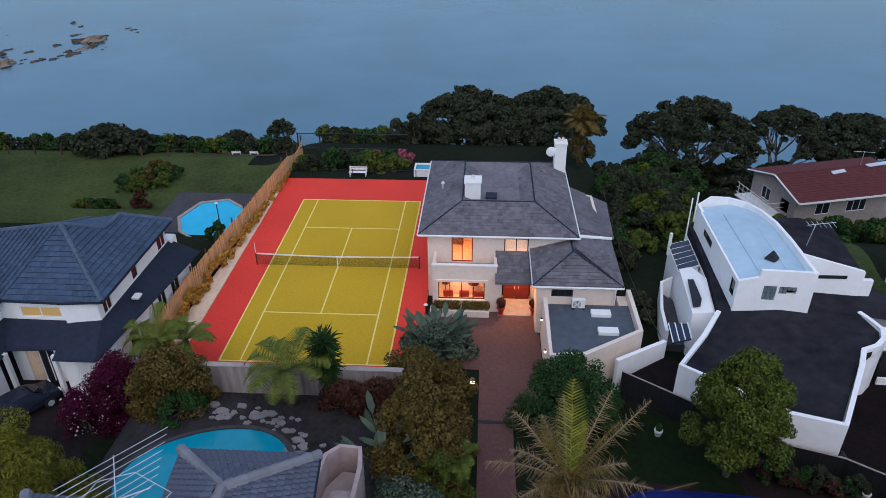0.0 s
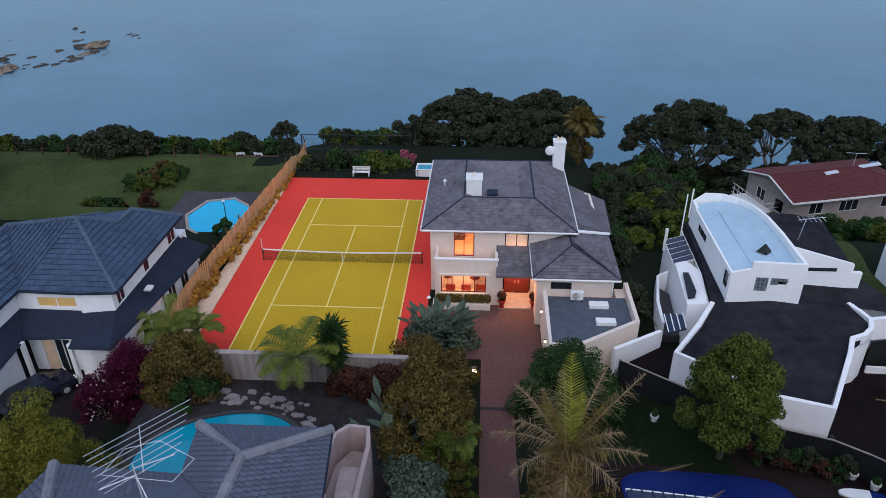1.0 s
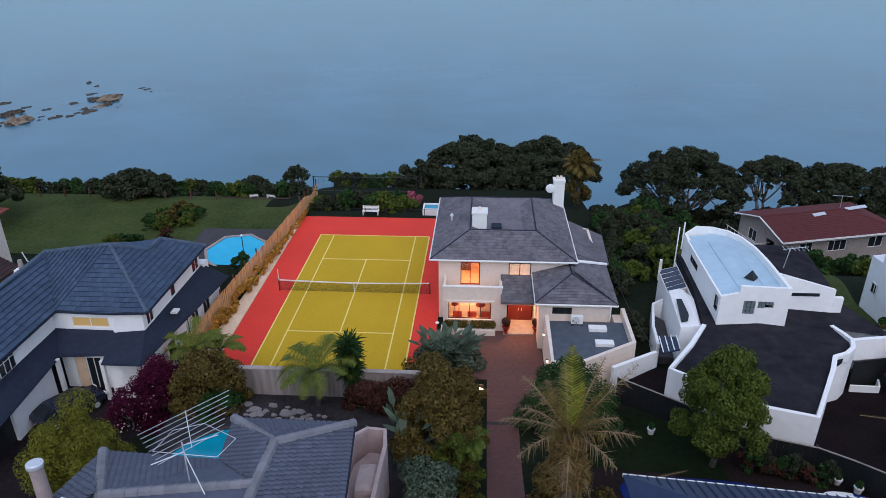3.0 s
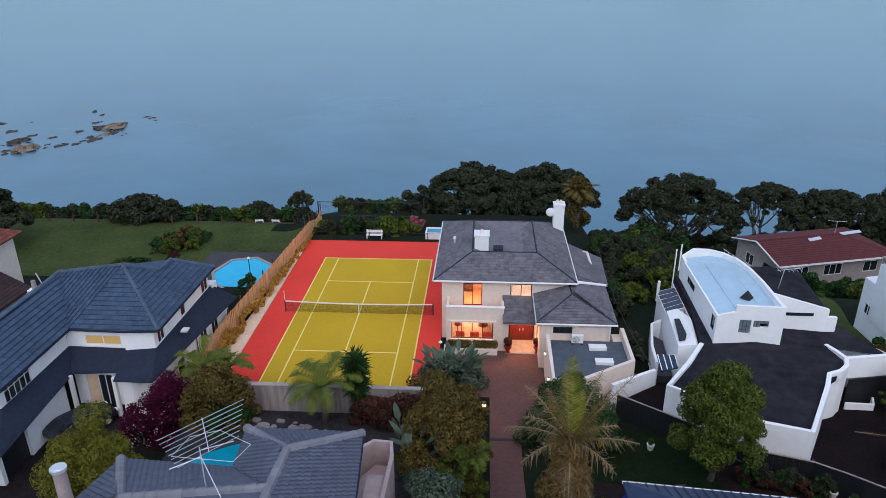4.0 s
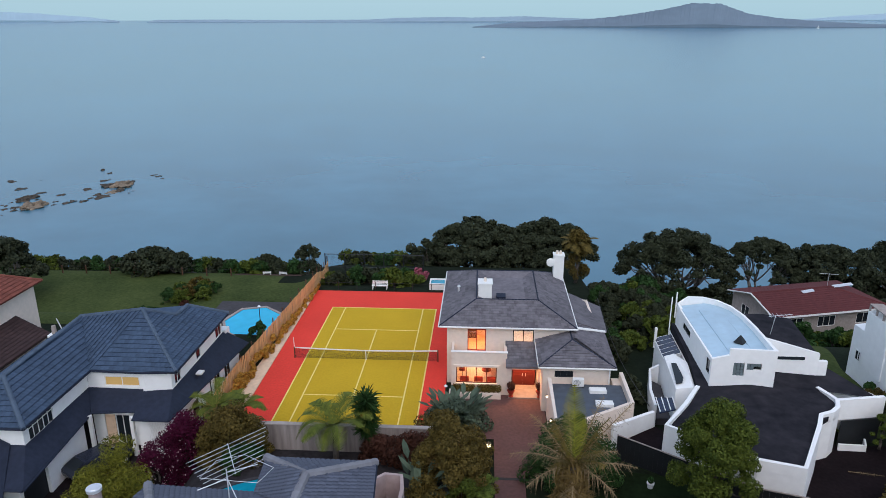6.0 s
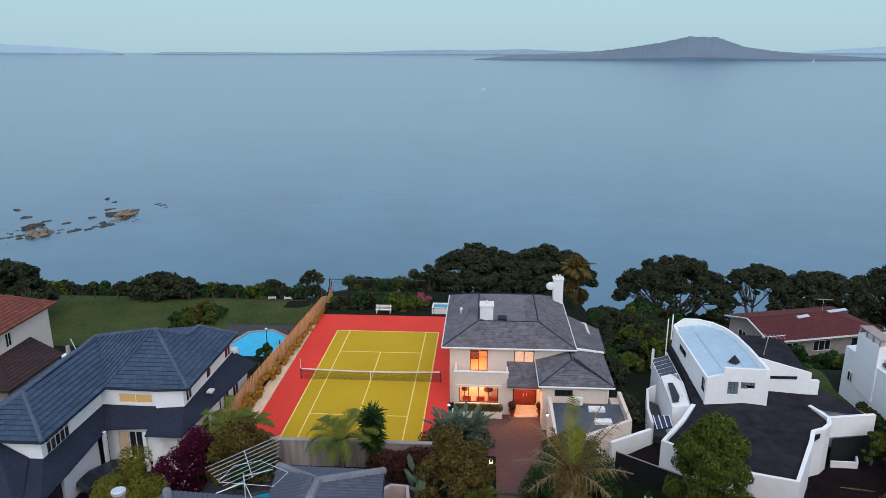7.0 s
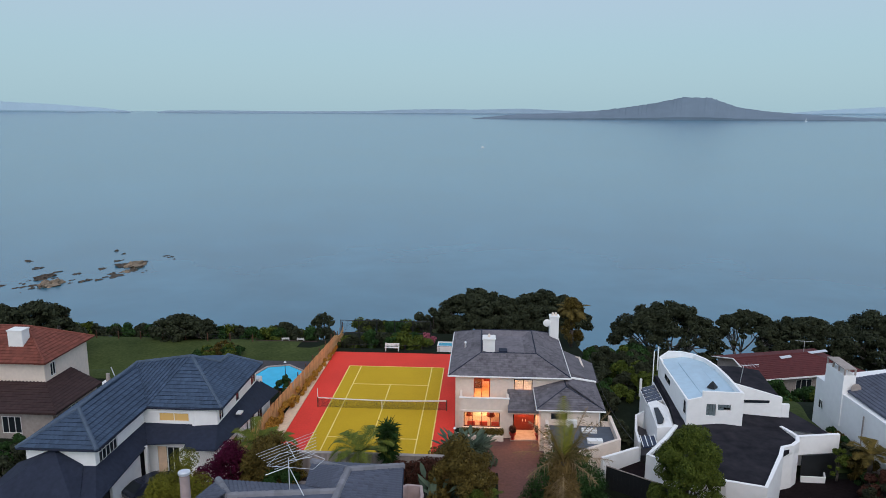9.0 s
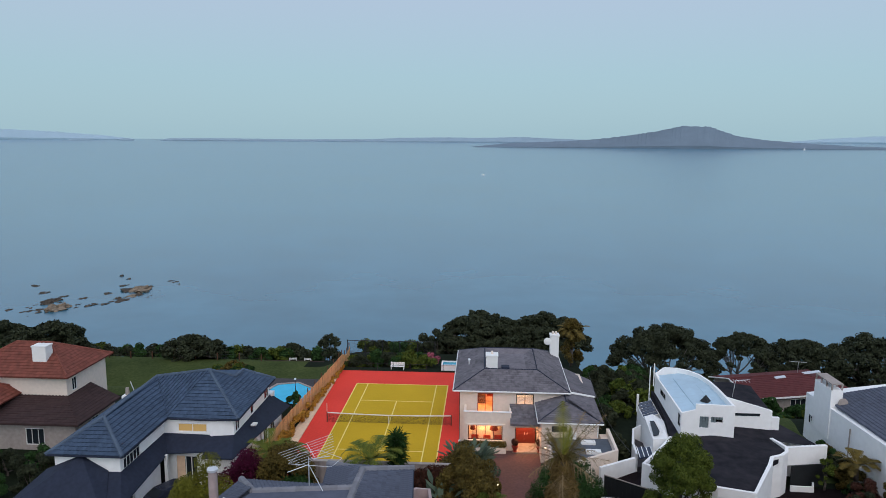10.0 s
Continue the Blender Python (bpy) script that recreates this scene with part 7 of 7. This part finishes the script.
def cabbage_tree(x, y, zb, h, seed):
    T = thing("cabbage_tree", "spiky dark green cabbage tree with sword-shaped leaves", "tree", (x, y, zb))
    bm = BM()
    chain(bm, [(0, 0, -0.3), (0.1, 0, h * 0.5), (0, 0, h - 0.4)], 0.16, 0.11, 8)
    part("trunk", bm, M_BARK, T)
    r = random.Random(seed)
    V, F = [], []
    for i in range(900):
        d = Vector((r.gauss(0, 1), r.gauss(0, 1), r.gauss(0.25, 0.8))).normalized()
        c = Vector((r.uniform(-.2, .2), r.uniform(-.2, .2), h + r.uniform(-2.4, 0.1)))
        s = d.cross(Vector((0, 0, 1))).normalized() * 0.035
        L = r.uniform(0.7, 1.1)
        k = len(V)
        V += [c - s, c + s, c + d * L * 0.6 + s * 1.3, c + d * L + Vector((0, 0, -0.12 * L)), c + d * L * 0.6 - s * 1.3]
        F.append((k, k + 1, k + 2, k + 3, k + 4))
    raw("leaves", V, F, M_DEEP, T)
cabbage_tree(3.1, -17.7, 2.0, 4.4, 5)

M_DRYSKIRT = mat("dead_palm_leaf", (0.13, 0.085, 0.03), 0.9, 0.5, 3, 20, 0.0, island=0.8, spec=0.1)
def phoenix_palm(x, y, zb, h):
    T = thing("date_palm", "date palm with one bright upright frond and dry drooping fronds", "palm", (x, y, zb))
    bm = BM()
    r = random.Random(2)
    chain(bm, [(0, 0, -0.4), (0.1, 0, h * 0.5), (0, 0, h)], 0.32, 0.26, 10)
    part("trunk", bm, M_BARK, T)
    V, F = [], []
    for az, L, rise, droop in ((2.7, 2.4, 0.7, 0.7), (0.2, 2.2, 0.6, 0.5), (1.6, 2.4, 1.2, 0.6), (2.9, 3.0, 0.35, 0.45), (3.4, 2.3, 0.1, 0.6), (2.4, 2.7, 0.95, 0.55), (0.5, 3.1, 0.8, 0.1), (0.9, 2.5, 1.1, 0.25), (-0.15, 2.9, 0.35, 0.35), (-0.5, 2.3, 0.1, 0.6), (2.0, 2.2, 1.0, 0.6)):
        frond(V, F, (0, 0, h), az, L, rise, droop, 0.52, 64, 0.014, -0.1, r)
    for _ in range(16):
        frond(V, F, (0, 0, h - r.uniform(0.2, 1.8)), r.uniform(0, 6.28), r.uniform(0.9, 2.0), r.uniform(-0.2, 0.5), r.uniform(0.9, 2.2), 0.5, 44, 0.014, -0.3, r)
    raw("dry_fronds", V, F, M_DRYLEAF, T, "dry straw-coloured fronds")
    V, F = [], []
    for _ in range(11):
        frond(V, F, (0, 0, h), r.uniform(0, 6.28), r.uniform(1.2, 2.1), r.uniform(0.3, 1.5), r.uniform(0.3, 1.0), 0.5, 46, 0.018, 0.1, r)
    raw("green_fronds", V, F, M_OLIVE, T)
    V, F = [], []
    frond(V, F, (0.1, 0, h), math.pi / 2, 1.5, 2.1, 0.1, 0.62, 32, 0.045, 0.2)
    frond(V, F, (0.1, 0, h), 1.2, 1.4, 1.3, 0.3, 0.34, 28, 0.045, 0.2)
    leaves("dead_skirt", [(0, 0, h - 0.6, 0.7, 0.7, 0.9), (0.3, -0.3, h - 1.6, 0.6, 0.6, 0.8), (-0.3, 0.1, h - 2.2, 0.6, 0.6, 0.9)], 3600, 0.3, M_DRYSKIRT, T, 6, 0.09, 0.8)
    raw("young_frond", V, F, M_YELLOWLEAF, T, "bright yellow-green upright frond")
phoenix_palm(14.2, -30.6, 3.6, 7.35)

def strelitzia(x, y, zb, n, L, seed, label="giant bird-of-paradise clump with grey-green paddle leaves"):
    T = thing("strelitzia_clump", label, "shrub", (x, y, zb))
    r = random.Random(seed)
    V, F = [], []
    for i in range(n):
        az = r.uniform(0, 6.28)
        lean = r.uniform(0.15, 1.1)
        b = Vector((r.uniform(-.8, .8), r.uniform(-.8, .8), 0))
        d = Vector((math.cos(az) * lean, math.sin(az) * lean, 1)).normalized()
        stalk = r.uniform(0.4, 1.0) * L
        p = b + d * stalk
        side = d.cross(Vector((0, 0, 1))).normalized()
        ll, w = r.uniform(0.45, 0.65) * L, r.uniform(0.16, 0.24)
        dd = (d + Vector((math.cos(az), math.sin(az), -0.2)) * 0.5).normalized()
        k = len(V)
        V += [b - side * 0.03, b + side * 0.03, p + side * 0.03, p - side * 0.03]
        F.append((k, k + 1, k + 2, k + 3))
        k = len(V)
        V += [p, p + dd * ll * 0.3 + side * w + Vector((0, 0, 0.06)), p + dd * ll * 0.75 + side * w * 0.8, p + dd * ll, p + dd * ll * 0.75 - side * w * 0.8, p + dd * ll * 0.3 - side * w + Vector((0, 0, 0.06)), p + dd * ll * 0.5]
        F += [(k, k + 1, k + 6), (k + 1, k + 2, k + 6), (k + 2, k + 3, k + 6), (k + 3, k + 4, k + 6), (k + 4, k + 5, k + 6), (k + 5, k, k + 6)]
    raw("paddle_leaves", V, F, M_GREYLEAF, T)
strelitzia(8.5, -10.4, 0.0, 120, 2.1, 1)
strelitzia(7.0, -22.6, ground(7.0, -22.6), 30, 2.2, 2)
shrub("hedge_shrub", "grey-green leafy shrub beside the forecourt", 8.6, -10.8, 2.1, 1.8, 1.8, M_GREYLEAF, 401, 14, 3200, 0.15)
# straw-brown tips on the upper crown: dry leaves plus painted-in highlights
def dry_tips(T, R, Ry, H, seed, count, material, label):
    leaves("dry_tips", dome(R, Ry, H, 26, seed, 0.17, 0.9, 0.1), count, 0.12, material, T, seed, 0.25, 0.6, label=label)
T = shrub("brown_bush", "large olive-brown bush with dry patches", 8.7, -21.8, 2.7, 3.2, 6.6, M_OLIVE, 402, 60, 19000, 0.12, z=0.2, clump=0.26)
dry_tips(T, 2.6, 3.1, 6.9, 81, 1700, M_DRYSKIRT, "straw-brown leaf tips, dry and lightened as by top light")
T = shrub("bamboo_clump", "dark green slender-leaved clump in front of the brown bush", 9.6, -24.2, 1.5, 1.4, 4.6, M_LEAF, 445, 26, 5000, 0.17, z=0.8, slim=0.16, clump=0.3)
T = shrub("brown_bush", "olive-brown bush beside the driveway", 8.1, -15.5, 2.9, 2.4, 4.4, M_OLIVE, 403, 44, 10000, 0.12, z=-0.8, clump=0.28)
dry_tips(T, 2.8, 2.3, 3.8, 82, 900, M_DRYSKIRT, "straw-brown leaf tips, dry and lightened as by top light")
shrub("dark_bush", "low dark bronze-leaved bush under the garden wall", 4.9, -18.3, 2.1, 1.0, 2.1, M_REDBUSH, 404, 16, 4000, 0.14)
shrub("bougainvillea", "deep magenta flowering bougainvillea", -9.0, -17.6, 1.8, 1.8, 5.0, M_PURPLE, 405, 40, 9000, 0.10, z=-0.8)
shrub("bougainvillea", "trailing magenta bougainvillea with pale blossom", -10.3, -19.0, 1.3, 1.2, 3.4, M_PURPLE, 406, 18, 2600, 0.09, z=-0.2)
bl = [o for o in bpy.data.objects if o.name.startswith("bougainvillea")]
for k, T in enumerate(bl):
    leaves("blossom", [(0, 0, 2.2, 1.9 - 0.7 * k, 1.8 - 0.7 * k, 2.4 - 0.8 * k)], 160, 0.06, M_BLOSSOM, T, 71 + k, 0.8, 0.25, label="pale pink blossom")
shrub("garden_tree", "feathery brown-green garden tree by the court corner", -5.5, -18.0, 2.1, 1.8, 3.6, M_OLIVE, 406, 40, 8000, 0.14, z=1.5, category="tree")
shrub("bamboo_clump", "rounded yellow-green bamboo clump", -8.6, -26.3, 2.6, 2.4, 6.3, M_YELLOWLEAF, 408, 34, 20000, 0.13, z=1.2, slim=0.25)
tree("lemon_tree", "rounded leafy green tree against the dark fence", (23.9, -20.6, ground(23.9, -20.6)), 2.35, 2.4, 4.8, 2.8, 95, 21000, 0.115, M_LEAF, 409, M_BARK, 0.16, 12, 0.25, 0.8, -0.12)
shrub("round_bush", "dense rounded dark green bush beside the garage", 16.4, -16.7, 2.9, 2.6, 4.2, M_DEEP, 410, 40, 11000, 0.11, z=0.0, clump=0.3)
shrub("hedge_shrub", "low olive shrub under the palm", 15.5, -26.5, 1.8, 2.2, 3.0, M_OLIVE, 412, 12, 3200, 0.15)
for k, x in enumerate((8.0, 10.05)):
    T = thing("planter_hedge", "clipped olive-brown hedge in the window planter", "hedge", (x, -5.98, 0.45), group="planter hedges")
    leaves("foliage", [(0.1 + 0.2 * i, 0.06 * (i % 2), 0.32, 0.2, 0.32, 0.34) for i in range(9)], 2600, 0.05, M_OLIVE, T, 420 + k)
    bm = BM()
    for i in range(5):
        tube(bm, (0.15 + 0.4 * i, 0, -0.05), (0.15 + 0.4 * i, 0, 0.4), 0.02, 0.012, 5)
    part("stems", bm, M_BARK, T)
shrub("garden_shrub", "small leafy shrub beside the octagonal pool", -10.9, 3.6, 0.9, 1.2, 1.5, M_DEEP, 430, 9, 1400, 0.12, z=0.1)
shrub("garden_shrub", "leafy shrub by the white villa wall", 37.7, -12.9, 0.7, 0.7, 2.2, M_LEAF, 431, 8, 1200, 0.13, z=1.2)
tree_fern(21.3, 22.5, ground(21.3, 22.5), 4.6, 18, 2.6, 12, M_OLIVE)
shrub("dry_palm_clump", "tall shaggy olive-brown clump behind the house", 21.3, 23.0, 1.8, 1.8, 6.0, M_OLIVE, 435, 20, 5000, 0.2, slim=0.2)
for k in range(7):
    shrub("garden_shrub", "low dark shrub along the white villa wall", 41.0 - 0.15 * k, -5.0 - 1.3 * k, 0.9, 0.9, 1.0 + 0.25 * (k % 3), M_OLIVE if k % 2 else M_DEEP, 450 + k, 8, 1100, 0.14, group="villa wall shrubs")
tree_fern(39.9, -13.2, 0.4, 2.8, 16, 2.0, 14, M_OLIVE)
shrub("hydrangea_bush", "grey flowering shrub in the lower yard", 36.5, -19.5, 1.8, 1.6, 2.0, M_OLIVE, 432, 10, 1800, 0.16)

shrub("grey_blue_shrub", "low blue-grey flowering shrub by the driveway", 8.4, -26.3, 1.6, 1.3, 0.9, M_GREYLEAF, 440, 12, 3000, 0.12)
shrub("grey_blue_shrub", "low blue-grey flowering shrub by the terrace", 7.4, -24.4, 0.8, 1.0, 0.8, M_GREYLEAF, 441, 10, 1800, 0.11)
feather = thing("fan_shrub", "bright green strappy shrub beside the driveway", "shrub", (10.2, -23.6, 1.2))
feather_crown("fronds", feather, M_LEAF, 3.2, 26, 1.3, 0.35, 31, (0.2, 1.0), (0.5, 1.1), 14, 0.05)
shrub("dark_bush", "dark bronze bush below the garden wall", 7.1, -18.6, 1.7, 1.3, 2.2, M_REDBUSH, 442, 14, 3600, 0.12)
shrub("dark_bush", "dark green fern-like bush by the magenta bougainvillea", -4.8, -19.0, 1.3, 1.1, 1.3, M_DEEP, 443, 12, 3000, 0.12)
for k in range(9):
    x, y = 25.6 + k * 0.5, -20.5 - k * 0.2
    shrub("border_plant", "small mixed plant along the dark fence", x, y, 0.7, 0.6, 0.9 + 0.3 * (k % 3), (M_REDBUSH, M_DEEP, M_POHU)[k % 3], 450 + k, 8, 700, 0.1, group="border plants")
for k, (x, y) in enumerate(((30.1, -22.0), (30.7, -22.9), (21.2, -17.6))):
    T = thing("plant_pot", "pale concrete plant pot with a small plant", "plant pot", (x, y, ground(x, y)), group="yard pots")
    T.scale = (0.62, 0.62, 0.8)
    bm = BM()
    tube(bm, (0, 0, 0), (0, 0, 0.5), 0.25, 0.36, 12)
    tube(bm, (0, 0, 0.5), (0, 0, 0.58), 0.4, 0.4, 12)
    part("pot", bm, M_TRIM, T)
    leaves("foliage", [(0, 0, 0.8, 0.3, 0.3, 0.3)], 260, 0.09, M_DEEP, T, 60 + k)
for k, (x, y, a) in enumerate(((20.3, -22.2, 20), (21.2, -25.4, 35), (34.6, -15.2, -10))):
    V, F = [], []
    frond(V, F, (0, 0, 0.12), math.radians(a), 2.2, 0.02, 0.03, 0.22, 20, 0.02, 0.05)
    T = tagged(raw("fallen_frond", V, F, M_DRYLEAF), "dry fallen palm frond lying in the yard", "palm frond", "fallen fronds")
    T.location = (x, y, ground(x, y))

def parked_car():
    T = thing("parked_car", "dark blue hatchback parked on the driveway", "car", (-14.7, -18.1, ground(-14.7, -18.1) + 0.06), 58)
    bm = BM()
    prof = [(-2.0, 0.35), (2.0, 0.35), (2.1, 0.75), (1.3, 0.9), (0.6, 1.42), (-1.1, 1.45), (-1.9, 0.95), (-2.1, 0.8)]
    lo = [[bm.verts.new((x, s * (0.82 if z < 1 else 0.62), z)) for x, z in prof] for s in (-1, 1)]
    k = len(prof)
    for i in range(k):
        j = (i + 1) % k
        bm.faces.new((lo[0][i], lo[0][j], lo[1][j], lo[1][i]))
    bm.faces.new(list(reversed(lo[0])))
    bm.faces.new(lo[1])
    bmesh.ops.recalc_face_normals(bm, faces=bm.faces[:])
    bmesh.ops.bevel(bm, geom=bm.edges[:], offset=0.07, segments=2, affect='EDGES')
    part("body", bm, M_CAR, T)
    for p, q in (((0.72, 1.36), (1.22, 0.97)), ((-1.2, 1.4), (-1.8, 1.03))):
        bm = BM()
        vs = [bm.verts.new(v) for v in ((p[0], -0.55, p[1]), (p[0], 0.55, p[1]), (q[0], 0.68, q[1]), (q[0], -0.68, q[1]))]
        bm.faces.new(vs)
        bmesh.ops.translate(bm, verts=bm.verts, vec=(0.03 if p[0] > 0 else -0.03, 0, 0.03))
        bmesh.ops.solidify(bm, geom=bm.faces[:], thickness=0.01)
        part("windscreen", bm, M_GLASS, T)
    for x in (-1.3, 1.3):
        for s in (-0.8, 0.8):
            bm = BM()
            tube(bm, (x, s - 0.1, 0.32), (x, s + 0.1, 0.32), 0.32, 0.32, 18)
            w = part("wheel", bm, M_DARK, T)
            bm = BM()
            tube(bm, (x, s - 0.11, 0.32), (x, s + 0.11, 0.32), 0.19, 0.19, 12)
            part("rim", bm, M_ALU, w)
    for s in (-0.6, 0.6):
        bm = BM()
        box(bm, (2.0, s - 0.16, 0.62), (2.12, s + 0.16, 0.76), 0.02)
        part("headlight", bm, M_TRIM, T)
M_CAR = mat("car_paint", (0.02, 0.024, 0.04), 0.25, 0.1, 3, 20, 0.0, spec=0.6)
parked_car()

def overhead_cable():
    T = thing("overhead_cable", "black overhead cable strung beside the house", "cable")
    bm = BM()
    a, b = Vector((21.4, 8.0, 3.4)), Vector((22.0, -12.5, 3.4))
    pts = [a.lerp(b, i / 12) - Vector((0, 0, 1.1 * math.sin(math.pi * i / 12))) for i in range(13)]
    chain(bm, pts, 0.025, 0.025, 5)
    part("wire", bm, M_DARK, T)
overhead_cable()

# ---- things in the gravel yard ----
M_TARP = mat("blue_cover", (0.005, 0.018, 0.14), 0.6, 0.25, 3, 20, 0.1, spec=0.2)
def pool_cover():
    """A blue cover with rounded corners, slack over the sloping yard."""
    T = thing("pool_cover", "bright blue tarpaulin pool cover lying in the yard", "pool cover", (22.4, -24.3, ground(22.4, -24.3)))
    zb = ground(22.4, -24.3)
    n, rings = 48, 6
    V, F = [(0, 0, 0.3)], []
    for k in range(1, rings + 1):
        for i in range(n):
            a = 2 * math.pi * i / n
            c, q = math.cos(a), math.sin(a)
            f = k / rings
            x = 4.05 * f * math.copysign(abs(c) ** 0.55, c)
            y = 2.2 * f * math.copysign(abs(q) ** 0.55, q) - 0.06 * x
            z = ground(22.4 + x, -24.3 + y) - zb + 0.1 + (0.22 + 0.02 * math.sin(5 * x + 3 * y)) * (1 - f ** 6)
            V.append((x, y, z))
    for i in range(n):
        F.append((0, 1 + i, 1 + (i + 1) % n))
        for k in range(rings - 1):
            p = 1 + k * n
            F.append((p + i, p + n + i, p + n + (i + 1) % n, p + (i + 1) % n))
    raw("cover_sheet", V, F, M_TARP, T, smooth=True)
    bm = BM()
    e = V[1 + (rings - 1) * n:]
    for i in range(n):
        tube(bm, e[i], e[(i + 1) % n], 0.025, 0.025, 6)
    part("hem", bm, M_TARP, T)
pool_cover()

def paddle_board():
    T = thing("paddle_board", "white paddle board with a blue tail lying in the yard", "paddle board", (29.8, -23.6, ground(29.8, -23.6) + 0.12), -8)
    for name, a, b, m in (("board", -1.1, 0.35, M_TRIM), ("tail", 0.35, 1.0, M_TARP)):
        bm = BM()
        k = 9
        P = []
        for i in range(k):
            x = a + (b - a) * i / (k - 1)
            P.append((x, 0.34 * math.sqrt(max(0.02, 1 - (x / 1.15) ** 2))))
        prism(bm, [(x, -w) for x, w in P] + [(x, w) for x, w in reversed(P)], -0.06, 0.06)
        part(name, bm, m, T)
paddle_board()
